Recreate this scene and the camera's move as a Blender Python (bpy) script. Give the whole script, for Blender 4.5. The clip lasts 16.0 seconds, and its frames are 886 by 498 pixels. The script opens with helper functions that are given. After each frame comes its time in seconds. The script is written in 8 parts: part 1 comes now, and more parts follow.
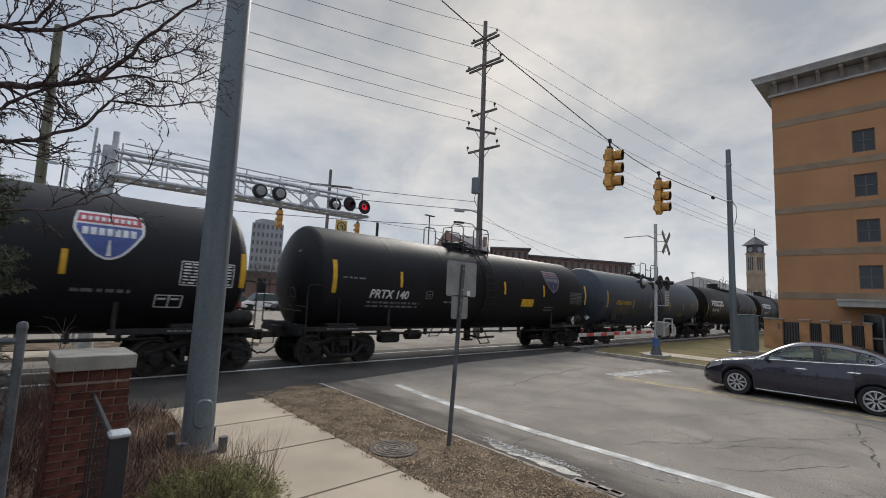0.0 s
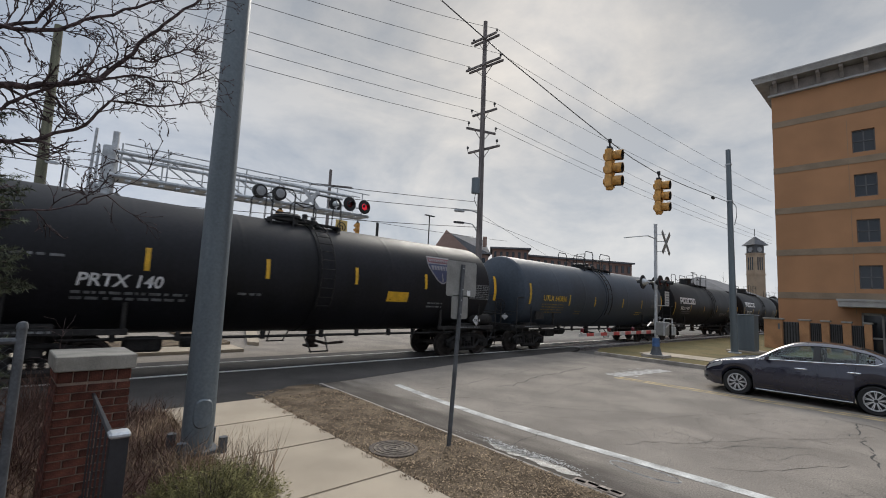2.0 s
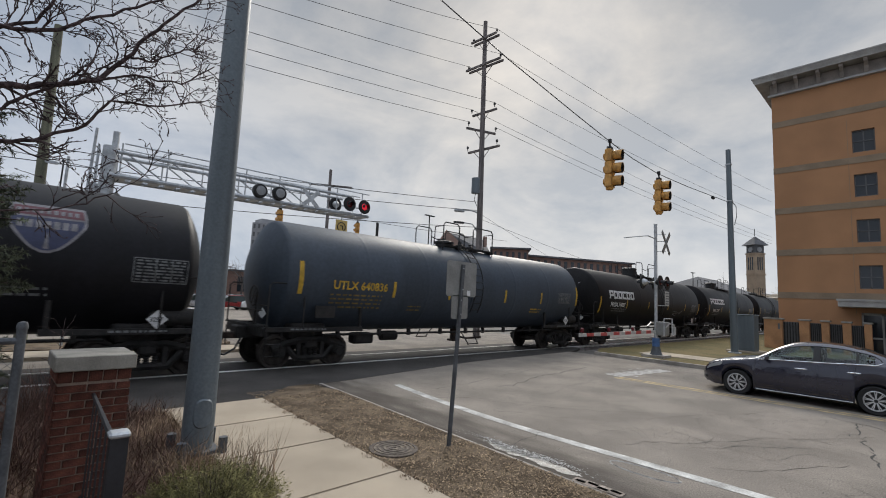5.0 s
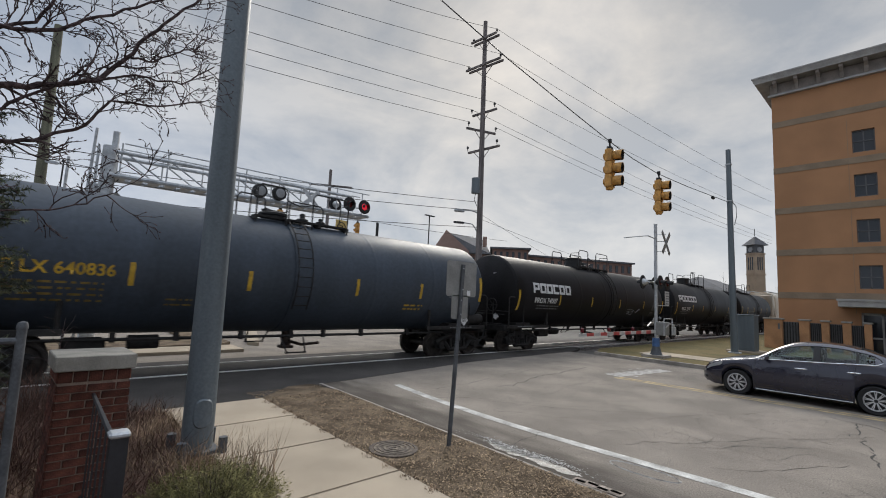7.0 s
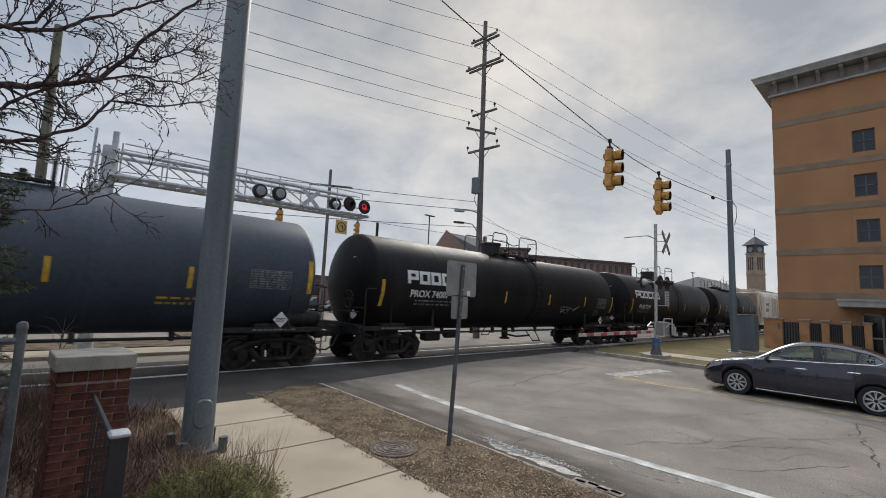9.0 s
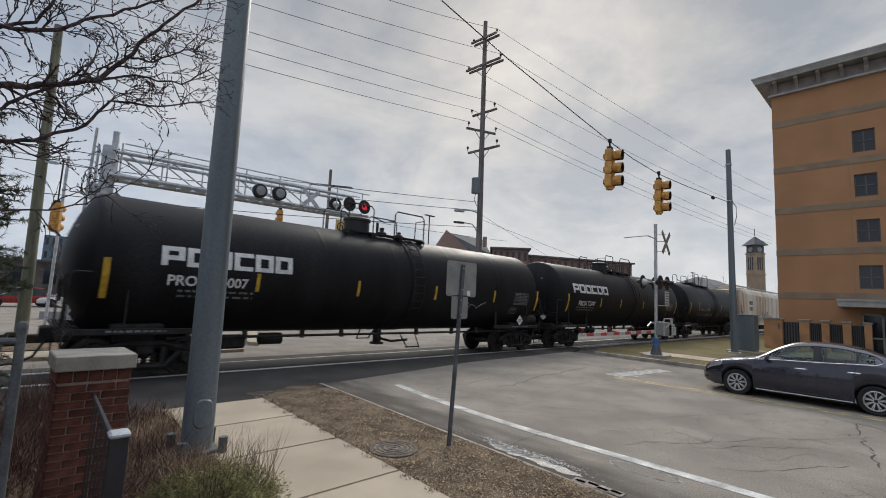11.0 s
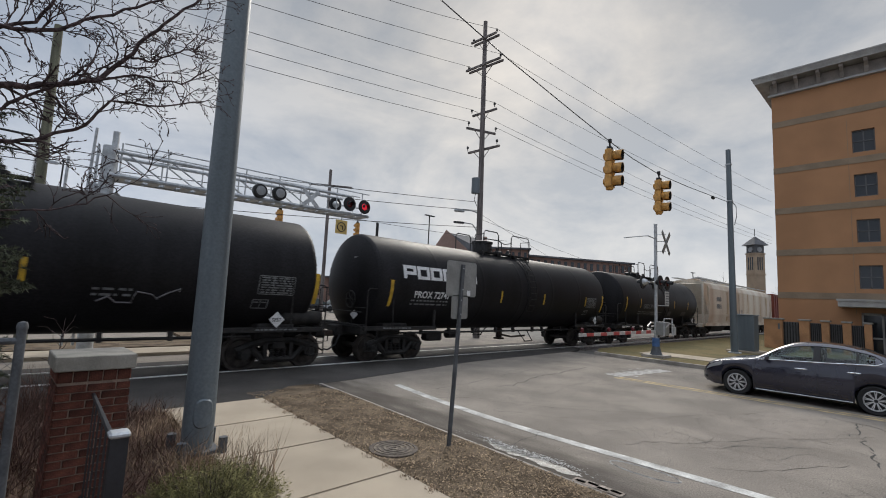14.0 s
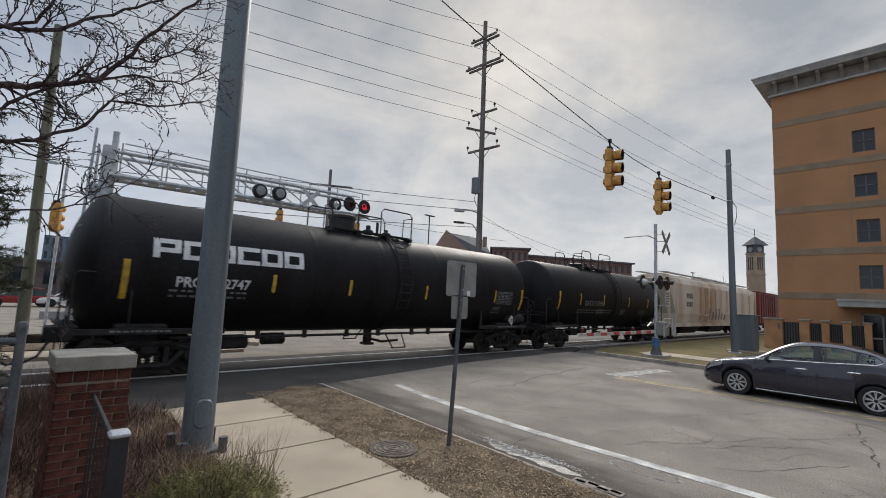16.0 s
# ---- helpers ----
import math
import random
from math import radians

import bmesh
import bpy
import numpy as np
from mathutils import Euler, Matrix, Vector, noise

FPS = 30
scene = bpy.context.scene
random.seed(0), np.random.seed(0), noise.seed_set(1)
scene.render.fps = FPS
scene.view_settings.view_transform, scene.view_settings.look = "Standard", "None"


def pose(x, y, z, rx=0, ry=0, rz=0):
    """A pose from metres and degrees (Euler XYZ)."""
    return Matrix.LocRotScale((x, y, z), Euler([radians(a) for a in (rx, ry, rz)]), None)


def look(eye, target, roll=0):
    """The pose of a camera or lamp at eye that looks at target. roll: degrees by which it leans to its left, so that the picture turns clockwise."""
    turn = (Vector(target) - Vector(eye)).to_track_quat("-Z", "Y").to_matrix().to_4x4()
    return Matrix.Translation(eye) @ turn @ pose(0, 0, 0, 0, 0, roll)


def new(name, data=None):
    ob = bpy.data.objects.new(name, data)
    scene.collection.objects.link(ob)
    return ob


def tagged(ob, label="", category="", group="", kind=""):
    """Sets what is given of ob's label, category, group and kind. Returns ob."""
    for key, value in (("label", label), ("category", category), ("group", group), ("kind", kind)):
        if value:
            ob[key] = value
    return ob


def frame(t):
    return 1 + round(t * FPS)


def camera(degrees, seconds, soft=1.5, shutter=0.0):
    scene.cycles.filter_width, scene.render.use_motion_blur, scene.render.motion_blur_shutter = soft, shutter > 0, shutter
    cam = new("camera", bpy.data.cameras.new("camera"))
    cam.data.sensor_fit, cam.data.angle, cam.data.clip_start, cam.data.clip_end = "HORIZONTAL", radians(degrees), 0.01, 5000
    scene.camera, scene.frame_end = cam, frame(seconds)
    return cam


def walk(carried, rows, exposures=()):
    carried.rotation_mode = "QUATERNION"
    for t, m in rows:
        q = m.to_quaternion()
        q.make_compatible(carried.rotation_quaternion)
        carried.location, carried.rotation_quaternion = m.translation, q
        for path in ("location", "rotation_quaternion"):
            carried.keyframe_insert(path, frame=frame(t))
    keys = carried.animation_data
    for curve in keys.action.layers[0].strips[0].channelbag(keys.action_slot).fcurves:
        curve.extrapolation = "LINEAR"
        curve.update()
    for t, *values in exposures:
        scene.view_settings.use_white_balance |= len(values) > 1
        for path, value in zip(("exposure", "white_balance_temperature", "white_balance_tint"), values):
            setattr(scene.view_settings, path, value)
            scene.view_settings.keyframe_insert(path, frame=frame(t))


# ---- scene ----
# ---------------------------------------------------------------- camera
YAW, PITCH, ROLL, EYE_Z = 43.15, 6.32, 2.74, 2.153
cam = camera(89.45, 16.0, soft=1.0, shutter=0.4)
EYE = Vector((0.0, 0.0, EYE_Z))
AIM = EYE + Vector((math.cos(radians(PITCH)) * math.sin(radians(YAW)),
                    math.cos(radians(PITCH)) * math.cos(radians(YAW)), math.sin(radians(PITCH))))
CAM_POSE = look(EYE, AIM, ROLL)
walk(cam, [(0.0, CAM_POSE), (16.0, CAM_POSE)], exposures=[(0.0, 0.0), (16.0, 0.0)])

# the track runs along x, the train comes from +x and leaves towards -x
TRACK_Y, SPEED, GAUGE = 13.12, 3.516, 1.435

# ---------------------------------------------------------------- sky and sun
SUN_AZ, SUN_EL = 56.0, 36.0        # degrees from +y towards +x, and above the horizon
SUN_DIR = Vector((math.cos(radians(SUN_EL)) * math.sin(radians(SUN_AZ)),
                  math.cos(radians(SUN_EL)) * math.cos(radians(SUN_AZ)), math.sin(radians(SUN_EL))))


def build_world():
    w = bpy.data.worlds.new("sky")
    scene.world = w
    w.use_nodes = True
    nt = w.node_tree
    nt.nodes.clear()
    N, L = nt.nodes.new, nt.links.new
    out, bg = N("ShaderNodeOutputWorld"), N("ShaderNodeBackground")
    sky = N("ShaderNodeTexSky")
    sky.sky_type, sky.sun_disc = "NISHITA", False
    sky.sun_elevation, sky.sun_rotation = radians(SUN_EL), radians(SUN_AZ)
    sky.dust_density, sky.air_density = 2.0, 1.0
    tc = N("ShaderNodeTexCoord")
    mp = N("ShaderNodeMapping")
    mp.inputs["Scale"].default_value = (1.0, 1.0, 1.9)
    mp.inputs["Rotation"].default_value = (0, 0, radians(25))
    L(tc.outputs["Generated"], mp.inputs["Vector"])
    n1, n2 = N("ShaderNodeTexNoise"), N("ShaderNodeTexNoise")
    for n, s, d, r in ((n1, 2.3, 7, 0.58), (n2, 7.5, 8, 0.62)):
        n.inputs["Scale"].default_value, n.inputs["Detail"].default_value, n.inputs["Roughness"].default_value = s, d, r
        L(mp.outputs["Vector"], n.inputs["Vector"])
    n1.inputs["Distortion"].default_value = 0.6
    add = N("ShaderNodeMath"); add.operation = "MULTIPLY_ADD"
    add.inputs[1].default_value = 0.35
    L(n2.outputs["Fac"], add.inputs[0]); L(n1.outputs["Fac"], add.inputs[2])
    cloud = N("ShaderNodeValToRGB")
    e = cloud.color_ramp.elements
    e[0].position, e[0].color = 0.53, (0.405, 0.452, 0.525, 1)
    e[1].position, e[1].color = 0.82, (0.70, 0.70, 0.71, 1)
    L(add.outputs[0], cloud.inputs["Fac"])
    # thin cloud lit from behind around the sun
    dot = N("ShaderNodeVectorMath"); dot.operation = "DOT_PRODUCT"
    nrm = N("ShaderNodeVectorMath"); nrm.operation = "NORMALIZE"
    L(tc.outputs["Generated"], nrm.inputs[0])
    L(nrm.outputs[0], dot.inputs[0])
    dot.inputs[1].default_value = SUN_DIR
    glow = N("ShaderNodeValToRGB")
    g = glow.color_ramp.elements
    g[0].position, g[0].color = 0.55, (0, 0, 0, 1)
    g[1].position, g[1].color = 1.0, (1, 1, 1, 1)
    m = glow.color_ramp.elements.new(0.90); m.color = (0.16, 0.16, 0.16, 1)
    m = glow.color_ramp.elements.new(0.975); m.color = (0.36, 0.36, 0.36, 1)
    L(dot.outputs["Value"], glow.inputs["Fac"])
    gm = N("ShaderNodeMath"); gm.operation = "MULTIPLY_ADD"
    gm.inputs[1].default_value, gm.inputs[2].default_value = 0.24, 0.93
    L(glow.outputs["Color"], gm.inputs[0])
    # an overcast sky is brighter overhead than at the horizon
    sep = N("ShaderNodeSeparateXYZ"); L(nrm.outputs[0], sep.inputs[0])
    zen = N("ShaderNodeMapRange")
    zen.inputs["From Min"].default_value, zen.inputs["From Max"].default_value = 0.62, 1.0
    zen.inputs["To Min"].default_value, zen.inputs["To Max"].default_value = 1.0, 4.3
    L(sep.outputs["Z"], zen.inputs["Value"])
    low = N("ShaderNodeMapRange")
    low.inputs["From Min"].default_value, low.inputs["From Max"].default_value = 0.06, 0.60
    low.inputs["To Min"].default_value, low.inputs["To Max"].default_value = 1.22, 0.80
    L(sep.outputs["Z"], low.inputs["Value"])
    lift = N("ShaderNodeMath"); lift.operation = "MULTIPLY"
    L(zen.outputs["Result"], lift.inputs[0]); L(low.outputs["Result"], lift.inputs[1])
    mul = N("ShaderNodeMath"); mul.operation = "MULTIPLY"
    L(gm.outputs[0], mul.inputs[0]); L(lift.outputs[0], mul.inputs[1])
    # cooler away from the sun, warmer round it
    cast = N("ShaderNodeValToRGB")
    k = cast.color_ramp.elements
    k[0].position, k[0].color = 0.62, (0.95, 1.005, 1.085, 1)
    k[1].position, k[1].color = 0.97, (1.03, 1.0, 0.94, 1)
    L(dot.outputs["Value"], cast.inputs["Fac"])
    tint = N("ShaderNodeVectorMath"); tint.operation = "MULTIPLY"
    L(cloud.outputs["Color"], tint.inputs[0]); L(cast.outputs["Color"], tint.inputs[1])
    sc = N("ShaderNodeVectorMath"); sc.operation = "SCALE"
    L(tint.outputs[0], sc.inputs[0]); L(mul.outputs[0], sc.inputs["Scale"])
    skys = N("ShaderNodeVectorMath"); skys.operation = "SCALE"
    skys.inputs["Scale"].default_value = 0.06
    L(sky.outputs["Color"], skys.inputs[0])
    mix = N("ShaderNodeMix"); mix.data_type = "RGBA"
    mix.inputs["Factor"].default_value = 0.88
    L(skys.outputs[0], mix.inputs["A"]); L(sc.outputs[0], mix.inputs["B"])
    L(mix.outputs["Result"], bg.inputs["Color"])
    bg.inputs["Strength"].default_value = 1.0
    L(bg.outputs[0], out.inputs["Surface"])


build_world()
sun_data = bpy.data.lights.new("sun", "SUN")
sun_data.energy, sun_data.angle, sun_data.color = 2.2, radians(18), (1.0, 0.95, 0.87)
sun = new("sun", sun_data)
sun.matrix_world = look(SUN_DIR * 60, (0, 0, 0))

# ---------------------------------------------------------------- materials
MATS = {}


def mat(name, color, rough=0.7, metal=0.0, vary=0.12, scale=6.0, fine=60.0, bump=0.15, second=None, spec=0.5,
        streak=False, perob=0.0, coat=0.0, emit=None, emit_strength=0.0, perisland=0.0):
    """A procedural surface: base colour broken up at two scales, with fine relief."""
    if name in MATS:
        return MATS[name]
    m = bpy.data.materials.new(name)
    m.use_nodes = True
    nt = m.node_tree
    N, L = nt.nodes.new, nt.links.new
    b = nt.nodes["Principled BSDF"]
    b.inputs["Roughness"].default_value, b.inputs["Metallic"].default_value = rough, metal
    b.inputs["Specular IOR Level"].default_value = spec
    b.inputs["Coat Weight"].default_value = coat
    tc = N("ShaderNodeTexCoord")
    big, fin = N("ShaderNodeTexNoise"), N("ShaderNodeTexNoise")
    for n, s, d in ((big, scale, 5), (fin, fine, 4)):
        n.inputs["Scale"].default_value, n.inputs["Detail"].default_value = s, d
    src = tc.outputs["Object"]
    if streak:
        mp = N("ShaderNodeMapping")
        mp.inputs["Scale"].default_value = (1.0, 1.0, 0.12)
        L(src, mp.inputs["Vector"])
        L(mp.outputs["Vector"], big.inputs["Vector"])
    else:
        L(src, big.inputs["Vector"])
    L(src, fin.inputs["Vector"])
    c2 = second or tuple(c * (1 - 2.2 * vary) for c in color)
    c1 = tuple(min(1, c * (1 + vary)) for c in color)
    ramp = N("ShaderNodeValToRGB")
    e = ramp.color_ramp.elements
    e[0].position, e[0].color, e[1].position, e[1].color = 0.36, (*c2, 1), 0.64, (*c1, 1)
    L(big.outputs["Fac"], ramp.inputs["Fac"])
    mr = N("ShaderNodeMapRange")
    mr.inputs["From Min"].default_value, mr.inputs["From Max"].default_value = 0.3, 0.7
    mr.inputs["To Min"].default_value, mr.inputs["To Max"].default_value = 1 - vary * 1.4, 1 + vary * 1.4
    L(fin.outputs["Fac"], mr.inputs["Value"])
    val = mr.outputs["Result"]
    for amount, node, socket in ((perob, "ShaderNodeObjectInfo", "Random"), (perisland, "ShaderNodeNewGeometry", "Random Per Island")):
        if amount:
            oi, r2, mm = N(node), N("ShaderNodeMapRange"), N("ShaderNodeMath")
            r2.inputs["To Min"].default_value, r2.inputs["To Max"].default_value = 1 - amount, 1 + amount
            L(oi.outputs[socket], r2.inputs["Value"])
            mm.operation = "MULTIPLY"
            L(val, mm.inputs[0]); L(r2.outputs["Result"], mm.inputs[1])
            val = mm.outputs[0]
    sc = N("ShaderNodeVectorMath"); sc.operation = "SCALE"
    L(ramp.outputs["Color"], sc.inputs[0]); L(val, sc.inputs["Scale"])
    L(sc.outputs[0], b.inputs["Base Color"])
    if bump:
        bp = N("ShaderNodeBump")
        bp.inputs["Strength"].default_value, bp.inputs["Distance"].default_value = bump, 0.01
        L(fin.outputs["Fac"], bp.inputs["Height"]); L(bp.outputs["Normal"], b.inputs["Normal"])
    rr = N("ShaderNodeMapRange")
    rr.inputs["To Min"].default_value, rr.inputs["To Max"].default_value = max(0.02, rough - 0.12), min(1, rough + 0.12)
    L(big.outputs["Fac"], rr.inputs["Value"]); L(rr.outputs["Result"], b.inputs["Roughness"])
    if emit:
        b.inputs["Emission Color"].default_value, b.inputs["Emission Strength"].default_value = (*emit, 1), emit_strength
    MATS[name] = m
    return m


def glass_mat(name, tint=(0.05, 0.06, 0.07), rough=0.04, clear=0.0):
    if name in MATS:
        return MATS[name]
    m = bpy.data.materials.new(name)
    m.use_nodes = True
    b = m.node_tree.nodes["Principled BSDF"]
    b.inputs["Base Color"].default_value = (*tint, 1)
    b.inputs["Roughness"].default_value = rough
    b.inputs["IOR"].default_value = 1.5
    b.inputs["Transmission Weight"].default_value = clear
    MATS[name] = m
    return m


M_ASPHALT = mat("asphalt", (0.212, 0.186, 0.158), 0.95, vary=0.24, scale=0.8, fine=48, bump=0.8, second=(0.186, 0.163, 0.139), spec=0.2)
M_ASPHALT_DARK = mat("dark_asphalt", (0.056, 0.051, 0.047), 0.85, vary=0.18, scale=0.9, fine=70, bump=0.35, spec=0.3)
M_CONCRETE = mat("sidewalk_concrete", (0.376, 0.314, 0.238), 0.9, vary=0.07, scale=1.1, fine=90, bump=0.2, perob=0.05, spec=0.3)
M_KERB = mat("kerb_concrete", (0.33, 0.30, 0.265), 0.92, vary=0.14, scale=2.2, fine=60, bump=0.35, perob=0.10, spec=0.3)
M_CAP = mat("cast_stone", (0.27, 0.255, 0.225), 0.9, vary=0.12, scale=5, fine=120, bump=0.25, spec=0.3)
M_BRICK = mat("red_brick", (0.108, 0.040, 0.028), 0.9, vary=0.28, scale=7, fine=110, bump=0.5, perob=0.40, spec=0.25)
M_MORTAR = mat("mortar", (0.256, 0.194, 0.155), 0.95, vary=0.12, scale=12, fine=150, bump=0.3, spec=0.2)
M_DRYGRASS = mat("dry_turf", (0.150, 0.114, 0.080), 1.0, vary=0.25, scale=2.4, fine=55, bump=0.9, second=(0.080, 0.060, 0.042), spec=0.1)
M_LAWN = mat("winter_lawn", (0.140, 0.109, 0.053), 1.0, vary=0.2, scale=0.6, fine=40, bump=0.6, second=(0.110, 0.095, 0.045), spec=0.1)
M_MULCH = mat("mulch", (0.115, 0.074, 0.053), 1.0, vary=0.3, scale=3, fine=45, bump=1.0, second=(0.070, 0.047, 0.036), spec=0.1)
M_BALLAST = mat("ballast", (0.14, 0.125, 0.115), 1.0, vary=0.3, scale=14, fine=45, bump=1.0, spec=0.2)
M_EARTH = mat("far_ground", (0.16, 0.15, 0.135), 1.0, vary=0.15, scale=0.08, fine=3, bump=0.2, spec=0.2)
M_WHITELINE = mat("road_white", (0.52, 0.51, 0.48), 0.85, vary=0.16, scale=3, fine=40, bump=0.2, second=(0.30, 0.29, 0.27))
M_WORNLINE = mat("worn_white_paint", (0.40, 0.385, 0.36), 0.9, vary=0.2, scale=7, fine=40, bump=0.2, second=(0.21, 0.195, 0.178))
M_YELLOWLINE = mat("road_yellow", (0.42, 0.31, 0.15), 0.85, vary=0.2, scale=3, fine=40, bump=0.2, second=(0.22, 0.18, 0.11))
M_RAIL = mat("rail_steel", (0.72, 0.70, 0.68), 0.42, 0.35, vary=0.08, scale=3, fine=60, bump=0.05)
M_BLACKTANK = mat("black_tank_paint", (0.012, 0.012, 0.015), 0.52, vary=0.14, scale=1.1, fine=12, bump=0.03, streak=True, second=(0.008, 0.008, 0.009), spec=0.2)
M_DUSTTANK = mat("dusty_black_tank_paint", (0.013, 0.0125, 0.014), 0.5, vary=0.25, scale=1.4, fine=22, bump=0.05, streak=True, second=(0.009, 0.0085, 0.009), spec=0.13)
M_BLUETANK = mat("blue_grey_tank_paint", (0.046, 0.058, 0.076), 0.52, vary=0.10, scale=1.0, fine=10, bump=0.02, streak=True, second=(0.036, 0.046, 0.060), spec=0.3)
M_IRON = mat("grimy_iron", (0.022, 0.020, 0.019), 0.75, 0.2, vary=0.3, scale=5, fine=40, bump=0.4)
M_RUSTIRON = mat("rusty_iron", (0.050, 0.034, 0.026), 0.8, 0.2, vary=0.3, scale=6, fine=50, bump=0.4)
M_WHEEL = mat("wheel_steel", (0.055, 0.047, 0.042), 0.6, 0.6, vary=0.2, scale=8, fine=60, bump=0.2)
M_DECAL_Y = mat("reflective_yellow", (0.62, 0.35, 0.015), 0.5, vary=0.08, scale=5, fine=40, bump=0.0)
M_DECAL_DY = mat("faded_yellow", (0.52, 0.32, 0.025), 0.55, vary=0.15, scale=5, fine=40, bump=0.0)
M_FADE_Y = mat("weathered_yellow", (0.20, 0.135, 0.030), 0.6, vary=0.2, scale=5, fine=40, bump=0.0)
M_DECAL_W = mat("white_lettering", (0.62, 0.62, 0.62), 0.55, vary=0.08, scale=6, fine=50, bump=0.0)
M_DECAL_G = mat("faded_lettering", (0.16, 0.165, 0.17), 0.6, vary=0.2, scale=6, fine=50, bump=0.0)
M_FADE_W = mat("grimy_white", (0.20, 0.19, 0.20), 0.55, vary=0.15, scale=6, fine=50, bump=0.0)
M_FADE_B = mat("grimy_blue", (0.030, 0.036, 0.085), 0.5, vary=0.1, scale=6, fine=50, bump=0.0)
M_FADE_R = mat("grimy_red", (0.12, 0.030, 0.040), 0.5, vary=0.1, scale=6, fine=50, bump=0.0)
M_SMEAR = mat("painted_over_smear", (0.045, 0.045, 0.047), 0.6, vary=0.3, scale=4, fine=30, bump=0.0)
M_DECAL_BLUE = mat("logo_blue", (0.045, 0.075, 0.25), 0.5, vary=0.08, scale=6, fine=50, bump=0.0)
M_DECAL_RED = mat("logo_red", (0.36, 0.035, 0.055), 0.5, vary=0.08, scale=6, fine=50, bump=0.0)
M_GALV = mat("galvanised_steel", (0.46, 0.48, 0.50), 0.5, 0.30, vary=0.12, scale=5, fine=50, bump=0.08)
M_POLE = mat("blue_grey_pole_paint", (0.124, 0.149, 0.167), 0.5, 0.15, vary=0.10, scale=3, fine=30, bump=0.06, streak=True)
M_ALU = mat("aluminium", (0.50, 0.51, 0.52), 0.45, 0.6, vary=0.10, scale=6, fine=60, bump=0.08)
M_SIGNBACK = mat("sign_back", (0.255, 0.255, 0.245), 0.5, 0.4, vary=0.08, scale=5, fine=50, bump=0.05)
M_SIGNAL = mat("signal_yellow", (0.55, 0.28, 0.068), 0.55, vary=0.15, scale=6, fine=40, bump=0.1)
M_BLACK = mat("matt_black", (0.012, 0.012, 0.013), 0.6, vary=0.15, scale=6, fine=40, bump=0.1)
M_REDLENS = mat("red_lens_lit", (0.4, 0.02, 0.03), 0.25, vary=0.05, bump=0.0, emit=(1.0, 0.04, 0.07), emit_strength=0.42)
M_REDDARK = mat("red_lens_dark", (0.10, 0.008, 0.012), 0.25, vary=0.05, bump=0.0)
M_CLEARLENS = mat("lamp_glass", (0.26, 0.265, 0.27), 0.25, vary=0.05, bump=0.0)
M_WOOD = mat("weathered_pole_wood", (0.165, 0.145, 0.140), 0.9, vary=0.22, scale=6, fine=40, bump=0.5, streak=True)
M_WOODGREEN = mat("treated_pole_wood", (0.150, 0.150, 0.105), 0.9, vary=0.2, scale=6, fine=40, bump=0.5, streak=True)
M_WIRE = mat("wire", (0.035, 0.035, 0.038), 0.6, vary=0.05, bump=0.0)
M_TAN = mat("tan_brick_facade", (0.405, 0.216, 0.114), 0.9, vary=0.06, scale=0.45, fine=26, bump=0.25, spec=0.25)
M_TANPIER = mat("tan_brick_pier", (0.42, 0.225, 0.115), 0.9, vary=0.10, scale=1.5, fine=25, bump=0.3, spec=0.25, perob=0.05)
M_BAND = mat("limestone_band", (0.270, 0.205, 0.145), 0.9, vary=0.07, scale=1.0, fine=20, bump=0.15, spec=0.25)
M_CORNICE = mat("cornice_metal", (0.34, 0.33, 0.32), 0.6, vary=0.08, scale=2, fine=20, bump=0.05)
# cornice grey darkened by colour, standing in for shade below the overhang
M_CORNICE_SHADE = mat("shaded_cornice_paint", (0.23, 0.20, 0.18), 0.7, vary=0.10, scale=2, fine=20, bump=0.05)
M_WINDOW = glass_mat("dark_window_glass", (0.022, 0.026, 0.032), 0.06)
M_WINFRAME = mat("window_frame_paint", (0.105, 0.105, 0.11), 0.5, vary=0.08, bump=0.05)
M_CARPAINT = mat("slate_car_paint", (0.024, 0.024, 0.042), 0.26, 0.3, vary=0.04, scale=2, fine=300, bump=0.0, coat=1.0)
M_CARGLASS = glass_mat("car_glass", (0.040, 0.054, 0.052), 0.02)
M_CARGLASS.node_tree.nodes["Principled BSDF"].inputs["Specular IOR Level"].default_value = 0.35
M_RUBBER = mat("tyre_rubber", (0.017, 0.017, 0.018), 0.85, vary=0.15, scale=20, fine=120, bump=0.2)
M_ALLOY = mat("alloy_wheel", (0.62, 0.62, 0.63), 0.35, 0.35, vary=0.06, scale=8, fine=60, bump=0.0)
M_CHROME = mat("chrome", (0.75, 0.75, 0.76), 0.12, 1.0, vary=0.03, bump=0.0)
M_BARK = mat("bark", (0.079, 0.057, 0.057), 0.95, vary=0.3, scale=20, fine=90, bump=0.6, spec=0.2)
M_NEEDLE = mat("conifer_needles", (0.105, 0.122, 0.082), 0.8, vary=0.3, scale=3, fine=30, bump=0.0, perisland=0.35, spec=0.2)
M_JUNIPER = mat("juniper_foliage", (0.235, 0.215, 0.090), 0.8, vary=0.3, scale=3, fine=30, bump=0.0, perisland=0.4, spec=0.2)
M_STRAW = mat("dry_stems", (0.290, 0.210, 0.145), 0.95, vary=0.25, scale=4, fine=30, bump=0.0, perisland=0.4, spec=0.1)
M_REDTWIG = mat("red_brown_twigs", (0.112, 0.069, 0.056), 0.95, vary=0.25, scale=4, fine=30, bump=0.0, perisland=0.4, spec=0.1)
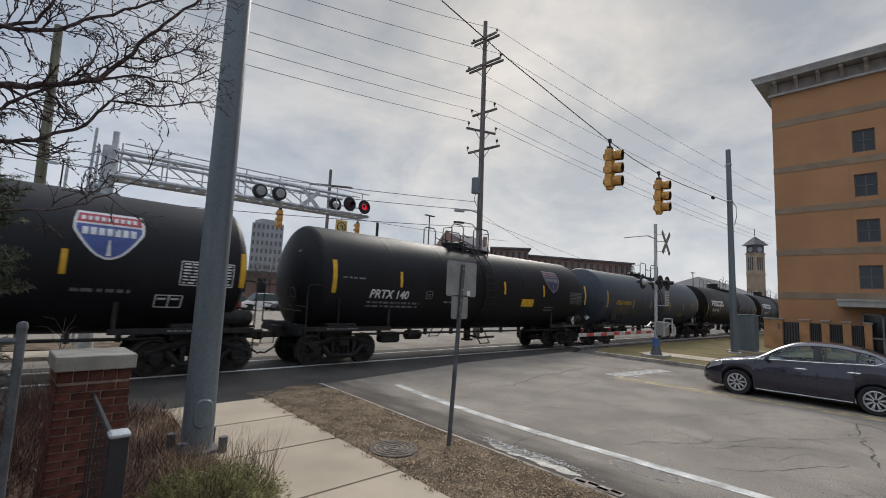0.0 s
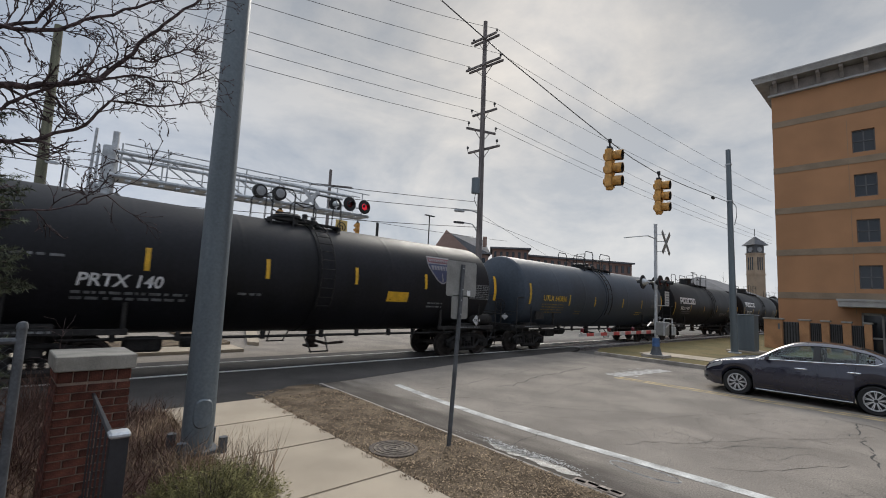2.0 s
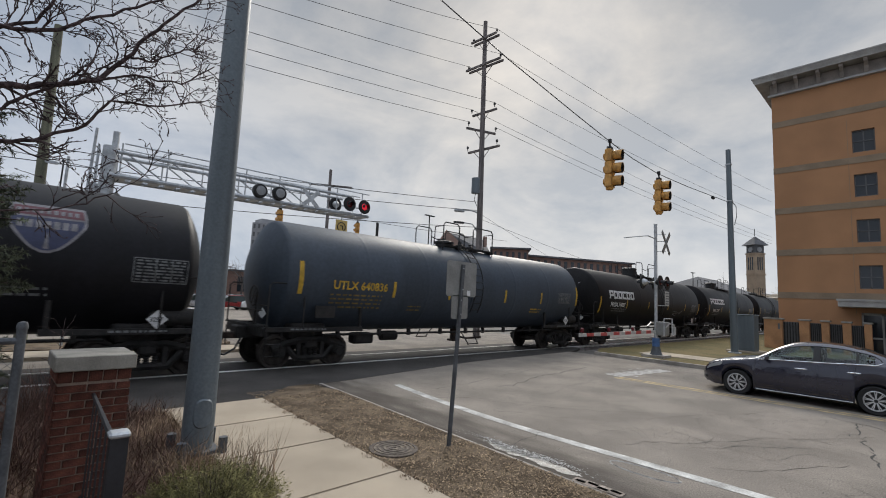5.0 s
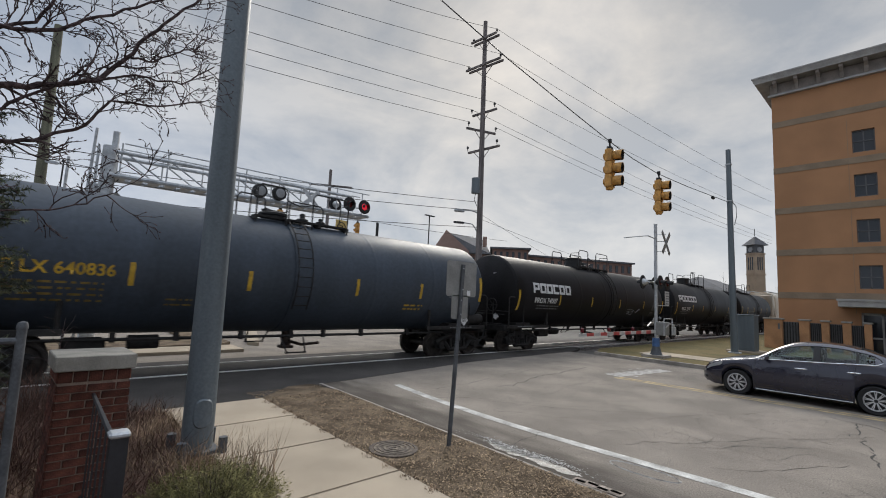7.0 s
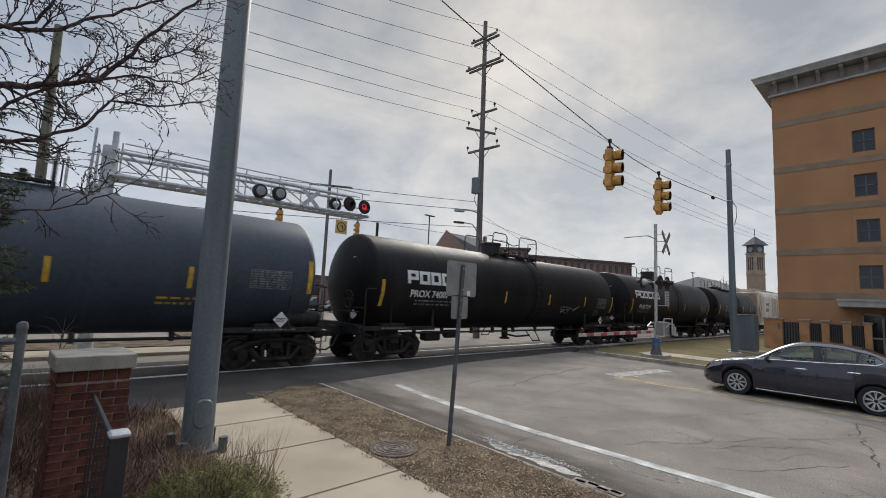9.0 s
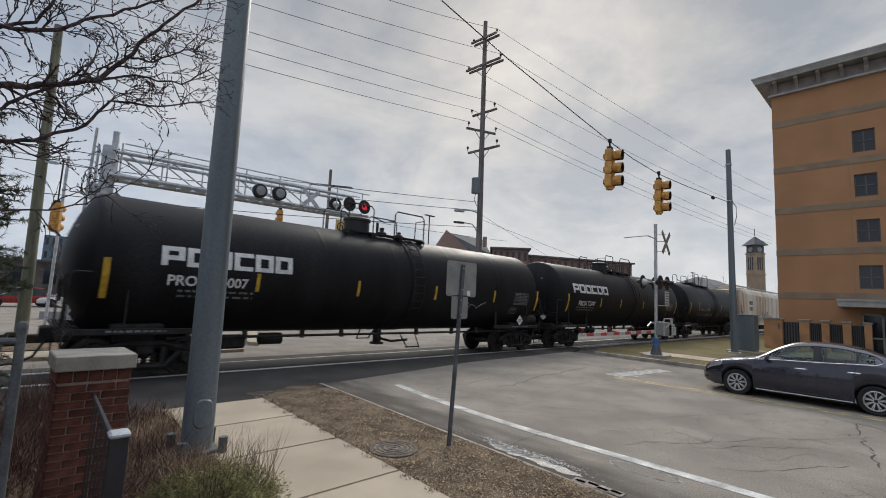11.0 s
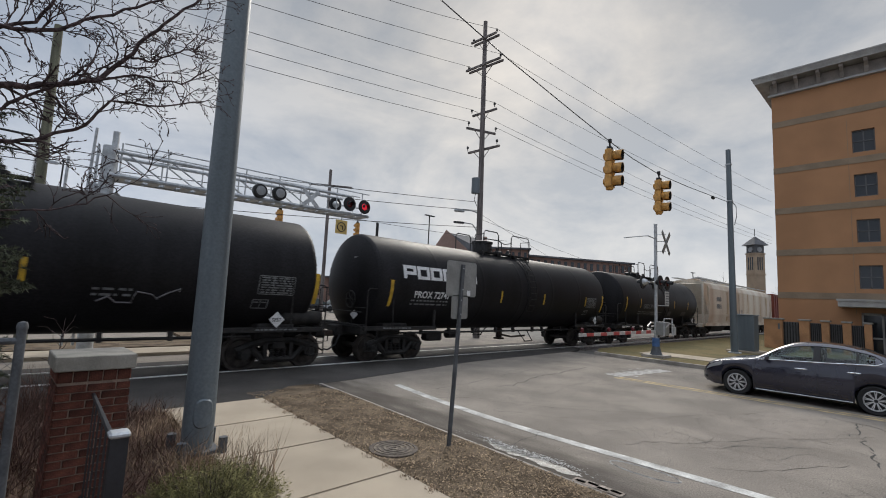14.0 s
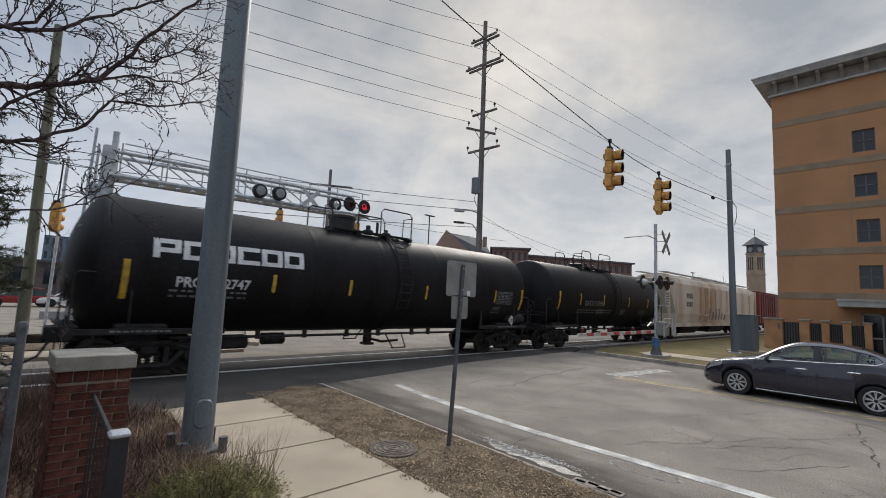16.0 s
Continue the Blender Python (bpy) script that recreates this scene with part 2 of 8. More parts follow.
M_HOPPER = mat("hopper_grey_paint", (0.56, 0.53, 0.46), 0.7, vary=0.10, scale=0.55, fine=12, bump=0.08, streak=True, second=(0.44, 0.345, 0.25))
M_BOXCAR = mat("boxcar_red", (0.17, 0.045, 0.032), 0.75, vary=0.15, scale=1.2, fine=15, bump=0.1, streak=True)
M_RUSTSTREAK = mat("rust_streak", (0.42, 0.33, 0.22), 0.85, vary=0.14, scale=1.5, fine=20, bump=0.1, streak=True)
M_GATE_R = mat("gate_red", (0.38, 0.05, 0.045), 0.5, vary=0.08, bump=0.0)
M_GATE_W = mat("gate_white", (0.44, 0.43, 0.41), 0.5, vary=0.08, bump=0.0)
M_DARKGALV = mat("dark_galvanised_steel", (0.095, 0.102, 0.112), 0.6, 0.3, vary=0.15, scale=8, fine=60, bump=0.1)
M_FENCE = mat("dark_grey_fence_paint", (0.017, 0.018, 0.022), 0.5, vary=0.15, scale=6, fine=40, bump=0.1)
M_BLUE = mat("blue_paint", (0.055, 0.13, 0.30), 0.5, vary=0.1, bump=0.0)


# ---------------------------------------------------------------- mesh helpers
def part(name, bm, material, parent=None, label="", smooth=False):
    me = bpy.data.meshes.new(name)
    bm.normal_update()
    if smooth:
        for f in bm.faces:
            f.smooth = True
        for e in bm.edges:
            if len(e.link_faces) == 2 and e.calc_face_angle(0) > 0.7:
                e.smooth = False
    bm.to_mesh(me)
    bm.free()
    me.materials.append(material)
    ob = new(name, me)
    if parent is not None:
        ob.parent = parent
    if label:
        tagged(ob, label)
    return ob


def thing(name, x, y, z, label, category, group="", kind="", rz=0.0):
    ob = new(name)
    ob.matrix_basis = pose(x, y, z, 0, 0, rz)
    return tagged(ob, label, category, group, kind)


def box(bm, c, s, m=None, bevel=0.0):
    """A box with centre c and size s; m turns it about its centre."""
    r = bmesh.ops.create_cube(bm, size=1.0)
    vs = r["verts"]
    for v in vs:
        v.co = Vector((v.co.x * s[0], v.co.y * s[1], v.co.z * s[2]))
    if bevel:
        es = list({e for v in vs for e in v.link_edges})
        rb = bmesh.ops.bevel(bm, geom=es, offset=bevel, segments=1, affect="EDGES", profile=0.5)
        vs = rb["verts"] if rb["verts"] else vs
        vs = list({v for f in rb["faces"] for v in f.verts} | {v for v in vs if v.is_valid})
    for v in vs:
        v.co = (m @ v.co if m is not None else v.co) + Vector(c)
    return vs


def rod(bm, a, b, r0, r1=None, seg=10, caps=True):
    """A round bar from a to b."""
    a, b = Vector(a), Vector(b)
    r1 = r0 if r1 is None else r1
    q = (b - a).to_track_quat("Z", "Y")
    rings = []
    for p, r in ((a, r0), (b, r1)):
        rings.append([bm.verts.new(p + q @ Vector((r * math.cos(t), r * math.sin(t), 0)))
                      for t in (2 * math.pi * k / seg for k in range(seg))])
    for k in range(seg):
        bm.faces.new((rings[0][k], rings[0][(k + 1) % seg], rings[1][(k + 1) % seg], rings[1][k]))
    if caps:
        bm.faces.new(rings[0][::-1])
        bm.faces.new(rings[1])


def tube(bm, pts, r, seg=8, taper=1.0):
    """A bent bar through the points."""
    pts = [Vector(p) for p in pts]
    n = len(pts)
    rings = []
    up = Vector((0, 0, 1))
    for i, p in enumerate(pts):
        d = (pts[min(i + 1, n - 1)] - pts[max(i - 1, 0)]).normalized()
        side = d.cross(up)
        if side.length < 0.1:
            side = d.cross(Vector((0, 1, 0)))
        side.normalize()
        nor = side.cross(d)
        rr = r * (1 + (taper - 1) * i / max(1, n - 1))
        rings.append([bm.verts.new(p + rr * (math.cos(t) * side + math.sin(t) * nor))
                      for t in (2 * math.pi * k / seg for k in range(seg))])
    for a, b in zip(rings, rings[1:]):
        for k in range(seg):
            bm.faces.new((a[k], a[(k + 1) % seg], b[(k + 1) % seg], b[k]))
    bm.faces.new(rings[0][::-1])
    bm.faces.new(rings[-1])


def lathe(bm, profile, m=None, seg=24):
    """Turns (radius, height) pairs about z; m places the result. Pairs with radius 0 close it."""
    m = m or Matrix()
    rings = []
    for r, z in profile:
        if r < 1e-6:
            rings.append([bm.verts.new(m @ Vector((0, 0, z)))])
        else:
            rings.append([bm.verts.new(m @ Vector((r * math.cos(t), r * math.sin(t), z)))
                          for t in (2 * math.pi * k / seg for k in range(seg))])
    for a, b in zip(rings, rings[1:]):
        for k in range(seg):
            k2 = (k + 1) % seg
            if len(a) == 1 and len(b) == 1:
                continue
            if len(a) == 1:
                bm.faces.new((a[0], b[k2], b[k]))
            elif len(b) == 1:
                bm.faces.new((a[k], a[k2], b[0]))
            else:
                bm.faces.new((a[k], a[k2], b[k2], b[k]))


def prism(bm, outline, z0, z1):
    """A flat shape (x, y outline, counter-clockwise) from z0 up to z1."""
    lo = [bm.verts.new((x, y, z0)) for x, y in outline]
    hi = [bm.verts.new((x, y, z1)) for x, y in outline]
    n = len(lo)
    bm.faces.new(lo[::-1])
    bm.faces.new(hi)
    for i in range(n):
        j = (i + 1) % n
        bm.faces.new((lo[i], lo[j], hi[j], hi[i]))


def BM():
    return bmesh.new()


def sag(a, b, drop, n=14):
    a, b = Vector(a), Vector(b)
    return [a.lerp(b, i / n) - Vector((0, 0, drop * 4 * (i / n) * (1 - i / n))) for i in range(n + 1)]


ALONG_Y = Matrix.Rotation(radians(-90), 4, "X")
ALONG_X = Matrix.Rotation(radians(90), 4, "Y")
# ---------------------------------------------------------------- ground, road, track
def slope_line(p, q, y):
    return p[0] + (q[0] - p[0]) * (y - p[1]) / (q[1] - p[1])


KERB_A, KERB_B = (4.97, 2.38), (5.27, 8.77)      # near kerb line
FAR_A, FAR_B = (18.77, 5.5), (18.87, 10.0)     # far kerb line


def soil_gutter(m):
    """Dirt washed along the near kerb: a ragged strip that thins out towards the lane."""
    nt = m.node_tree
    N, L = nt.nodes.new, nt.links.new
    b = nt.nodes["Principled BSDF"]
    src = b.inputs["Base Color"].links[0].from_socket
    tc, sep = N("ShaderNodeTexCoord"), N("ShaderNodeSeparateXYZ")
    L(tc.outputs["Object"], sep.inputs[0])
    slope = (KERB_B[0] - KERB_A[0]) / (KERB_B[1] - KERB_A[1])
    away = N("ShaderNodeMath"); away.operation = "MULTIPLY_ADD"
    away.inputs[1].default_value = -slope
    L(sep.outputs["Y"], away.inputs[0]); L(sep.outputs["X"], away.inputs[2])
    mp = N("ShaderNodeMapping"); mp.inputs["Scale"].default_value = (1.6, 0.55, 1.0)
    L(tc.outputs["Object"], mp.inputs["Vector"])
    ns = N("ShaderNodeTexNoise"); ns.inputs["Scale"].default_value, ns.inputs["Detail"].default_value = 1.3, 6
    L(mp.outputs["Vector"], ns.inputs["Vector"])
    wob = N("ShaderNodeMath"); wob.operation = "MULTIPLY_ADD"
    wob.inputs[1].default_value = 2.2
    L(ns.outputs["Fac"], wob.inputs[0]); L(away.outputs[0], wob.inputs[2])
    base = KERB_A[0] - slope * KERB_A[1] + 1.1
    mr = N("ShaderNodeMapRange"); mr.interpolation_type = "SMOOTHSTEP"
    mr.inputs["From Min"].default_value, mr.inputs["From Max"].default_value = base + 0.25, base + 1.5
    mr.inputs["To Min"].default_value, mr.inputs["To Max"].default_value = 0.85, 0.0
    L(wob.outputs[0], mr.inputs["Value"])
    mix = N("ShaderNodeMix"); mix.data_type = "RGBA"
    L(mr.outputs["Result"], mix.inputs["Factor"]); L(src, mix.inputs["A"])
    mix.inputs["B"].default_value = (0.060, 0.050, 0.042, 1)
    L(mix.outputs["Result"], b.inputs["Base Color"])


def build_ground():
    road_mat = M_ASPHALT.copy()
    soil_gutter(road_mat)
    bm = BM()
    prism(bm, [(-400, -60), (1500, -60), (1500, 1500), (-400, 1500)], -0.6, -0.10)
    tagged(part("ground", bm, M_EARTH), "flat grey-brown ground reaching the horizon", "ground", kind="structure")
    bm = BM()
    k = lambda y: slope_line(KERB_A, KERB_B, y)
    q = lambda y: slope_line(FAR_A, FAR_B, y)
    prism(bm, [(k(-30), -30), (q(-30), -30), (q(10.2), 10.2), (q(11.6), 11.75), (0.6, 11.75), (0.6, 9.6), (k(9.9), 9.9)], -0.2, 0.0)
    tagged(part("road", bm, road_mat), "worn grey asphalt road with hairline cracks", "road", kind="structure")
    bm = BM()
    prism(bm, [(-1.0, 14.75), (21.0, 14.75), (24, 17), (26, 60), (-30, 60), (-30, 17)], -0.2, 0.0)
    tagged(part("road_beyond", bm, M_ASPHALT), "pale asphalt road and lot beyond the tracks", "road", kind="structure")
    bm = BM()
    prism(bm, [(0.6, 8.72), (3.7, 8.72), (KERB_B[0] + .05, 9.85), (6.6, 10.0), (12, 10.9), (19.2, 11.2), (21.0, 11.9), (21.0, 14.75), (-1.0, 14.75), (-1.0, 10.4)], -0.2, 0.006)
    tagged(part("crossing_apron", bm, M_ASPHALT_DARK), "dark patched asphalt round the rails", "road", kind="structure")
    # ballast either side of the crossing
    for x0, x1 in ((-60, -1.0), (21.0, 240)):
        bm = BM()
        prism(bm, [(x0, 10.9), (x1, 10.9), (x1, 15.6), (x0, 15.6)], -0.3, -0.09)
        tagged(part("ballast", bm, M_BALLAST), "grey crushed-stone track ballast", "ballast", kind="structure")
        bm = BM()
        x = x0 + 0.3
        while x < min(x1, 110):
            box(bm, (x, TRACK_Y, -0.12), (0.23, 2.6, 0.12))
            x += 0.52
        tagged(part("sleepers", bm, M_WOOD), "row of weathered timber sleepers under the rails", "sleepers", kind="structure")
    for s in (-1, 1):
        bm = BM()
        y = TRACK_Y + s * (GAUGE / 2 + 0.036)
        box(bm, (90, y, 0.008), (300, 0.074, 0.04), bevel=0.008)
        box(bm, (90, y, -0.07), (300, 0.02, 0.12))
        box(bm, (90, y, -0.14), (300, 0.14, 0.02))
        tagged(part("rail", bm, M_RAIL), "polished steel rail set in the crossing", "rail", "rails of the track", kind="structure")


def build_verge():
    left = lambda y: 3.605 - (8.69 - y) * 0.023
    right = lambda y: slope_line(KERB_A, KERB_B, y) - 0.065
    bm = BM()
    rows = []
    ny, nx = 130, 16
    for j in range(ny + 1):
        y = -8.0 + (9.95 + 8.0) * j / ny
        x0, x1 = left(min(y, 8.69)) - 0.02 + max(0, y - 8.69) * 0.9, right(y) + 0.02
        x0 = min(x0, x1 - 0.02)
        fade = min(1.0, max(0.0, (10.0 - y) / 1.3))
        row = []
        for i in range(nx + 1):
            x = x0 + (x1 - x0) * i / nx
            edge = min(1.0, 4.0 * i / nx, 4.0 * (nx - i) / nx)
            z = (0.098 + 0.022 * noise.noise((x * 2.2, y * 2.2, 3.1)) * edge + 0.018 * noise.noise((x * 9, y * 9, 1.7)) * edge) * fade + 0.004
            row.append(bm.verts.new((x, y, z)))
        rows.append(row)
    for ra, rb in zip(rows, rows[1:]):
        for i in range(nx):
            bm.faces.new((ra[i], ra[i + 1], rb[i + 1], rb[i]))
    r = bmesh.ops.extrude_edge_only(bm, edges=[e for e in bm.edges if e.is_boundary])
    for v in r["geom"]:
        if isinstance(v, bmesh.types.BMVert):
            v.co.z = -0.15
    bmesh.ops.recalc_face_normals(bm, faces=bm.faces)
    tagged(part("verge", bm, M_DRYGRASS, smooth=True), "strip of dead brown turf beside the kerb", "verge", kind="structure")
    bm = BM()
    prism(bm, [(-14, -12), (1.95, -12), (2.0, 8.68), (0.6, 9.3), (-1.0, 10.4), (-14, 10.6)], -0.2, 0.10)
    tagged(part("planting_bed", bm, M_MULCH), "brown mulched bed with dead plant litter", "bed", kind="structure")
    # kerb stones, near side
    kerb = thing("kerb", 0, 0, 0, "weathered concrete kerb along the dead turf", "kerb", kind="structure")
    y, i = -4.0, 0
    while y < 8.9:
        x0, x1 = slope_line(KERB_A, KERB_B, y), slope_line(KERB_A, KERB_B, y + 1.5)
        bm = BM()
        prism(bm, [(x0 - .075, y + .006), (x0, y + .006), (x1, y + 1.494), (x1 - .075, y + 1.494)], -0.15, 0.10)
        part("kerbstone", bm, M_KERB, kerb)
        y += 1.5
    # far kerb and the ground behind it
    kerb = thing("kerb", 0, 0, 0, "pale concrete kerb along the lawn", "kerb", kind="structure")
    y = -12.0
    while y < 9.5:
        x0, x1 = slope_line(FAR_A, FAR_B, y), slope_line(FAR_A, FAR_B, y + 2.0)
        bm = BM()
        prism(bm, [(x0, y + .006), (x0 + .18, y + .006), (x1 + .18, y + 1.994), (x1, y + 1.994)], -0.15, 0.14)
        part("kerbstone", bm, M_KERB, kerb)
        y += 2.0
    bm = BM()
    prism(bm, [(18.95, -40), (60, -40), (60, 10.85), (21.0, 10.85), (19.05, 10.0)], -0.2, 0.10)
    tagged(part("lawn", bm, M_LAWN), "yellowed winter lawn beside the crossing", "lawn", kind="structure")
    walkway = thing("far_sidewalk", 0, 0, 0, "pale concrete sidewalk across the lawn", "sidewalk", kind="structure")
    for i in range(8):
        bm = BM()
        y = 8.9 - i * 1.8
        prism(bm, [(20.9, y - 1.785), (22.5, y - 1.785), (22.5, y), (20.9, y)], 0.0, 0.125)
        part("slab", bm, M_CONCRETE, walkway)


def build_sidewalk():
    walkway = thing("sidewalk", 0, 0, 0, "tan concrete sidewalk slabs with tooled joints", "sidewalk", kind="structure")
    ys = [8.69, 7.25, 5.80, 4.32, 2.85, 1.40, -0.05, -1.5, -3.0]
    for a, b in zip(ys, ys[1:]):
        bm = BM()
        xa, xb = 3.62 - (8.69 - a) * 0.023, 3.62 - (8.69 - b) * 0.023
        box_pts = [(1.94, b + .008), (xb, b + .008), (xa, a - .008), (1.94, a - .008)]
        prism(bm, box_pts, -0.05, 0.112)
        es = [e for e in bm.edges if all(v.co.z > 0.1 for v in e.verts)]
        bmesh.ops.bevel(bm, geom=es, offset=0.012, segments=2, affect="EDGES")
        part("slab", bm, M_CONCRETE, walkway)


def stripe(name, a, b, w, material, label, z=0.004):
    a, b = Vector(a), Vector(b)
    n = Vector((-(b - a).y, (b - a).x)).normalized() * w / 2
    bm = BM()
    prism(bm, [tuple(a - n), tuple(a + n), tuple(b + n), tuple(b - n)][::-1], -0.02, z)
    return tagged(part(name, bm, material), label, "road marking", kind="structure")


def build_markings():
    # edge line, flaring towards the crossing
    def edge_x(y):
        return 6.57 + (0.0205 * (y - 4.2) ** 2 if y > 4.2 else 0.03 * (4.2 - y))
    bm = BM()
    prev = None
    for k in range(150):
        y = -6 + k * 0.1
        wob = 0.098 + 0.012 * noise.noise((y * 4.0, 2.0, 0.5))
        cur = (bm.verts.new((edge_x(y) - wob, y, 0.0045)), bm.verts.new((edge_x(y) + wob, y, 0.0045)))
        if prev:
            bm.faces.new((prev[0], prev[1], cur[1], cur[0]))
        prev = cur
    tagged(part("lane_line", bm, M_WHITELINE), "worn white edge line on the asphalt", "road marking", kind="structure")
    for o in (0.0, 0.24):
        stripe("centre_line", (14.20 - o, -6), (13.80 - o, 6.5), 0.11, M_YELLOWLINE, "faded yellow double centre line")
    stripe("stop_line", (13.9, 6.75), (17.0, 6.3), 0.5, M_WORNLINE, "worn broad white stop line")


build_ground()
build_verge()
build_sidewalk()
build_markings()
# ---------------------------------------------------------------- the train
TANK_R, TANK_Z = 1.62, 2.60
WHEEL_R = 0.457


def on_tank(x, z, lift=0.006, r=TANK_R, zc=TANK_Z):
    """The point of a tank's near side at x and height z."""
    dz = max(-r * 0.98, min(r * 0.98, z - zc))
    return Vector((x, -math.sqrt(r * r - dz * dz) - lift, z))


def patch(bm, x0, x1, z0, z1, lift=0.006, widths=None, nx=2, nz=6, zc=TANK_Z):
    """A thin sheet on the tank's near side; widths(v) scales it across at each height."""
    rows = []
    xm, hw = (x0 + x1) / 2, (x1 - x0) / 2
    for j in range(nz + 1):
        v = j / nz
        s = widths(v) if widths else 1.0
        rows.append([bm.verts.new(on_tank(xm + hw * s * (2 * i / nx - 1), z0 + (z1 - z0) * v, lift, zc=zc)) for i in range(nx + 1)])
    for a, b in zip(rows, rows[1:]):
        for i in range(nx):
            bm.faces.new((a[i], a[i + 1], b[i + 1], b[i]))


def lettering(text, x, z, size, material, parent, name="lettering", stretch=1.0, shear=0.0, lift=0.012, zc=TANK_Z, flat_y=None):
    """Words on a car's near side, from x to the right, standing on z."""
    cu = bpy.data.curves.new(name, "FONT")
    cu.body, cu.size, cu.shear = text, size, shear
    cu.resolution_u = 3
    cu.offset = size * 0.022
    tmp = bpy.data.objects.new(name, cu)
    scene.collection.objects.link(tmp)
    bpy.context.view_layer.update()
    me = bpy.data.meshes.new_from_object(tmp)
    bpy.data.objects.remove(tmp)
    for v in me.vertices:
        X, Z = x + v.co.x * stretch, z + v.co.y
        v.co = on_tank(X, Z, lift, zc=zc) if flat_y is None else Vector((X, flat_y, Z))
    me.materials.clear()
    me.materials.append(material)
    ob = new(name, me)
    ob.parent = parent
    return ob


def bars(bm, x0, x1, z, h, words, rnd, zc=TANK_Z):
    """A row of plain bars in place of small writing."""
    x = x0
    while x < x1:
        w = rnd.uniform(0.06, 0.22)
        patch(bm, x, min(x + w, x1), z, z + h, 0.008, nx=1, nz=1, zc=zc)
        x += w + rnd.uniform(0.03, 0.09 if words else 0.05)


def make_truck(parent, x):
    """A two-axle truck: side frames, bolster, springs and two wheelsets."""
    t = new("truck")
    t.parent = parent
    t.location = (x, 0, 0)
    for s in (-1, 1):
        bm = BM()
        y = s * 1.0
        # cast side frame: arched top, dropped middle, pedestal ends
        for pts, r in (([(-1.12, y, 0.56), (-0.75, y, 0.70), (-0.35, y, 0.80), (0.35, y, 0.80), (0.75, y, 0.70), (1.12, y, 0.56)], 0.095),
                       ([(-0.72, y, 0.62), (-0.42, y, 0.30), (0.42, y, 0.30), (0.72, y, 0.62)], 0.09)):
            tube(bm, pts, r, 6)
        for xx in (-0.36, 0.36):
            box(bm, (xx, y, 0.55), (0.12, 0.13, 0.5), bevel=0.02)
        for xx in (-0.91, 0.91):
            box(bm, (xx, y, 0.50), (0.34, 0.17, 0.26), bevel=0.04)
            rod(bm, (xx, y - 0.11 * s, WHEEL_R), (xx, y + 0.14 * s, WHEEL_R), 0.12, seg=12)
        part("side_frame", bm, M_IRON, t, smooth=True)
    for s in (-1, 1):
        for xx in (-0.17, 0.0, 0.17):
            bm = BM()
            for k in range(5):
                lathe(bm, [(0.05, 0), (0.075, 0.02), (0.075, 0.035), (0.05, 0.055)], Matrix.Translation((xx, s, 0.36 + k * 0.055)), 8)
            part("spring", bm, M_IRON, t, smooth=True)
    bm = BM()
    box(bm, (0, 0, 0.68), (0.36, 2.2, 0.22), bevel=0.04)
    box(bm, (0, 0, 0.84), (0.5, 0.6, 0.14), bevel=0.03)
    part("bolster", bm, M_IRON, t)
    for xx in (-0.40, 0.40):
        bm = BM()
        box(bm, (xx, 0, 0.42), (0.10, 1.9, 0.14), bevel=0.02)
        part("brake_beam", bm, M_IRON, t)
    for xx in (-0.91, 0.91):
        bm = BM()
        for s in (-1, 1):
            m = Matrix.Translation((0, s * 0.70, 0)) @ Matrix.Rotation(radians(90 * -s), 4, "X")
            lathe(bm, [(0.0, -0.06), (0.10, -0.07), (0.16, -0.03), (0.33, -0.01), (0.37, -0.065), (WHEEL_R + 0.03, -0.065),
                       (WHEEL_R + 0.025, -0.045), (WHEEL_R, -0.02), (WHEEL_R - 0.005, 0.065), (0.38, 0.065), (0.34, 0.02), (0.17, 0.03), (0.11, 0.09), (0.0, 0.09)], m, 28)
            # heat-stained ribs on the plate
            for k in range(6):
                a = k * math.pi / 3
                box(bm, (0.25 * math.cos(a), s * 0.725, 0.25 * math.sin(a)), (0.04, 0.02, 0.04))
        rod(bm, (0, -0.72, 0), (0, 0.72, 0), 0.085, seg=12)
        w = part("wheelset", bm, M_WHEEL, t, smooth=True)
        w.location = (xx, 0, WHEEL_R)
        WHEELS.append(w)
    return t


WHEELS = []
CARS = []


def car_root(name, x0, x1, label, category):
    """x0, x1: the coupling points at the start of the clip."""
    c = thing(name, (x0 + x1) / 2, TRACK_Y, 0, label, category, "cars of the passing train")
    CARS.append((c, (x0 + x1) / 2))
    return c


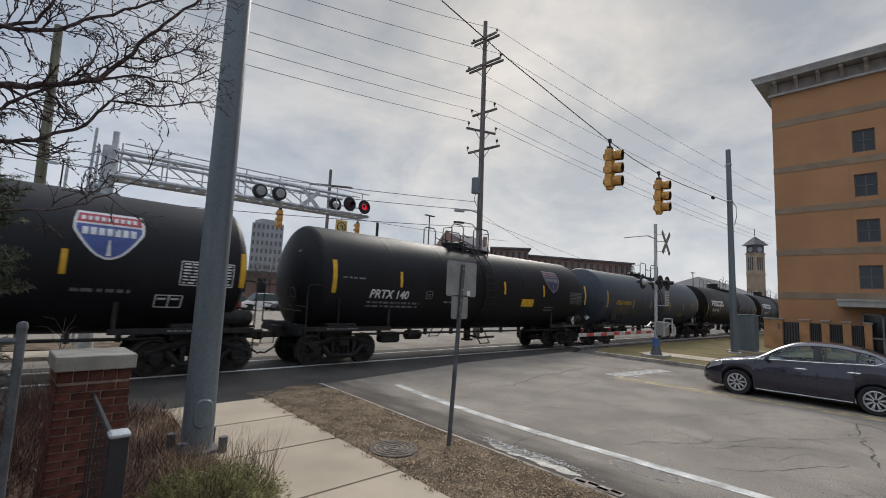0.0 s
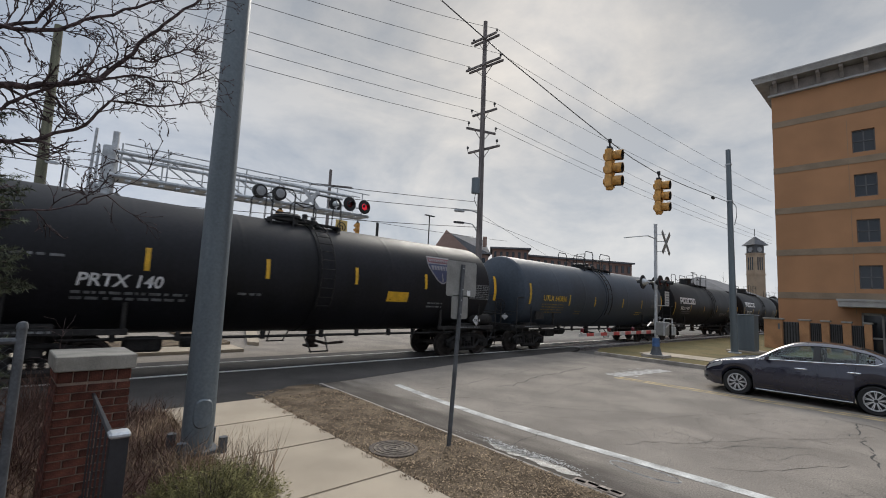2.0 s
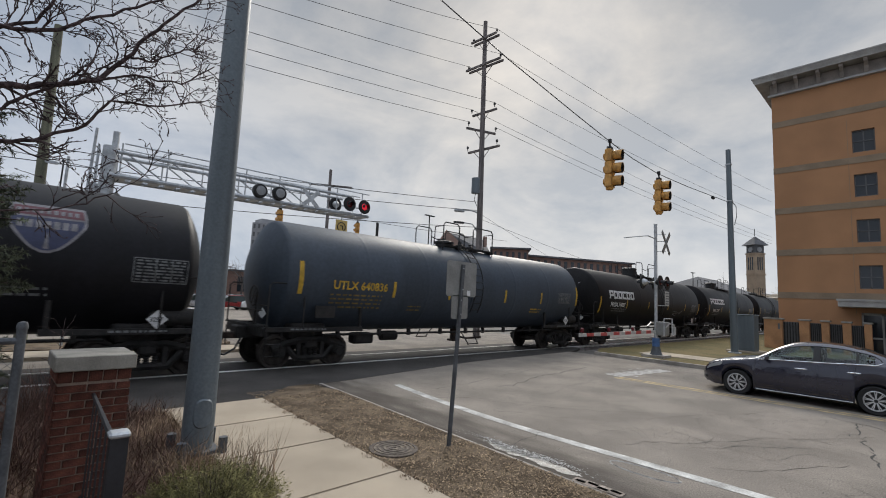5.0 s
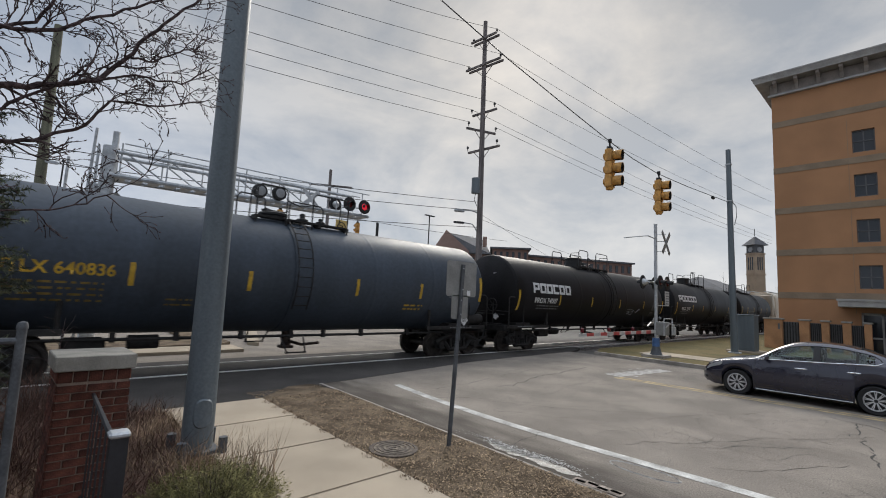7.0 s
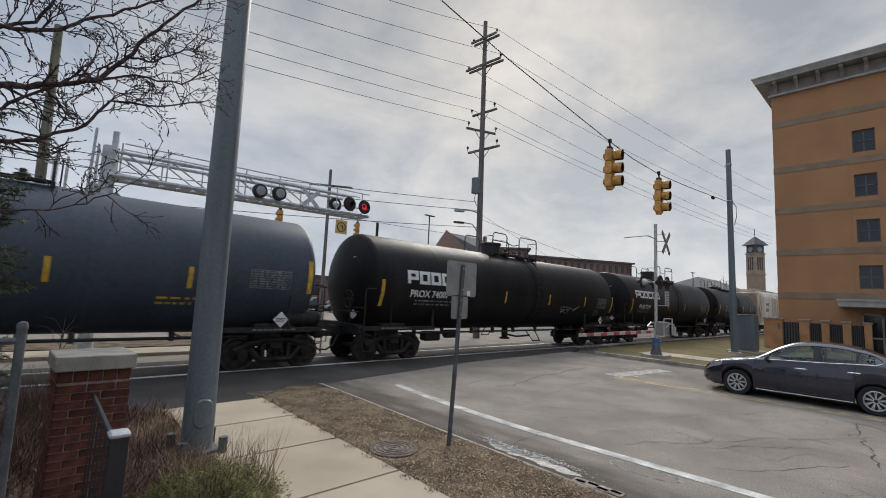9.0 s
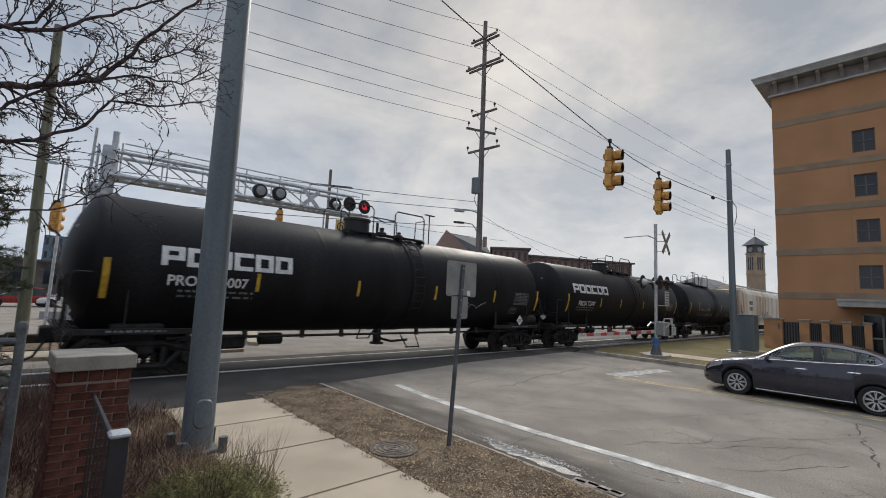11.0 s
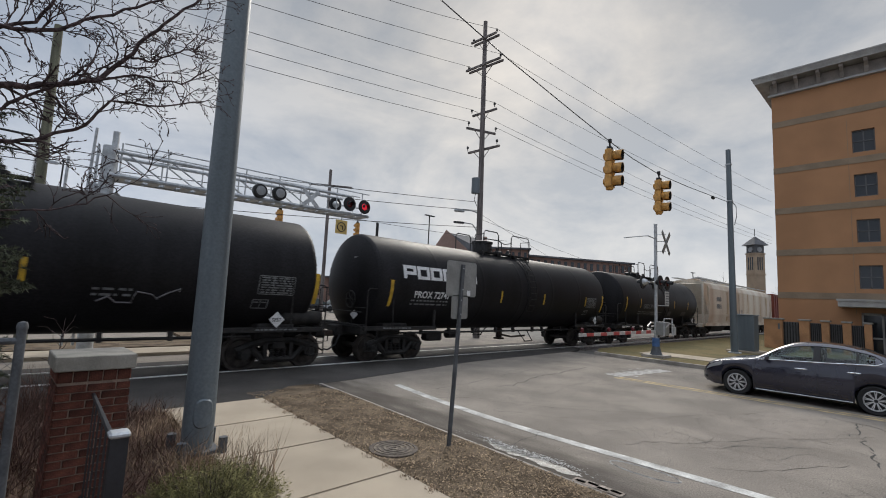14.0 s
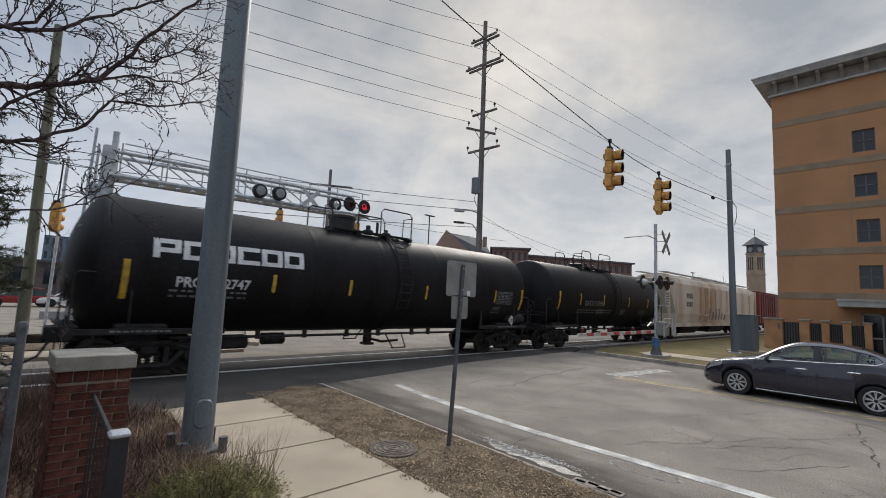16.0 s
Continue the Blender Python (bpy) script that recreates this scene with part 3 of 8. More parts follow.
def end_gear(c, h, truck_in, blue=False):
    """Stub sills, couplers, end handrails, brake wheel, hoses and trucks at both ends."""
    for s in (-1, 1):
        bm = BM()
        box(bm, (s * (h - 1.7), 0, 0.98), (2.6, 0.55, 0.34), bevel=0.03)
        box(bm, (s * (h - 0.75), 0, 1.05), (0.22, 2.7, 0.24), bevel=0.03)
        box(bm, (s * (h - truck_in), 0, 1.05), (0.8, 1.9, 0.5), bevel=0.06)
        box(bm, (s * (h - truck_in), 0, 1.20), (1.0, 2.55, 0.14), bevel=0.03)
        part("stub_sill", bm, M_IRON, c)
        bm = BM()
        box(bm, (s * (h - 0.32), 0, 0.88), (0.5, 0.16, 0.18), bevel=0.03)
        box(bm, (s * (h - 0.03), 0.03, 0.88), (0.24, 0.30, 0.28), bevel=0.06)
        part("coupler", bm, M_RUSTIRON, c)
        bm = BM()
        tube(bm, [(s * (h - 0.5), -0.35, 0.85), (s * (h - 0.35), -0.37, 0.55), (s * (h - 0.1), -0.36, 0.40), (s * h, -0.33, 0.42)], 0.028, 6)
        part("brake_hose", bm, M_BLACK, c)
        # side handrails and a crossover grating at the end
        for y in (-1.50, 1.50):
            for nm, pts, r in (("end_handrail", [(s * (h - 0.70), y, 1.15), (s * (h - 0.70), y, 2.28), (s * (h - 0.78), y, 2.36), (s * (h - 1.62), y, 2.36), (s * (h - 1.70), y, 2.28), (s * (h - 1.70), y, 1.15)], 0.022),
                               ("side_step", [(s * (h - 0.70), y, 1.05), (s * (h - 0.70), y, 0.45), (s * (h - 1.12), y, 0.45), (s * (h - 1.12), y, 1.05)], 0.022),
                               ("step_tread", [(s * (h - 0.70), y, 0.75), (s * (h - 1.12), y, 0.75)], 0.018),
                               ("grab_iron", [(s * (h - 0.70), y, 1.75), (s * (h - 0.70), y * 0.55, 1.75)], 0.018)):
                bm = BM()
                tube(bm, pts, r, 6)
                part(nm, bm, M_IRON, c)
        bm = BM()
        tube(bm, [(s * (h - 0.62), -1.3, 1.62), (s * (h - 0.60), 0, 1.62), (s * (h - 0.62), 1.3, 1.62)], 0.02, 6)
        part("cross_rail", bm, M_IRON, c)
        for k in range(5):
            bm = BM()
            box(bm, (s * (h - 0.86 + k * 0.07), 0, 1.20), (0.03, 2.5, 0.05))
            part("platform_bar", bm, M_IRON, c)
        make_truck(c, s * (h - truck_in) + 0.22)
        for y in (-1.38, 1.38):
            bm = BM()
            box(bm, (s * (h - 2.2), y, 1.12), (3.0, 0.10, 0.13), bevel=0.01)
            part("side_sill", bm, M_IRON, c)
            bm = BM()
            rod(bm, (s * (h - 3.6), y, 1.15), (s * (h - 3.6), y, 1.75), 0.05, seg=8)
            part("sill_post", bm, M_IRON, c)
        rnd = random.Random(int(h * 100) + s)
        bm = BM()
        x = s * (h - 2.0) - 0.6
        for k in range(9):
            w = rnd.uniform(0.05, 0.13)
            box(bm, (x + w / 2, -1.434, 1.13), (w, 0.004, 0.045))
            x += w + 0.035
        tagged(part("sill_print", bm, M_DECAL_G, c), kind="stuff")
        if s > 0:
            bm = BM()
            lathe(bm, [(0, -0.62), (0.12, -0.61), (0.20, -0.54), (0.20, 0.54), (0.12, 0.61), (0, 0.62)], Matrix.Translation((h - 1.25, -1.12, 1.42)) @ ALONG_X, 18)
            part("end_reservoir", bm, M_IRON, c, smooth=True)
    # hand-brake wheel on one end
    bm = BM()
    rod(bm, (-(h - 0.72), -0.62, 1.1), (-(h - 0.72), -0.62, 2.1), 0.03, seg=6)
    ring = [(-(h - 0.64), -0.62 + 0.27 * math.cos(a), 2.0 + 0.27 * math.sin(a)) for a in (k * math.pi / 8 for k in range(17))]
    tube(bm, ring, 0.02, 6)
    for k in range(3):
        a = k * math.pi / 3
        rod(bm, (-(h - 0.64), -0.62 - 0.27 * math.cos(a), 2.0 - 0.27 * math.sin(a)), (-(h - 0.64), -0.62 + 0.27 * math.cos(a), 2.0 + 0.27 * math.sin(a)), 0.012, seg=5)
    part("brake_wheel", bm, M_IRON, c)


def running_gear(c, h, rnd, ladder_x):
    """Pipes, brake rigging and fittings slung under the tank."""
    for y, z in ((-1.10, 0.93), (1.10, 0.93), (-0.3, 0.86)):
        bm = BM()
        rod(bm, (-(h - 2.6), y, z), (h - 2.6, y, z), 0.035, seg=6)
        part("underside_pipe", bm, M_IRON, c)
    for k in range(9):
        x = -(h - 3.2) + (2 * h - 6.4) * k / 8 + rnd.uniform(-0.3, 0.3)
        bm = BM()
        box(bm, (x, -1.08, 0.98), (0.10, 0.10, 0.22))
        part("pipe_hanger", bm, M_IRON, c)
    bm = BM()
    box(bm, (-(h - 4.1), -0.75, 0.78), (0.75, 0.4, 0.34), bevel=0.06)
    part("air_reservoir", bm, M_IRON, c)
    bm = BM()
    rod(bm, (-(h - 4.9), -0.7, 0.83), (-(h - 5.5), -0.7, 0.83), 0.16, seg=12)
    part("brake_cylinder", bm, M_IRON, c)
    bm = BM()
    rod(bm, (0.4, -0.1, 1.05), (0.4, -0.1, 0.55), 0.14, seg=12)
    tube(bm, [(0.4, -0.1, 0.7), (0.65, -0.6, 0.62), (0.9, -1.15, 0.72)], 0.045, 6)
    box(bm, (0.4, -0.1, 0.52), (0.36, 0.36, 0.08), bevel=0.02)
    part("outlet_valve", bm, M_RUSTIRON, c)
    for s in (-1, 1):
        bm = BM()
        x = ladder_x
        y = s * 1.48
        for dx in (-0.22, 0.22):
            tube(bm, [(x + dx * 1.5, s * 1.15, 0.95), (x + dx * 1.2, y, 0.55), (x + dx, y, 0.50)], 0.022, 6)
        rod(bm, (x - 0.3, y, 0.52), (x + 0.3, y, 0.52), 0.022, seg=6)
        for k in range(12):
            a = radians(-28 + k * 8.8)
            yy, zz = s * (TANK_R + 0.11) * math.cos(a), TANK_Z + (TANK_R + 0.11) * math.sin(a)
            rod(bm, (x - 0.21, yy, zz), (x + 0.21, yy, zz), 0.014, seg=5)
        for dx in (-0.21, 0.21):
            tube(bm, [(x + dx, s * (TANK_R + 0.11) * math.cos(a), TANK_Z + (TANK_R + 0.11) * math.sin(a))
                      for a in (radians(-32 + k * 11) for k in range(11))], 0.02, 6)
        part("ladder", bm, M_IRON, c)


def top_gear(c, x, dx0, dx1, dome):
    """Walkway, railings, manway and valves on the tank's crown."""
    top = TANK_Z + TANK_R
    for y in (-0.62, 0.62):
        for k in range(6):
            bm = BM()
            box(bm, ((dx0 + dx1) / 2 + x, y + 0.05 * k - 0.12, top - 0.02), (dx1 - dx0, 0.03, 0.05))
            part("walkway_bar", bm, M_IRON, c)
    for k in range(4):
        xx = x + dx0 + (dx1 - dx0) * k / 3
        bm = BM()
        box(bm, (xx, 0, top - 0.09), (0.08, 1.7, 0.10))
        part("walkway_bearer", bm, M_IRON, c)
    a, b, t = x + dx0, x + dx1, 0.85
    for y in (-0.82, 0.82):
        # two hoops with a gap and a lower rail between them
        g0, g1 = a + (b - a) * 0.30, a + (b - a) * 0.58
        for p, q, hh in ((a, g0, t), (g1, b, t)):
            bm = BM()
            tube(bm, [(p, y, top - 0.3), (p, y, top + hh - 0.12), (p + 0.10, y, top + hh), (q - 0.10, y, top + hh), (q, y, top + hh - 0.12), (q, y, top - 0.25)], 0.024, 6)
            part("top_railing", bm, M_BLACK, c)
        bm = BM()
        tube(bm, [(g0, y, top + 0.50), ((g0 + g1) / 2, y, top + 0.40), (g1, y, top + 0.50)], 0.020, 6)
        part("lower_rail", bm, M_BLACK, c)
    for xx in (a, b):
        bm = BM()
        tube(bm, [(xx, -0.82, top + t - 0.15), (xx, -0.35, top + t - 0.15), (xx, -0.30, top - 0.05)], 0.02, 6)
        part("end_rail", bm, M_BLACK, c)
    bm = BM()
    if dome:
        lathe(bm, [(0.0, -0.12), (0.43, -0.12), (0.43, 0.40), (0.47, 0.41), (0.47, 0.49), (0.38, 0.53), (0.0, 0.55)], Matrix.Translation((x + dx0 + 0.82, 0, top)), 24)
    else:
        lathe(bm, [(0.0, -0.12), (0.34, -0.12), (0.34, 0.14), (0.42, 0.14), (0.42, 0.20), (0.30, 0.24), (0.0, 0.25)], Matrix.Translation((x + dx0 + 0.8, 0, top)), 20)
        box(bm, (x + dx0 + 0.8, 0, top + 0.28), (0.7, 0.1, 0.06), bevel=0.01)
    part("manway", bm, M_BLACK, c, smooth=True)
    for xx, r, hh in ((x + (dx0 + dx1) / 2 + 0.3, 0.12, 0.34), (x + dx1 - 0.5, 0.10, 0.28)):
        bm = BM()
        lathe(bm, [(0, -0.1), (r, -0.1), (r, 0.12), (r * 1.5, 0.12), (r * 1.5, 0.17), (r * 0.7, 0.2), (r * 0.7, hh), (0, hh + 0.03)], Matrix.Translation((xx, 0, top)), 14)
        part("valve", bm, M_BLACK, c, smooth=True)


def tank_body(c, a, b, paint, seam=None):
    """The tank from head tip a to head tip b, with rings of welded seams."""
    bm = BM()
    d = 0.62
    # dished heads with a tight knuckle
    rk, dome = TANK_R * 0.955, 0.47
    rs = (rk * rk + dome * dome) / (2 * dome)
    top = math.asin(rk / rs)
    cap = [(rs * math.sin(top * k / 8), rs * (1 - math.cos(top * k / 8))) for k in range(9)]
    cap += [(TANK_R * 0.980, dome + 0.045), (TANK_R * 0.995, dome + 0.095), (TANK_R, d)]
    prof = [(r, a + x) for r, x in cap]
    n = 6
    for k in range(1, n):
        x = a + d + (b - a - 2 * d) * k / n
        prof += [(TANK_R, x - 0.12), (TANK_R, x - 0.05), (TANK_R + 0.004, x - 0.02), (TANK_R + 0.004, x + 0.02), (TANK_R, x + 0.05), (TANK_R, x + 0.12)]
    prof += [(r, b - x) for r, x in reversed(cap)]
    lathe(bm, prof, Matrix.Translation((0, 0, TANK_Z)) @ ALONG_X, 72)
    for f in bm.faces:
        f.smooth = True
    bm.normal_update()
    for e in bm.edges:
        if len(e.link_faces) == 2 and e.calc_face_angle(0) > 0.16 and abs(e.verts[0].co.x - e.verts[1].co.x) < 1e-4:
            e.smooth = False
    part("tank", bm, paint, c)
    if seam is not None:
        bm = BM()
        lathe(bm, [(TANK_R + 0.004, seam - 0.26), (TANK_R + 0.022, seam - 0.25), (TANK_R + 0.022, seam + 0.25), (TANK_R + 0.004, seam + 0.26)],
              Matrix.Translation((0, 0, TANK_Z)) @ ALONG_X, 72)
        part("girth_band", bm, paint, c, smooth=True)


def placard(c, x, z=1.39, text="3257"):
    y = -1.44
    bm = BM()
    box(bm, (x, y, z), (0.30, 0.012, 0.30), Matrix.Rotation(radians(45), 4, "Y"), bevel=0.004)
    part("placard", bm, M_DECAL_W, c, "white diamond hazard placard")
    bm = BM()
    box(bm, (x, y + 0.16, z), (0.06, 0.32, 0.04))
    part("placard_bracket", bm, M_IRON, c)
    lettering(text, x - 0.15, z - 0.045, 0.13, M_BLACK, c, "placard_number", flat_y=y - 0.012)


def yellow_bars(c, xs, z, h, material, w=0.10):
    for x in xs:
        bm = BM()
        patch(bm, x - w / 2, x + w / 2, z - h / 2, z + h / 2, nx=1, nz=5)
        part("reflector_strip", bm, material, c)


def data_table(c, x0, x1, z0, z1, rnd, ink=None):
    bm = BM()
    for z in (z0, z1):
        patch(bm, x0, x1, z - 0.012, z + 0.012, nx=1, nz=1)
    for x in (x0, x1, x0 + (x1 - x0) * 0.4, x0 + (x1 - x0) * 0.7):
        patch(bm, x - 0.01, x + 0.01, z0, z1, nx=1, nz=3)
    for k in range(7):
        bars(bm, x0 + 0.05, x1 - 0.05, z0 + (z1 - z0) * (k + 0.5) / 7.5, 0.035, False, rnd)
    tagged(part("data_panel", bm, ink or M_DECAL_G, c, "faded white table of small print"), kind="stuff")


def box_frame(c, x0, x1, z0, z1, ink=None):
    """A stencilled frame of two boxes."""
    bm = BM()
    for z in (z0, z1):
        patch(bm, x0, x1, z - 0.012, z + 0.012, nx=1, nz=1)
    for x in (x0, (x0 + x1) / 2, x1):
        patch(bm, x - 0.012, x + 0.012, z0, z1, nx=1, nz=2)
    for k in range(2):
        a = x0 + (x1 - x0) * (0.08 + 0.5 * k)
        patch(bm, a, a + (x1 - x0) * 0.3, z0 + (z1 - z0) * 0.62, z0 + (z1 - z0) * 0.78, nx=1, nz=1)
    part("stencil_frame", bm, ink or M_DECAL_W, c)


def shield_logo(c, x0, x1, z0, z1, rnd, W=M_DECAL_W, B=M_DECAL_BLUE, R=M_DECAL_RED):
    wf = lambda v: min(1.0, 0.10 + 1.25 * v ** 0.62) if v < 0.8 else 1.0 - 0.10 * (v - 0.8) / 0.2
    bm = BM(); patch(bm, x0, x1, z0, z1, 0.006, wf, 8, 14)
    part("shield_border", bm, W, c)
    e = 0.05
    bm = BM(); patch(bm, x0 + e, x1 - e, z0 + e, z0 + (z1 - z0) * 0.72, 0.011, lambda v: wf(v * 0.70), 8, 12)
    part("shield_field", bm, B, c)
    bm = BM(); patch(bm, x0 + e, x1 - e, z0 + (z1 - z0) * 0.76, z1 - e, 0.011, lambda v: 1.0 - 0.05 * v, 8, 3)
    part("shield_header", bm, R, c)
    w = x1 - x0
    blocks = [(x0 + w * (0.12 + k * 0.112), x0 + w * (0.20 + k * 0.112), 0.50, 0.66) for k in range(7)]   # plain blocks in place of the name
    blocks += [(x0 + w * (0.10 + k * 0.09), x0 + w * (0.155 + k * 0.09), 0.81, 0.90) for k in range(9)]
    for p, q, u, v in blocks:
        bm = BM()
        patch(bm, p, q, z0 + (z1 - z0) * u, z0 + (z1 - z0) * v, 0.016, nx=1, nz=2)
        part("shield_block", bm, W, c)
    bm = BM()
    patch(bm, x0 + w * 0.465, x0 + w * 0.535, z0 + 0.08, z0 + (z1 - z0) * 0.42, 0.016, lambda v: 1 - 0.8 * v, 1, 3)
    part("shield_road", bm, W, c)


def block_logo(c, x0, x1, z0, z1):
    """Six plain white blocks with slots, in place of a name."""
    n, gap = 6, 0.05
    w = (x1 - x0 - gap * (n - 1)) / n
    t = (z1 - z0) * 0.24
    for k in range(n):
        a = x0 + k * (w + gap)
        bm = BM()
        patch(bm, a, a + w, z1 - t, z1, 0.008, nx=1, nz=2)
        patch(bm, a, a + w, z0 + (0 if k % 2 == 0 and k else 0.13 if k == 0 else 0), z0 + (t if k else 0.13 + t), 0.008, nx=1, nz=2)
        patch(bm, a, a + 0.13, z0, z1, 0.010, nx=1, nz=4)
        if k != 3:
            patch(bm, a + w - 0.13, a + w, z0 + (0.13 if k == 0 else 0), z1, 0.010, nx=1, nz=4)
        part("logo_block", bm, M_DECAL_W, c)


def tank_car(name, x0, x1, a, b, paint, label, seed, seam=None, truck_in=2.0, plat=(-1.6, 1.6), dome=False):
    rnd = random.Random(seed)
    c = car_root(name, x0, x1, label, "tank car")
    xc, h = (x0 + x1) / 2, (x1 - x0) / 2
    tank_body(c, a - xc, b - xc, paint, None if seam is None else seam - xc)
    end_gear(c, h, truck_in)
    running_gear(c, h, rnd, (seam if seam is not None else xc) - xc)
    px = (seam if seam is not None else xc) - xc
    top_gear(c, px, plat[0], plat[1], dome)
    # a few lines of stencil and a placard on the leading head
    if seed in (2, 4, 5):
        bm = BM()
        for k, wd in enumerate((0.42, 0.26, 0.34)):
            box(bm, (a - xc + 0.235, -0.75, 3.36 - 0.13 * k), (wd, 0.006, 0.06 if k == 0 else 0.035), Matrix.Rotation(radians(-66), 4, "Z"))
        tagged(part("head_stencil", bm, M_FADE_W, c), kind="stuff")
    if seed in (3, 4, 5):
        bm = BM()
        box(bm, (a - xc + 0.17, -0.72, 1.52), (0.21, 0.012, 0.21), Matrix.Rotation(radians(-66), 4, "Z") @ Matrix.Rotation(radians(45), 4, "Y"), bevel=0.004)
        part("placard", bm, M_DECAL_W, c, "white diamond hazard placard")
    return c, xc, rnd


def small_print(c, x0, x1, z, rows, rnd, material=None, h=0.05):
    bm = BM()
    for k in range(rows):
        bars(bm, x0, x1, z - k * 0.12, h, True, rnd)
    tagged(part("small_print", bm, material or M_DECAL_G, c), kind="stuff")


def build_train():
    # A: leaving, with a shield logo
    c, xc, rnd = tank_car("tank_car", -11.6, 5.15, -11.3, 4.51, M_BLACKTANK, "black asphalt tank car with a red and blue shield", 1, seam=-3.3)
    shield_logo(c, 0.67 - xc, 1.90 - xc, 2.62, 3.62, rnd)
    yellow_bars(c, [4.02 - xc], 2.60, 0.85, M_DECAL_Y, 0.13)
    yellow_bars(c, [0.59 - xc, -2.1 - xc, -5 - xc], 2.53, 0.5, M_DECAL_Y)
    data_table(c, 2.66 - xc, 3.80 - xc, 2.18, 2.72, rnd, M_DECAL_W)
    small_print(c, 0.75 - xc, 1.75 - xc, 1.95, 1, rnd, h=0.07)
    placard(c, 3.36 - xc)
    box_frame(c, 2.24 - xc, 2.77 - xc, 1.66, 1.93)
    # B
    c, xc, rnd = tank_car("tank_car", 5.15, 21.65, 5.78, 20.95, M_BLACKTANK, "black asphalt tank car with yellow strips and white lettering", 2, seam=13.35, plat=(-1.4, 0.75))
    lettering("PRTX 140", 7.84 - xc, 2.08, 0.37, M_DECAL_W, c, stretch=0.98, shear=0.12)
    yellow_bars(c, [6.59 - xc, 20.75 - xc], 2.65, 0.95, M_DECAL_Y, 0.14)
    yellow_bars(c, [9.02 - xc, 11.67 - xc, 14.35 - xc, 17.11 - xc], 2.70, 0.5, M_DECAL_Y)
    small_print(c, 6.85 - xc, 7.7 - xc, 2.62, 1, rnd)
    small_print(c, 7.8 - xc, 9.9 - xc, 1.91, 2, rnd, h=0.06)
    small_print(c, 11.0 - xc, 11.6 - xc, 2.0, 1, rnd, h=0.06)
    bm = BM(); patch(bm, 15.55 - xc, 16.40 - xc, 1.98, 2.30, nx=1, nz=2); part("warning_label", bm, M_DECAL_Y, c)
    bm = BM()
    for z in (2.12, 2.38):
        patch(bm, 10.15 - xc, 10.42 - xc, z - 0.012, z + 0.012, nx=1, nz=1)
    for x in (10.15, 10.42):
        patch(bm, x - 0.012 - xc, x + 0.012 - xc, 2.12, 2.38, nx=1, nz=2)
    part("stencil_frame", bm, M_DECAL_G, c)
    lettering("C", 10.23 - xc, 2.18, 0.16, M_DECAL_G, c, "stencil_letter")
    shield_logo(c, 17.28 - xc, 18.48 - xc, 2.66, 3.62, rnd, M_FADE_W, M_FADE_B, M_FADE_R)
    data_table(c, 19.33 - xc, 20.37 - xc, 2.20, 2.72, rnd)
    small_print(c, 17.3 - xc, 18.0 - xc, 1.95, 2, rnd)
    placard(c, 19.91 - xc)
    # C: blue-grey
    c, xc, rnd = tank_car("tank_car", 21.65, 38.70, 22.35, 38.10, M_BLUETANK, "blue-grey tank car with faded yellow lettering", 3, seam=30.25, plat=(-1.15, 1.7))
    lettering("UTLX 640836", 24.14 - xc, 2.29, 0.34, M_DECAL_DY, c, stretch=0.98)
    small_print(c, 24.1 - xc, 25.9 - xc, 2.10, 4, rnd, M_FADE_Y, h=0.045)
    small_print(c, 27.05 - xc, 27.6 - xc, 1.82, 2, rnd, M_FADE_Y, h=0.04)
    yellow_bars(c, [23.15 - xc, 37.48 - xc], 2.55, 0.90, M_DECAL_DY, 0.13)
    yellow_bars(c, [26.35 - xc, 28.83 - xc, 32.00 - xc, 34.51 - xc], 2.36, 0.5, M_DECAL_DY)
    data_table(c, 35.88 - xc, 36.92 - xc, 2.20, 2.66, rnd)
    small_print(c, 33.9 - xc, 34.7 - xc, 1.85, 2, rnd, M_DECAL_DY)
    placard(c, 36.81 - xc)
    bm = BM()
    box(bm, (24.0 - xc, -1.50, 1.62), (0.62, 0.02, 0.34))
    part("card_board", bm, M_IRON, c)
    # D, E: black with block logos
    for k, (x0, x1, a, b, seam, num, lx, strips, ends, hm) in enumerate((
            (38.70, 56.35, 39.30, 55.72, 48.4, "PROX 74007", 40.92, (43.1, 46.10, 49.25, 52.4), (39.96, 55.28), 54.28),
            (56.35, 73.05, 56.92, 72.42, 65.4, "PROX 72747", 58.33, (61.1, 63.4, 66.40, 70.03), (57.88, 71.75), 71.3))):
        c, xc, rnd = tank_car("tank_car", x0, x1, a, b, M_DUSTTANK, "black tank car with white block logo and a tall manway", 4 + k, seam=seam, plat=(-2.35, 0.8), dome=True)
        zl = 2.60 if k == 0 else 2.76
        block_logo(c, lx - xc, lx + (3.05, 3.54)[k] - xc, zl, zl + 0.44)
        lettering(num, lx + (0.15, 0.50)[k] - xc, (2.17, 2.14)[k], 0.325, M_DECAL_W, c, stretch=(1.01, 0.94)[k])
        small_print(c, lx + 0.4 - xc, lx + 2.1 - xc, 2.02, 2, rnd, h=0.05)
        yellow_bars(c, [e - xc for e in ends], 2.25, 0.85, M_DECAL_DY, 0.12)
        yellow_bars(c, [e - xc for e in strips], 2.33, 0.46, M_DECAL_DY, 0.09)
        data_table(c, ends[1] - 1.6 - xc, ends[1] - 0.65 - xc, 2.05, 2.52, rnd)
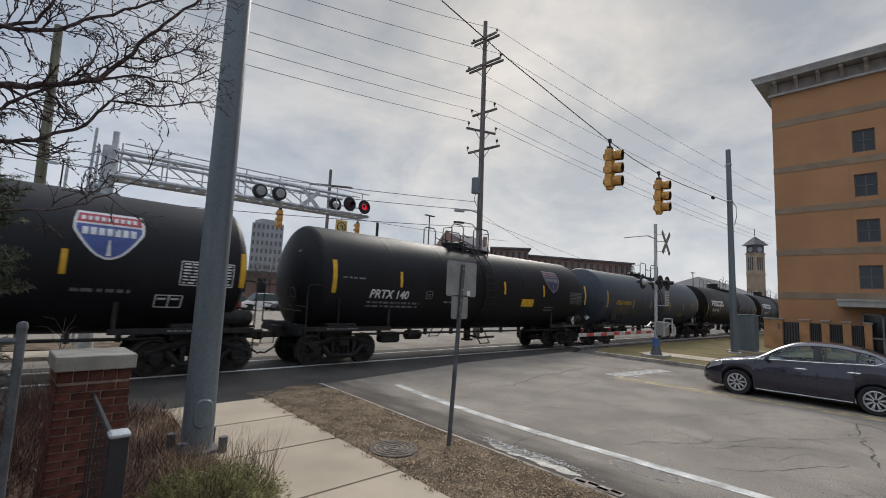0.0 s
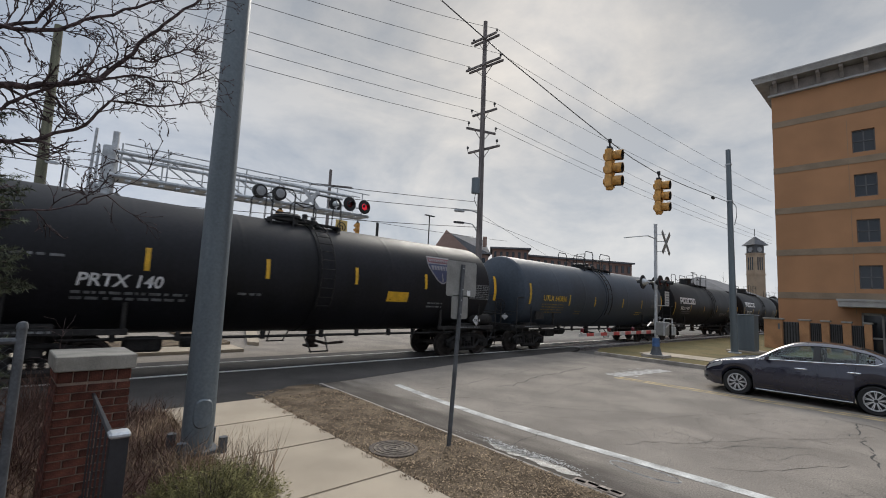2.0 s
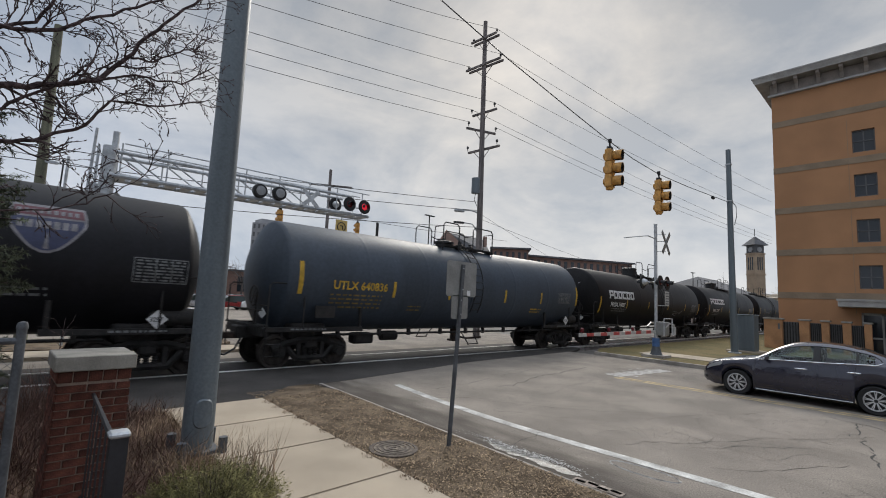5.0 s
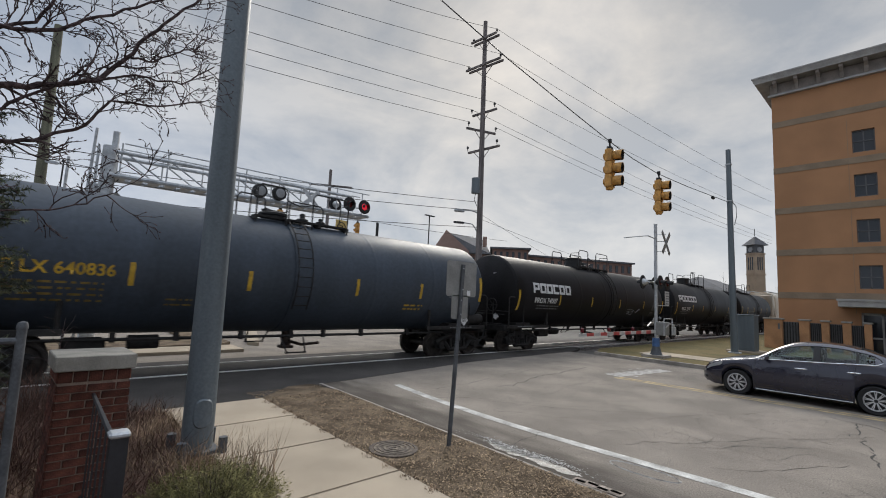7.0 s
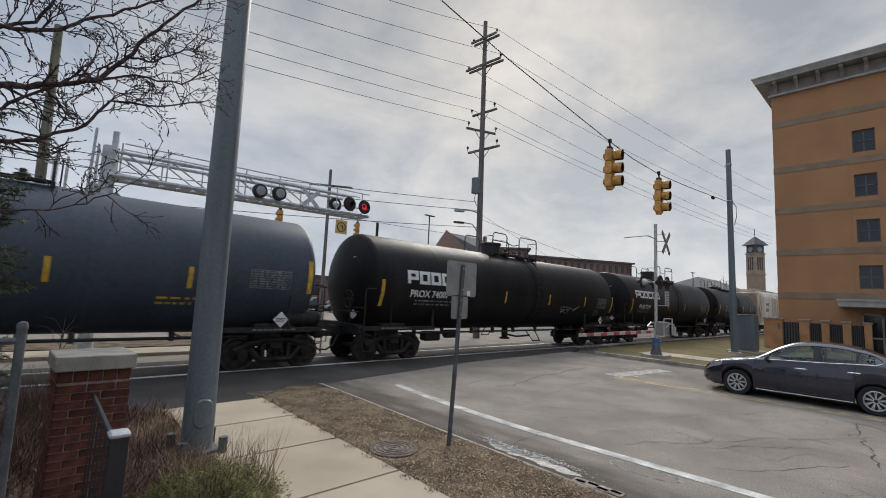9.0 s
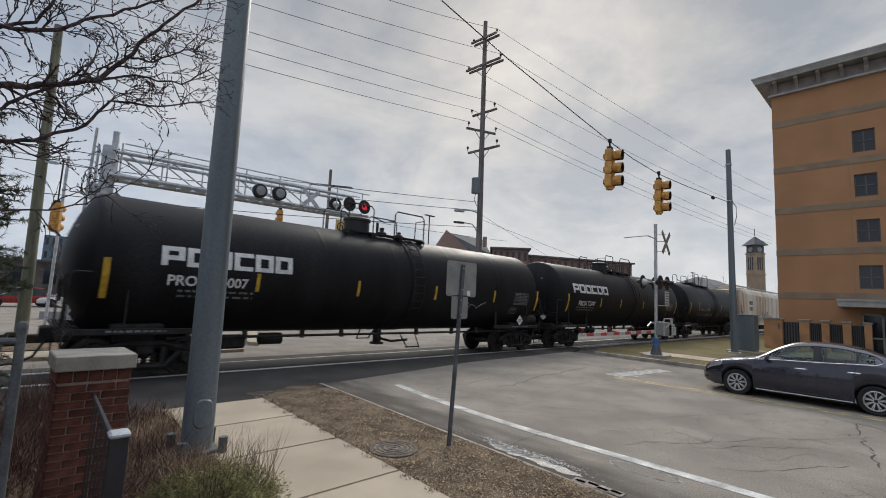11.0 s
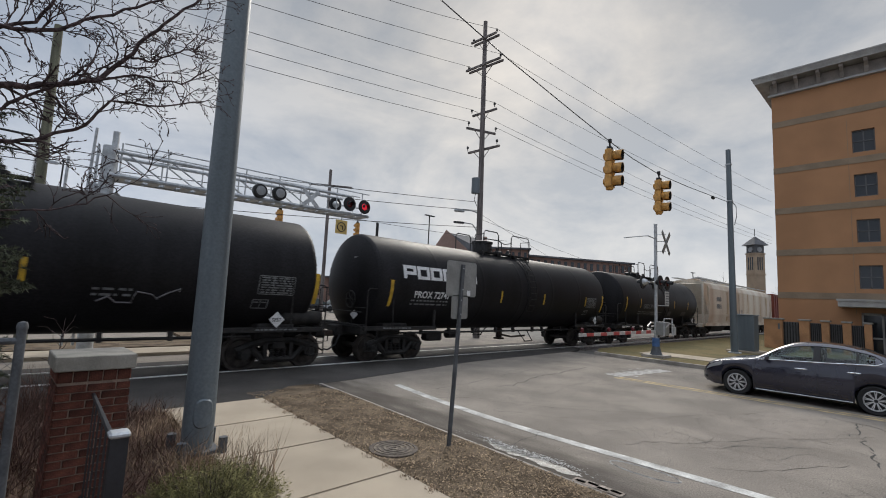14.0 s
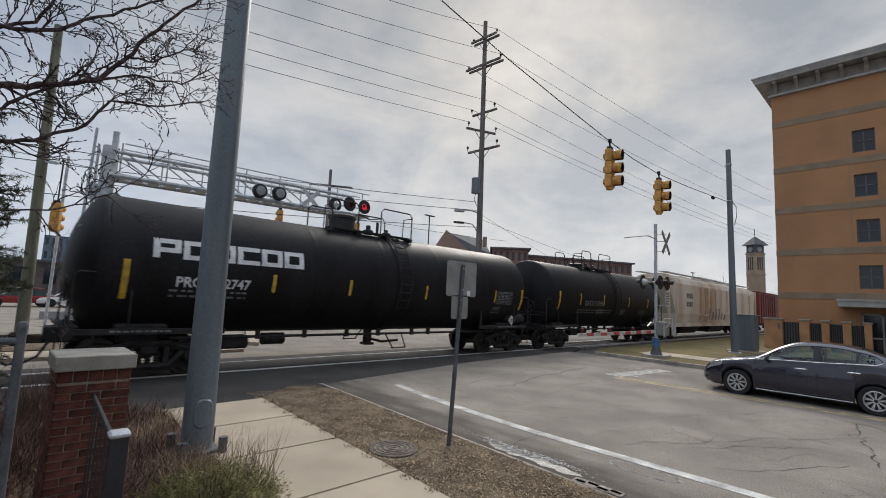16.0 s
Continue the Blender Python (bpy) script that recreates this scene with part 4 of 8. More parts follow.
        if k == 0:
            # a looping sprayed scrawl with two lines of stencil over it
            bm = BM()
            gx, gz = 50.42 - xc, 1.76
            tube(bm, [on_tank(gx + 0.13 * i + 0.10 * math.sin(i * 1.9), gz + 0.02 * i + 0.11 * math.sin(i * 1.3), 0.012) for i in range(13)], 0.016, 4)
            part("sprayed_scrawl", bm, M_FADE_W, c, "pale sprayed scrawl")
            small_print(c, gx - 0.1, gx + 0.6, gz + 0.24, 2, rnd, h=0.05)
        placard(c, hm - xc)
        box_frame(c, ends[1] - 1.68 - xc, ends[1] - 1.28 - xc, 1.68, 1.90, M_DECAL_G)
    # F
    c, xc, rnd = tank_car("tank_car", 73.05, 87.7, 73.7, 87.05, M_DUSTTANK, "plain black tank car with worn white stencils", 6, seam=80.6, plat=(-2.6, 0.6))
    lettering("GATX 57099", 77.0 - xc, 2.15, 0.36, M_DECAL_G, c, stretch=0.95)
    yellow_bars(c, [74.7 - xc], 2.35, 0.85, M_DECAL_DY, 0.12)
    yellow_bars(c, [76.6 - xc, 79.0 - xc, 82.0 - xc, 84.6 - xc], 2.45, 0.55, M_DECAL_DY, 0.09)
    small_print(c, 76.5 - xc, 80 - xc, 1.9, 2, rnd)
    for k in range(3):
        bm = BM(); patch(bm, 78.4 + 2.6 * k - xc, 79.1 + 2.65 * k - xc, 1.72, 2.02, nx=2, nz=3); part("faded_smear", bm, M_SMEAR, c)
    placard(c, 86.0 - xc)


build_train()


def slab_box(name, c, s, material, parent, label="", bevel=0.0, m=None):
    bm = BM()
    box(bm, c, s, m, bevel)
    return part(name, bm, material, parent, label)


def bar(name, a, b, r, material, parent, label="", r1=None, seg=10):
    bm = BM()
    rod(bm, a, b, r, r1, seg)
    return part(name, bm, material, parent, label, smooth=True)


def pipe(name, pts, r, material, parent, label="", seg=6):
    bm = BM()
    tube(bm, pts, r, seg)
    return part(name, bm, material, parent, label, smooth=True)


# ---------------------------------------------------------------- freight cars behind the tanks
def build_hopper(x0, x1):
    c = car_root("hopper_car", x0, x1, "pale grey covered hopper car streaked with rust", "hopper car")
    xc, h = (x0 + x1) / 2, (x1 - x0) / 2
    # bowed side body with raised roof and slanting lower bays
    bm = BM()
    sec = [(-1.40, 1.15), (-1.55, 1.9), (-1.58, 2.7), (-1.56, 4.0), (-1.38, 4.38), (-0.9, 4.62), (0, 4.70),
           (0.9, 4.62), (1.38, 4.38), (1.56, 4.0), (1.58, 2.7), (1.55, 1.9), (1.40, 1.15)]
    a, b = -h + 1.9, h - 1.9
    rings = [[bm.verts.new((x, y, z)) for y, z in sec] for x in (a, b)]
    for i in range(len(sec)):
        j = (i + 1) % len(sec)
        bm.faces.new((rings[0][i], rings[0][j], rings[1][j], rings[1][i]))
    bm.faces.new(rings[0]); bm.faces.new(rings[1][::-1])
    part("hopper_body", bm, M_HOPPER, c)
    for s in (-1, 1):
        bm = BM()
        e = s * (h - 1.9)
        o = s * (h - 0.7)
        v = [bm.verts.new(p) for p in ((e, -1.5, 1.9), (e, 1.5, 1.9), (e, 1.4, 4.4), (e, -1.4, 4.4), (o, -1.4, 4.3), (o, 1.4, 4.3))]
        for f in ((0, 1, 5, 4), (3, 4, 5, 2), (0, 4, 3), (1, 2, 5)):
            bm.faces.new([v[i] for i in f])
        part("end_slope_sheet", bm, M_HOPPER, c)
        for y in (-1.45, 1.45):
            slab_box("corner_post", (s * (h - 0.75), y, 2.75), (0.14, 0.14, 3.2), M_HOPPER, c)
        slab_box("end_sill", (s * (h - 0.8), 0, 1.05), (0.3, 2.9, 0.3), M_HOPPER, c, bevel=0.03)
        slab_box("coupler", (s * (h - 0.2), 0, 0.88), (0.6, 0.25, 0.24), M_RUSTIRON, c, bevel=0.04)
        make_truck(c, s * (h - 2.1))
    for y in (-1.56, 1.56):
        slab_box("side_sill", (0, y, 1.12), (2 * h - 1.5, 0.10, 0.26), M_HOPPER, c)
    for k in range(3):
        bm = BM()
        x = (k - 1) * (b - a) / 3.2
        v = [bm.verts.new(p) for p in ((x - 2.2, -1.3, 1.2), (x + 2.2, -1.3, 1.2), (x + 2.2, 1.3, 1.2), (x - 2.2, 1.3, 1.2),
                                       (x - 1.7, -0.9, 0.45), (x + 1.7, -0.9, 0.45), (x + 1.7, 0.9, 0.45), (x - 1.7, 0.9, 0.45))]
        for f in ((0, 1, 5, 4), (1, 2, 6, 5), (2, 3, 7, 6), (3, 0, 4, 7), (4, 5, 6, 7)):
            bm.faces.new([v[i] for i in f])
        part("discharge_bay", bm, M_IRON, c)
    for y in (-0.8, 0.8):
        slab_box("roof_walkway", (0, y, 4.80), (2 * h - 2.4, 0.45, 0.05), M_GALV, c)
    for k in range(6):
        slab_box("roof_hatch", (a + 1.5 + k * (b - a - 3) / 5, 0, 4.75), (1.4, 0.6, 0.12), M_HOPPER, c, bevel=0.03)
    rnd = random.Random(30)
    for z, w in ((3.2, 1.1), (2.6, 1.1)):
        bm = BM()
        for k in range(4):
            box(bm, (a + 2.0 + k * 0.34, -1.585, z), (0.24, 0.01, 0.36))
        part("stencil_marks", bm, M_DECAL_G, c)
    sy, sz = [-y for y, z in sec[:5]], [z for y, z in sec[:5]]

    def side_sheet(name, x0, x1, z0, z1, material):
        """A thin stain that follows the bowed side."""
        bm = BM()
        rows = []
        for k in range(9):
            z = z0 + (z1 - z0) * k / 8
            y = -float(np.interp(z, sz, sy)) - 0.004
            w = 0.75 + 0.5 * noise.noise((x0, z * 1.3, 2.0))
            m = (x0 + x1) / 2
            rows.append((bm.verts.new((m - (x1 - x0) / 2 * w, y, z)), bm.verts.new((m + (x1 - x0) / 2 * w, y, z))))
        for p, q in zip(rows, rows[1:]):
            bm.faces.new((p[0], p[1], q[1], q[0]))
        part(name, bm, material, c)

    for u, w, z0 in ((0.22, 0.7, 1.4), (0.27, 1.3, 1.3), (0.335, 0.9, 1.8), (0.40, 0.4, 1.5), (0.55, 0.5, 2.2), (0.66, 0.4, 1.6), (0.78, 0.6, 1.9), (0.90, 0.9, 1.4)):
        side_sheet("rust_streak", a + (b - a) * u, a + (b - a) * u + w, z0, 4.05 - rnd.uniform(0, 0.3), M_RUSTSTREAK)
    for k in range(6):
        x = a + (b - a) * 0.33 + k * 0.8
        side_sheet("dark_smear", x, x + 0.5, 1.5, 1.9 + rnd.uniform(0.0, 0.5), M_DECAL_G)


def build_boxcar(x0, x1):
    c = car_root("box_car", x0, x1, "brown-red ribbed steel boxcar", "boxcar")
    h = (x1 - x0) / 2
    slab_box("box_body", (0, 0, 2.75), (2 * h - 1.0, 3.0, 3.3), M_BOXCAR, c, bevel=0.04)
    slab_box("roof_sheet", (0, 0, 4.45), (2 * h - 0.9, 3.1, 0.14), M_BOXCAR, c, bevel=0.04)
    n = 16
    for k in range(n + 1):
        x = -h + 0.55 + (2 * h - 1.1) * k / n
        slab_box("rib", (x, -1.53, 2.7), (0.10, 0.09, 3.1), M_BOXCAR, c)
    slab_box("sliding_door", (0.4, -1.56, 2.65), (2.6, 0.06, 3.0), M_BOXCAR, c, bevel=0.02)
    slab_box("underframe", (0, 0, 0.98), (2 * h - 0.8, 1.2, 0.3), M_IRON, c)
    for s in (-1, 1):
        slab_box("coupler", (s * (h - 0.2), 0, 0.88), (0.7, 0.25, 0.24), M_RUSTIRON, c, bevel=0.04)
        make_truck(c, s * (h - 2.0))


build_hopper(87.7, 112.6)
build_boxcar(112.6, 130.5)


# ---------------------------------------------------------------- street furniture beside the sidewalk
def build_light_pole():
    p = thing("street_light_pole", 1.845, 6.32, 0.10, "thick blue-grey tapered steel pole with an oval handhole cover", "pole")
    top = (-0.082, 0, 11.6)
    bm = BM()
    rod(bm, (0, 0, 0.02), top, 0.184, 0.122, 40)
    part("shaft", bm, M_POLE, p, smooth=True)
    slab_box("base_plate", (0, 0, 0.03), (0.46, 0.46, 0.05), M_DARKGALV, p, bevel=0.01)
    for sx, sy in ((-1, -1), (1, -1), (1, 1), (-1, 1)):
        bar("anchor_bolt", (sx * 0.235, sy * 0.235, 0.0), (sx * 0.235, sy * 0.235, 0.20), 0.055, M_DARKGALV, p, seg=8)
    # oval cover on the side that faces the street corner
    ang = math.atan2(-6.32, -1.9) + 0.22
    d = Vector((math.cos(ang), math.sin(ang), 0))
    side = Vector((-d.y, d.x, 0))
    bm = BM()
    n = 28
    mid = bm.verts.new(d * 0.211 + Vector((0, 0, 0.50)))
    ringa, ringb, ringc = [], [], []
    for k in range(n):
        t = 2 * math.pi * k / n
        u, w = 0.112 * math.copysign(abs(math.cos(t)) ** 0.7, math.cos(t)), 0.178 * math.copysign(abs(math.sin(t)) ** 0.7, math.sin(t))
        for ring, sc, out in ((ringa, 1.0, 0.0), (ringb, 0.90, 0.030), (ringc, 0.45, 0.030)):
            lift = math.sqrt(max(0, 0.181 ** 2 - (u * sc) ** 2)) + out
            ring.append(bm.verts.new(d * lift + side * (u * sc) + Vector((0, 0, 0.50 + w * sc))))
    for k in range(n):
        j = (k + 1) % n
        bm.faces.new((ringa[k], ringa[j], ringb[j], ringb[k]))
        bm.faces.new((ringb[k], ringb[j], ringc[j], ringc[k]))
        bm.faces.new((ringc[k], ringc[j], mid))
    bmesh.ops.recalc_face_normals(bm, faces=bm.faces)
    part("handhole_cover", bm, M_POLE, p, "oval cover plate", smooth=True)


def build_back_sign():
    p = thing("traffic_sign", 4.64, 4.63, 0.10, "grey back of two square traffic signs on a leaning steel post", "sign")
    bm = BM()
    lean = Vector((0.16, 0.0, 2.86))
    # U-channel post
    for dx, dy, w, dd in ((0, 0, 0.055, 0.006), (-0.026, 0.014, 0.006, 0.03), (0.026, 0.014, 0.006, 0.03)):
        vs = box(bm, (dx, dy, 1.25), (w, dd, 2.64))
        for v in vs:
            v.co.x += lean.x * (v.co.z + 0.07) / 2.86
    part("post", bm, M_DARKGALV, p)
    for zc, w, hh, nm in ((2.455, 0.63, 0.52, "large_sign_plate"), (2.04, 0.345, 0.345, "small_sign_plate")):
        bm = BM()
        x = lean.x * zc / 2.86
        prof = []
        r = 0.04
        for cx, cz, a0 in ((w / 2 - r, hh / 2 - r, 0), (-w / 2 + r, hh / 2 - r, 90), (-w / 2 + r, -hh / 2 + r, 180), (w / 2 - r, -hh / 2 + r, 270)):
            for k in range(5):
                a = radians(a0 + k * 22.5)
                prof.append((cx + r * math.cos(a), cz + r * math.sin(a)))
        prism(bm, prof, 0.032, 0.036)
        for v in bm.verts:
            v.co = Vector((x + v.co.x + 0.01, v.co.z, zc + v.co.y - 0.10))
        part(nm, bm, M_SIGNBACK, p)
        for dz in (-hh * 0.3, hh * 0.3):
            bar("bolt", (x, -0.012, zc - 0.10 + dz), (x, 0.03, zc - 0.10 + dz), 0.009, M_GALV, p, seg=6)
    slab_box("sticker", (0.30, 0.029, 2.15), (0.07, 0.004, 0.08), M_DECAL_W, p)


def build_brick_pier():
    p = thing("brick_gate_pier", 0.566, 5.19, 0.08, "red brick pier with a pale cast-stone cap", "pier")
    p.matrix_basis = pose(0.566, 5.19, 0.08, 0, 0, 2)
    w, top = 0.257, 1.315
    slab_box("core", (0, 0, top / 2), (2 * w - 0.016, 2 * w - 0.016, top), M_MORTAR, p)
    bm = BM()
    box(bm, (0, 0, top + 0.063), (0.572, 0.572, 0.126), bevel=0.008)
    part("cap", bm, M_CAP, p, "pale cast-stone cap")
    ch, bl = 0.0676, 2 * w / 2.5
    meshes = {}
    for key, ln, hh in (("whole", bl - 0.010, ch - 0.010), ("half", bl / 2 - 0.010, ch - 0.010), ("upright", 0.0935, 0.088)):
        bm = BM()
        box(bm, (0, 0, 0), (ln, 0.05, hh), bevel=0.004)
        me = bpy.data.meshes.new("brick")
        bm.to_mesh(me); bm.free()
        me.materials.append(M_BRICK)
        meshes[key] = me
    rnd = random.Random(5)
    for course in range(19):
        z = 0.02 + (course + 0.5) * ch - 0.035
        for face in range(4):
            m = Matrix.Rotation(radians(face * 90), 4, "Z")
            flip = 1 if (course + face) % 2 else -1
            cells = [(flip * (-0.75 * bl), "whole"), (flip * 0.25 * bl, "whole"), (flip * bl, "half")]
            if course == 18:
                cells, z = [((k - 2) * 0.1025, "upright") for k in range(5)], 1.266
            for x, key in cells:
                b = new("brick", meshes[key])
                b.parent = p
                b.matrix_basis = m @ Matrix.Translation((x, -(w - 0.022) + rnd.uniform(-0.002, 0.002), z)) @ Matrix.Rotation(rnd.uniform(-0.006, 0.006), 4, "Y")


def build_iron_fence():
    f = thing("iron_fence", 0, 0, 0, "black iron picket fence panel with a capped post", "fence")
    a, b = Vector((0.575, 4.92, 0)), Vector((0.445, 2.76, 0))
    slab_box("post", (b.x, b.y, 0.76), (0.075, 0.075, 1.28), M_FENCE, f)
    slab_box("post_cap", (b.x, b.y, 1.41), (0.09, 0.09, 0.03), M_GALV, f, bevel=0.01)
    for za, zb in ((1.19, 1.46), (0.35, 0.50)):
        bar("rail", (a.x, a.y, za), (b.x - 0.02, b.y + 0.04, zb - 0.08), 0.016, M_FENCE, f, seg=6)
    for k in range(6):
        u = (k + 0.5) / 6.5
        q = a.lerp(b, u)
        z0, z1 = 0.33 + 0.06 * u, 1.18 + 0.19 * u
        slab_box("picket", (q.x, q.y, (z0 + z1) / 2), (0.011, 0.011, z1 - z0), M_FENCE, f)
    g = thing("chain_link_fence", 0, 0, 0, "galvanised chain-link fence with a round capped post", "fence")
    # post, rail and mesh: the conifer's shade is put into this dark steel colour
    bar("post", (0.065, 3.62, 0.0), (0.045, 3.62, 1.86), 0.024, M_DARKGALV, g, seg=16)
    bm = BM()
    lathe(bm, [(0.028, 0), (0.028, 0.02), (0.021, 0.038), (0, 0.045)], Matrix.Translation((0.045, 3.62, 1.86)), 16)
    part("post_cap", bm, M_DARKGALV, g, smooth=True)
    bar("top_rail", (0.04, 3.62, 1.79), (-2.2, 3.75, 1.79), 0.02, M_DARKGALV, g, seg=8)
    bm = BM()
    for k in range(44):
        x = 0.03 - k * 0.05
        for sgn in (-1, 1):
            n = 34
            tube(bm, [(x + sgn * (0.025 if j % 2 else -0.025), 3.63 + 0.004 * sgn, 0.1 + j * 0.05) for j in range(n)], 0.0016, 3)
    m = part("wire_mesh", bm, M_DARKGALV, g)
    tagged(m, kind="stuff")


def build_manhole():
    p = thing("manhole_cover", 3.92, 4.97, 0.108, "round cast-iron manhole cover in the dead turf", "manhole cover")
    bm = BM()
    lathe(bm, [(0.0, -0.02), (0.33, -0.02), (0.33, 0.008), (0.31, 0.014), (0.285, 0.014), (0.28, 0.006), (0.0, 0.006)], None, 40)
    part("frame", bm, mat("rusted_cover", (0.115, 0.092, 0.074), 0.85, 0.2, vary=0.2, scale=12, fine=60, bump=0.3), p, smooth=True)
    for r in (0.25, 0.19, 0.12, 0.05):
        bm = BM()
        lathe(bm, [(r - 0.018, 0.004), (r - 0.014, 0.014), (r + 0.014, 0.014), (r + 0.018, 0.004)], None, 32)
        part("cover_ring", bm, mat("worn_cover_rib", (0.165, 0.135, 0.108), 0.85, 0.2, vary=0.25, scale=10, fine=60, bump=0.3), p, smooth=True)
    d = thing("storm_drain", 5.29, 2.74, 0.0, "cast-iron kerb inlet with dark slots", "drain")
    slab_box("grate_frame", (0.0, 0, 0.006), (0.15, 0.62, 0.014), mat("rusted_grate", (0.30, 0.25, 0.21), 0.85, 0.1, vary=0.3, scale=10, fine=60, bump=0.4), d)
    # thin solid boxes in black, the colour standing in for shade inside open slots
    M_SLOT = mat("drain_slot_shade", (0.006, 0.006, 0.006), 1.0, vary=0.05, bump=0.0, spec=0.0)
    for k in range(4):
        slab_box("slot", (0.02 * (-1) ** k, -0.215 + k * 0.143, 0.010), (0.06, 0.125, 0.0105), M_SLOT, d)


build_light_pole()
build_back_sign()
build_brick_pier()
build_iron_fence()
build_manhole()


# ---------------------------------------------------------------- crossing signals
def flasher(parent, c, facing, lit, back=False):
    """A round crossing lamp; facing: +1 towards +y, -1 towards -y."""
    m = Matrix.Translation(c) @ Matrix.Rotation(radians(90 if facing < 0 else -90), 4, "X")
    bm = BM()
    lathe(bm, [(0.0, -0.02), (0.295, -0.02), (0.305, 0.0), (0.295, 0.015), (0.11, 0.015)], m, 28)
    part("lamp_target", bm, M_BLACK, parent, smooth=True)
    bm = BM()
    lathe(bm, [(0.0, 0.04), (0.10, 0.034), (0.145, 0.018)], m, 20)
    part("lamp_lens", bm, M_REDLENS if lit else M_REDDARK, parent, "red glass lens", smooth=True)
    bm = BM()
    n = 15
    ra, rb = [], []
    for k in range(n):
        t = radians(-20 + 220 * k / (n - 1))
        # hood over the upper half
        a = m @ Vector((0.115 * math.cos(t), -0.115 * math.sin(t) * (1 if facing < 0 else -1) * -1, 0.01))
        ra.append(bm.verts.new(a))
        ext = 0.28 - 0.10 * abs(k - (n - 1) / 2) / ((n - 1) / 2)
        rb.append(bm.verts.new(a + Vector((0, facing * ext, -0.02))))
    for k in range(n - 1):
        bm.faces.new((ra[k], ra[k + 1], rb[k + 1], rb[k]))
    part("lamp_hood", bm, M_BLACK, parent, smooth=True)
    bm = BM()
    lathe(bm, [(0.0, -0.22), (0.07, -0.20), (0.14, -0.10), (0.15, -0.02)], m, 20)
    part("lamp_housing", bm, M_ALU if back else M_BLACK, parent, smooth=True)


def build_gate_mast():
    p = thing("crossing_signal_mast", 20.20, 7.86, 0.10, "aluminium crossing signal mast with crossbuck, flashers and lowered gate", "crossing signal")
    bm = BM()
    prism(bm, [(-0.45, -0.45), (0.45, -0.45), (0.45, 0.45), (-0.45, 0.45)], -0.1, 0.10)
    part("foundation", bm, M_KERB, p)
    bm = BM()
    lathe(bm, [(0.0, 0.10), (0.26, 0.10), (0.22, 0.18), (0.12, 0.55), (0.12, 0.60), (0, 0.60)], None, 16)
    part("mast_base", bm, M_DARKGALV, p, smooth=True)
    bar("mast_sleeve", (0, 0, 0.45), (0, 0, 0.80), 0.15, M_BLUE, p, "blue-painted steel sleeve", seg=16)
    bar("mast", (0, 0, 0.5), (0, 0, 5.72), 0.068, M_ALU, p, seg=16)
    bar("mast_cap", (0, 0, 5.72), (0, 0, 5.78), 0.075, M_ALU, p, seg=16)
    # gate machine with side arms
    slab_box("gate_machine", (0.05, -0.26, 1.22), (0.46, 0.40, 0.58), M_SIGNBACK, p, bevel=0.03)
    for y in (-0.46, 0.30):
        pipe("support_arm", [(-0.15, y, 1.28), (0.25, y, 1.45), (0.75, y, 1.40), (0.80, y, 1.15)], 0.035, M_ALU, p)
        slab_box("counterweight", (0.82, y, 1.12), (0.18, 0.10, 0.36), M_ALU, p, bevel=0.02)
    pipe("guard_loop", [(-0.45, -0.5, 0.95), (-0.45, -0.5, 1.65), (0.45, -0.5, 1.65), (0.45, -0.5, 0.95)], 0.025, M_ALU, p)
    n = 13
    x0, x1 = -0.2, -6.5
    for k in range(n):
        xa, xb = x0 + (x1 - x0) * k / n, x0 + (x1 - x0) * (k + 1) / n
        hh = 0.135 - 0.03 * k / n
        slab_box("gate_board", ((xa + xb) / 2, -0.05, 1.08 - 0.02 * k / n), (abs(xb - xa) - 0.002, 0.035, hh), M_GATE_R if k % 2 else M_GATE_W, p)
    for x in (-6.3, -4.4, -2.4):
        bm = BM()
        lathe(bm, [(0, 0), (0.06, 0), (0.06, 0.12), (0.04, 0.14), (0, 0.14)], Matrix.Translation((x, -0.05, 1.15)), 12)
        part("gate_lamp", bm, M_REDDARK, p, smooth=True)
    # lamps
    bar("lamp_crossarm", (-0.75, -0.02, 3.18), (0.75, -0.02, 3.18), 0.04, M_ALU, p)
    for x, y, fc, lit in ((-0.38, -0.34, -1, False), (0.38, -0.34, -1, False), (-0.62, 0.30, 1, False), (0.62, 0.30, 1, False)):
        bar("lamp_bracket", (x, 0, 3.18), (x, y * 0.7, 3.18), 0.03, M_ALU, p, seg=8)
        flasher(p, (x, y, 3.18), fc, lit, back=fc > 0)
    # crossbuck
    for k, sg in enumerate((-1, 1)):
        slab_box("crossbuck_board", (0.10, -0.40 - 0.012 * k, 4.92), (0.20, 0.008, 1.28), M_SIGNBACK, p, "grey back of a crossbuck board",
                 m=Matrix.Rotation(radians(sg * 42), 4, "Y"))
    for z in (4.55, 5.0, 5.3):
        bar("crossbuck_bracket", (0, 0, z), (0.10, -0.39, z), 0.016, M_ALU, p, seg=6)
    slab_box("small_plate", (0.12, -0.42, 2.50), (0.46, 0.01, 0.62), M_GATE_W, p, "white plate with grey lines of print")
    for k in range(5):
        slab_box("plate_print", (0.12, -0.427, 2.72 - k * 0.11), (0.34, 0.004, 0.05), M_WINFRAME, p)
    bar("plate_bracket", (0, 0, 2.2), (0.2, -0.42, 2.2), 0.018, M_ALU, p, seg=6)
    pipe("bell_arm", [(0, 0, 5.12), (-0.5, 0.12, 5.20), (-0.9, 0.25, 5.14), (-2.1, 0.45, 4.93)], 0.022, M_ALU, p)
    return p


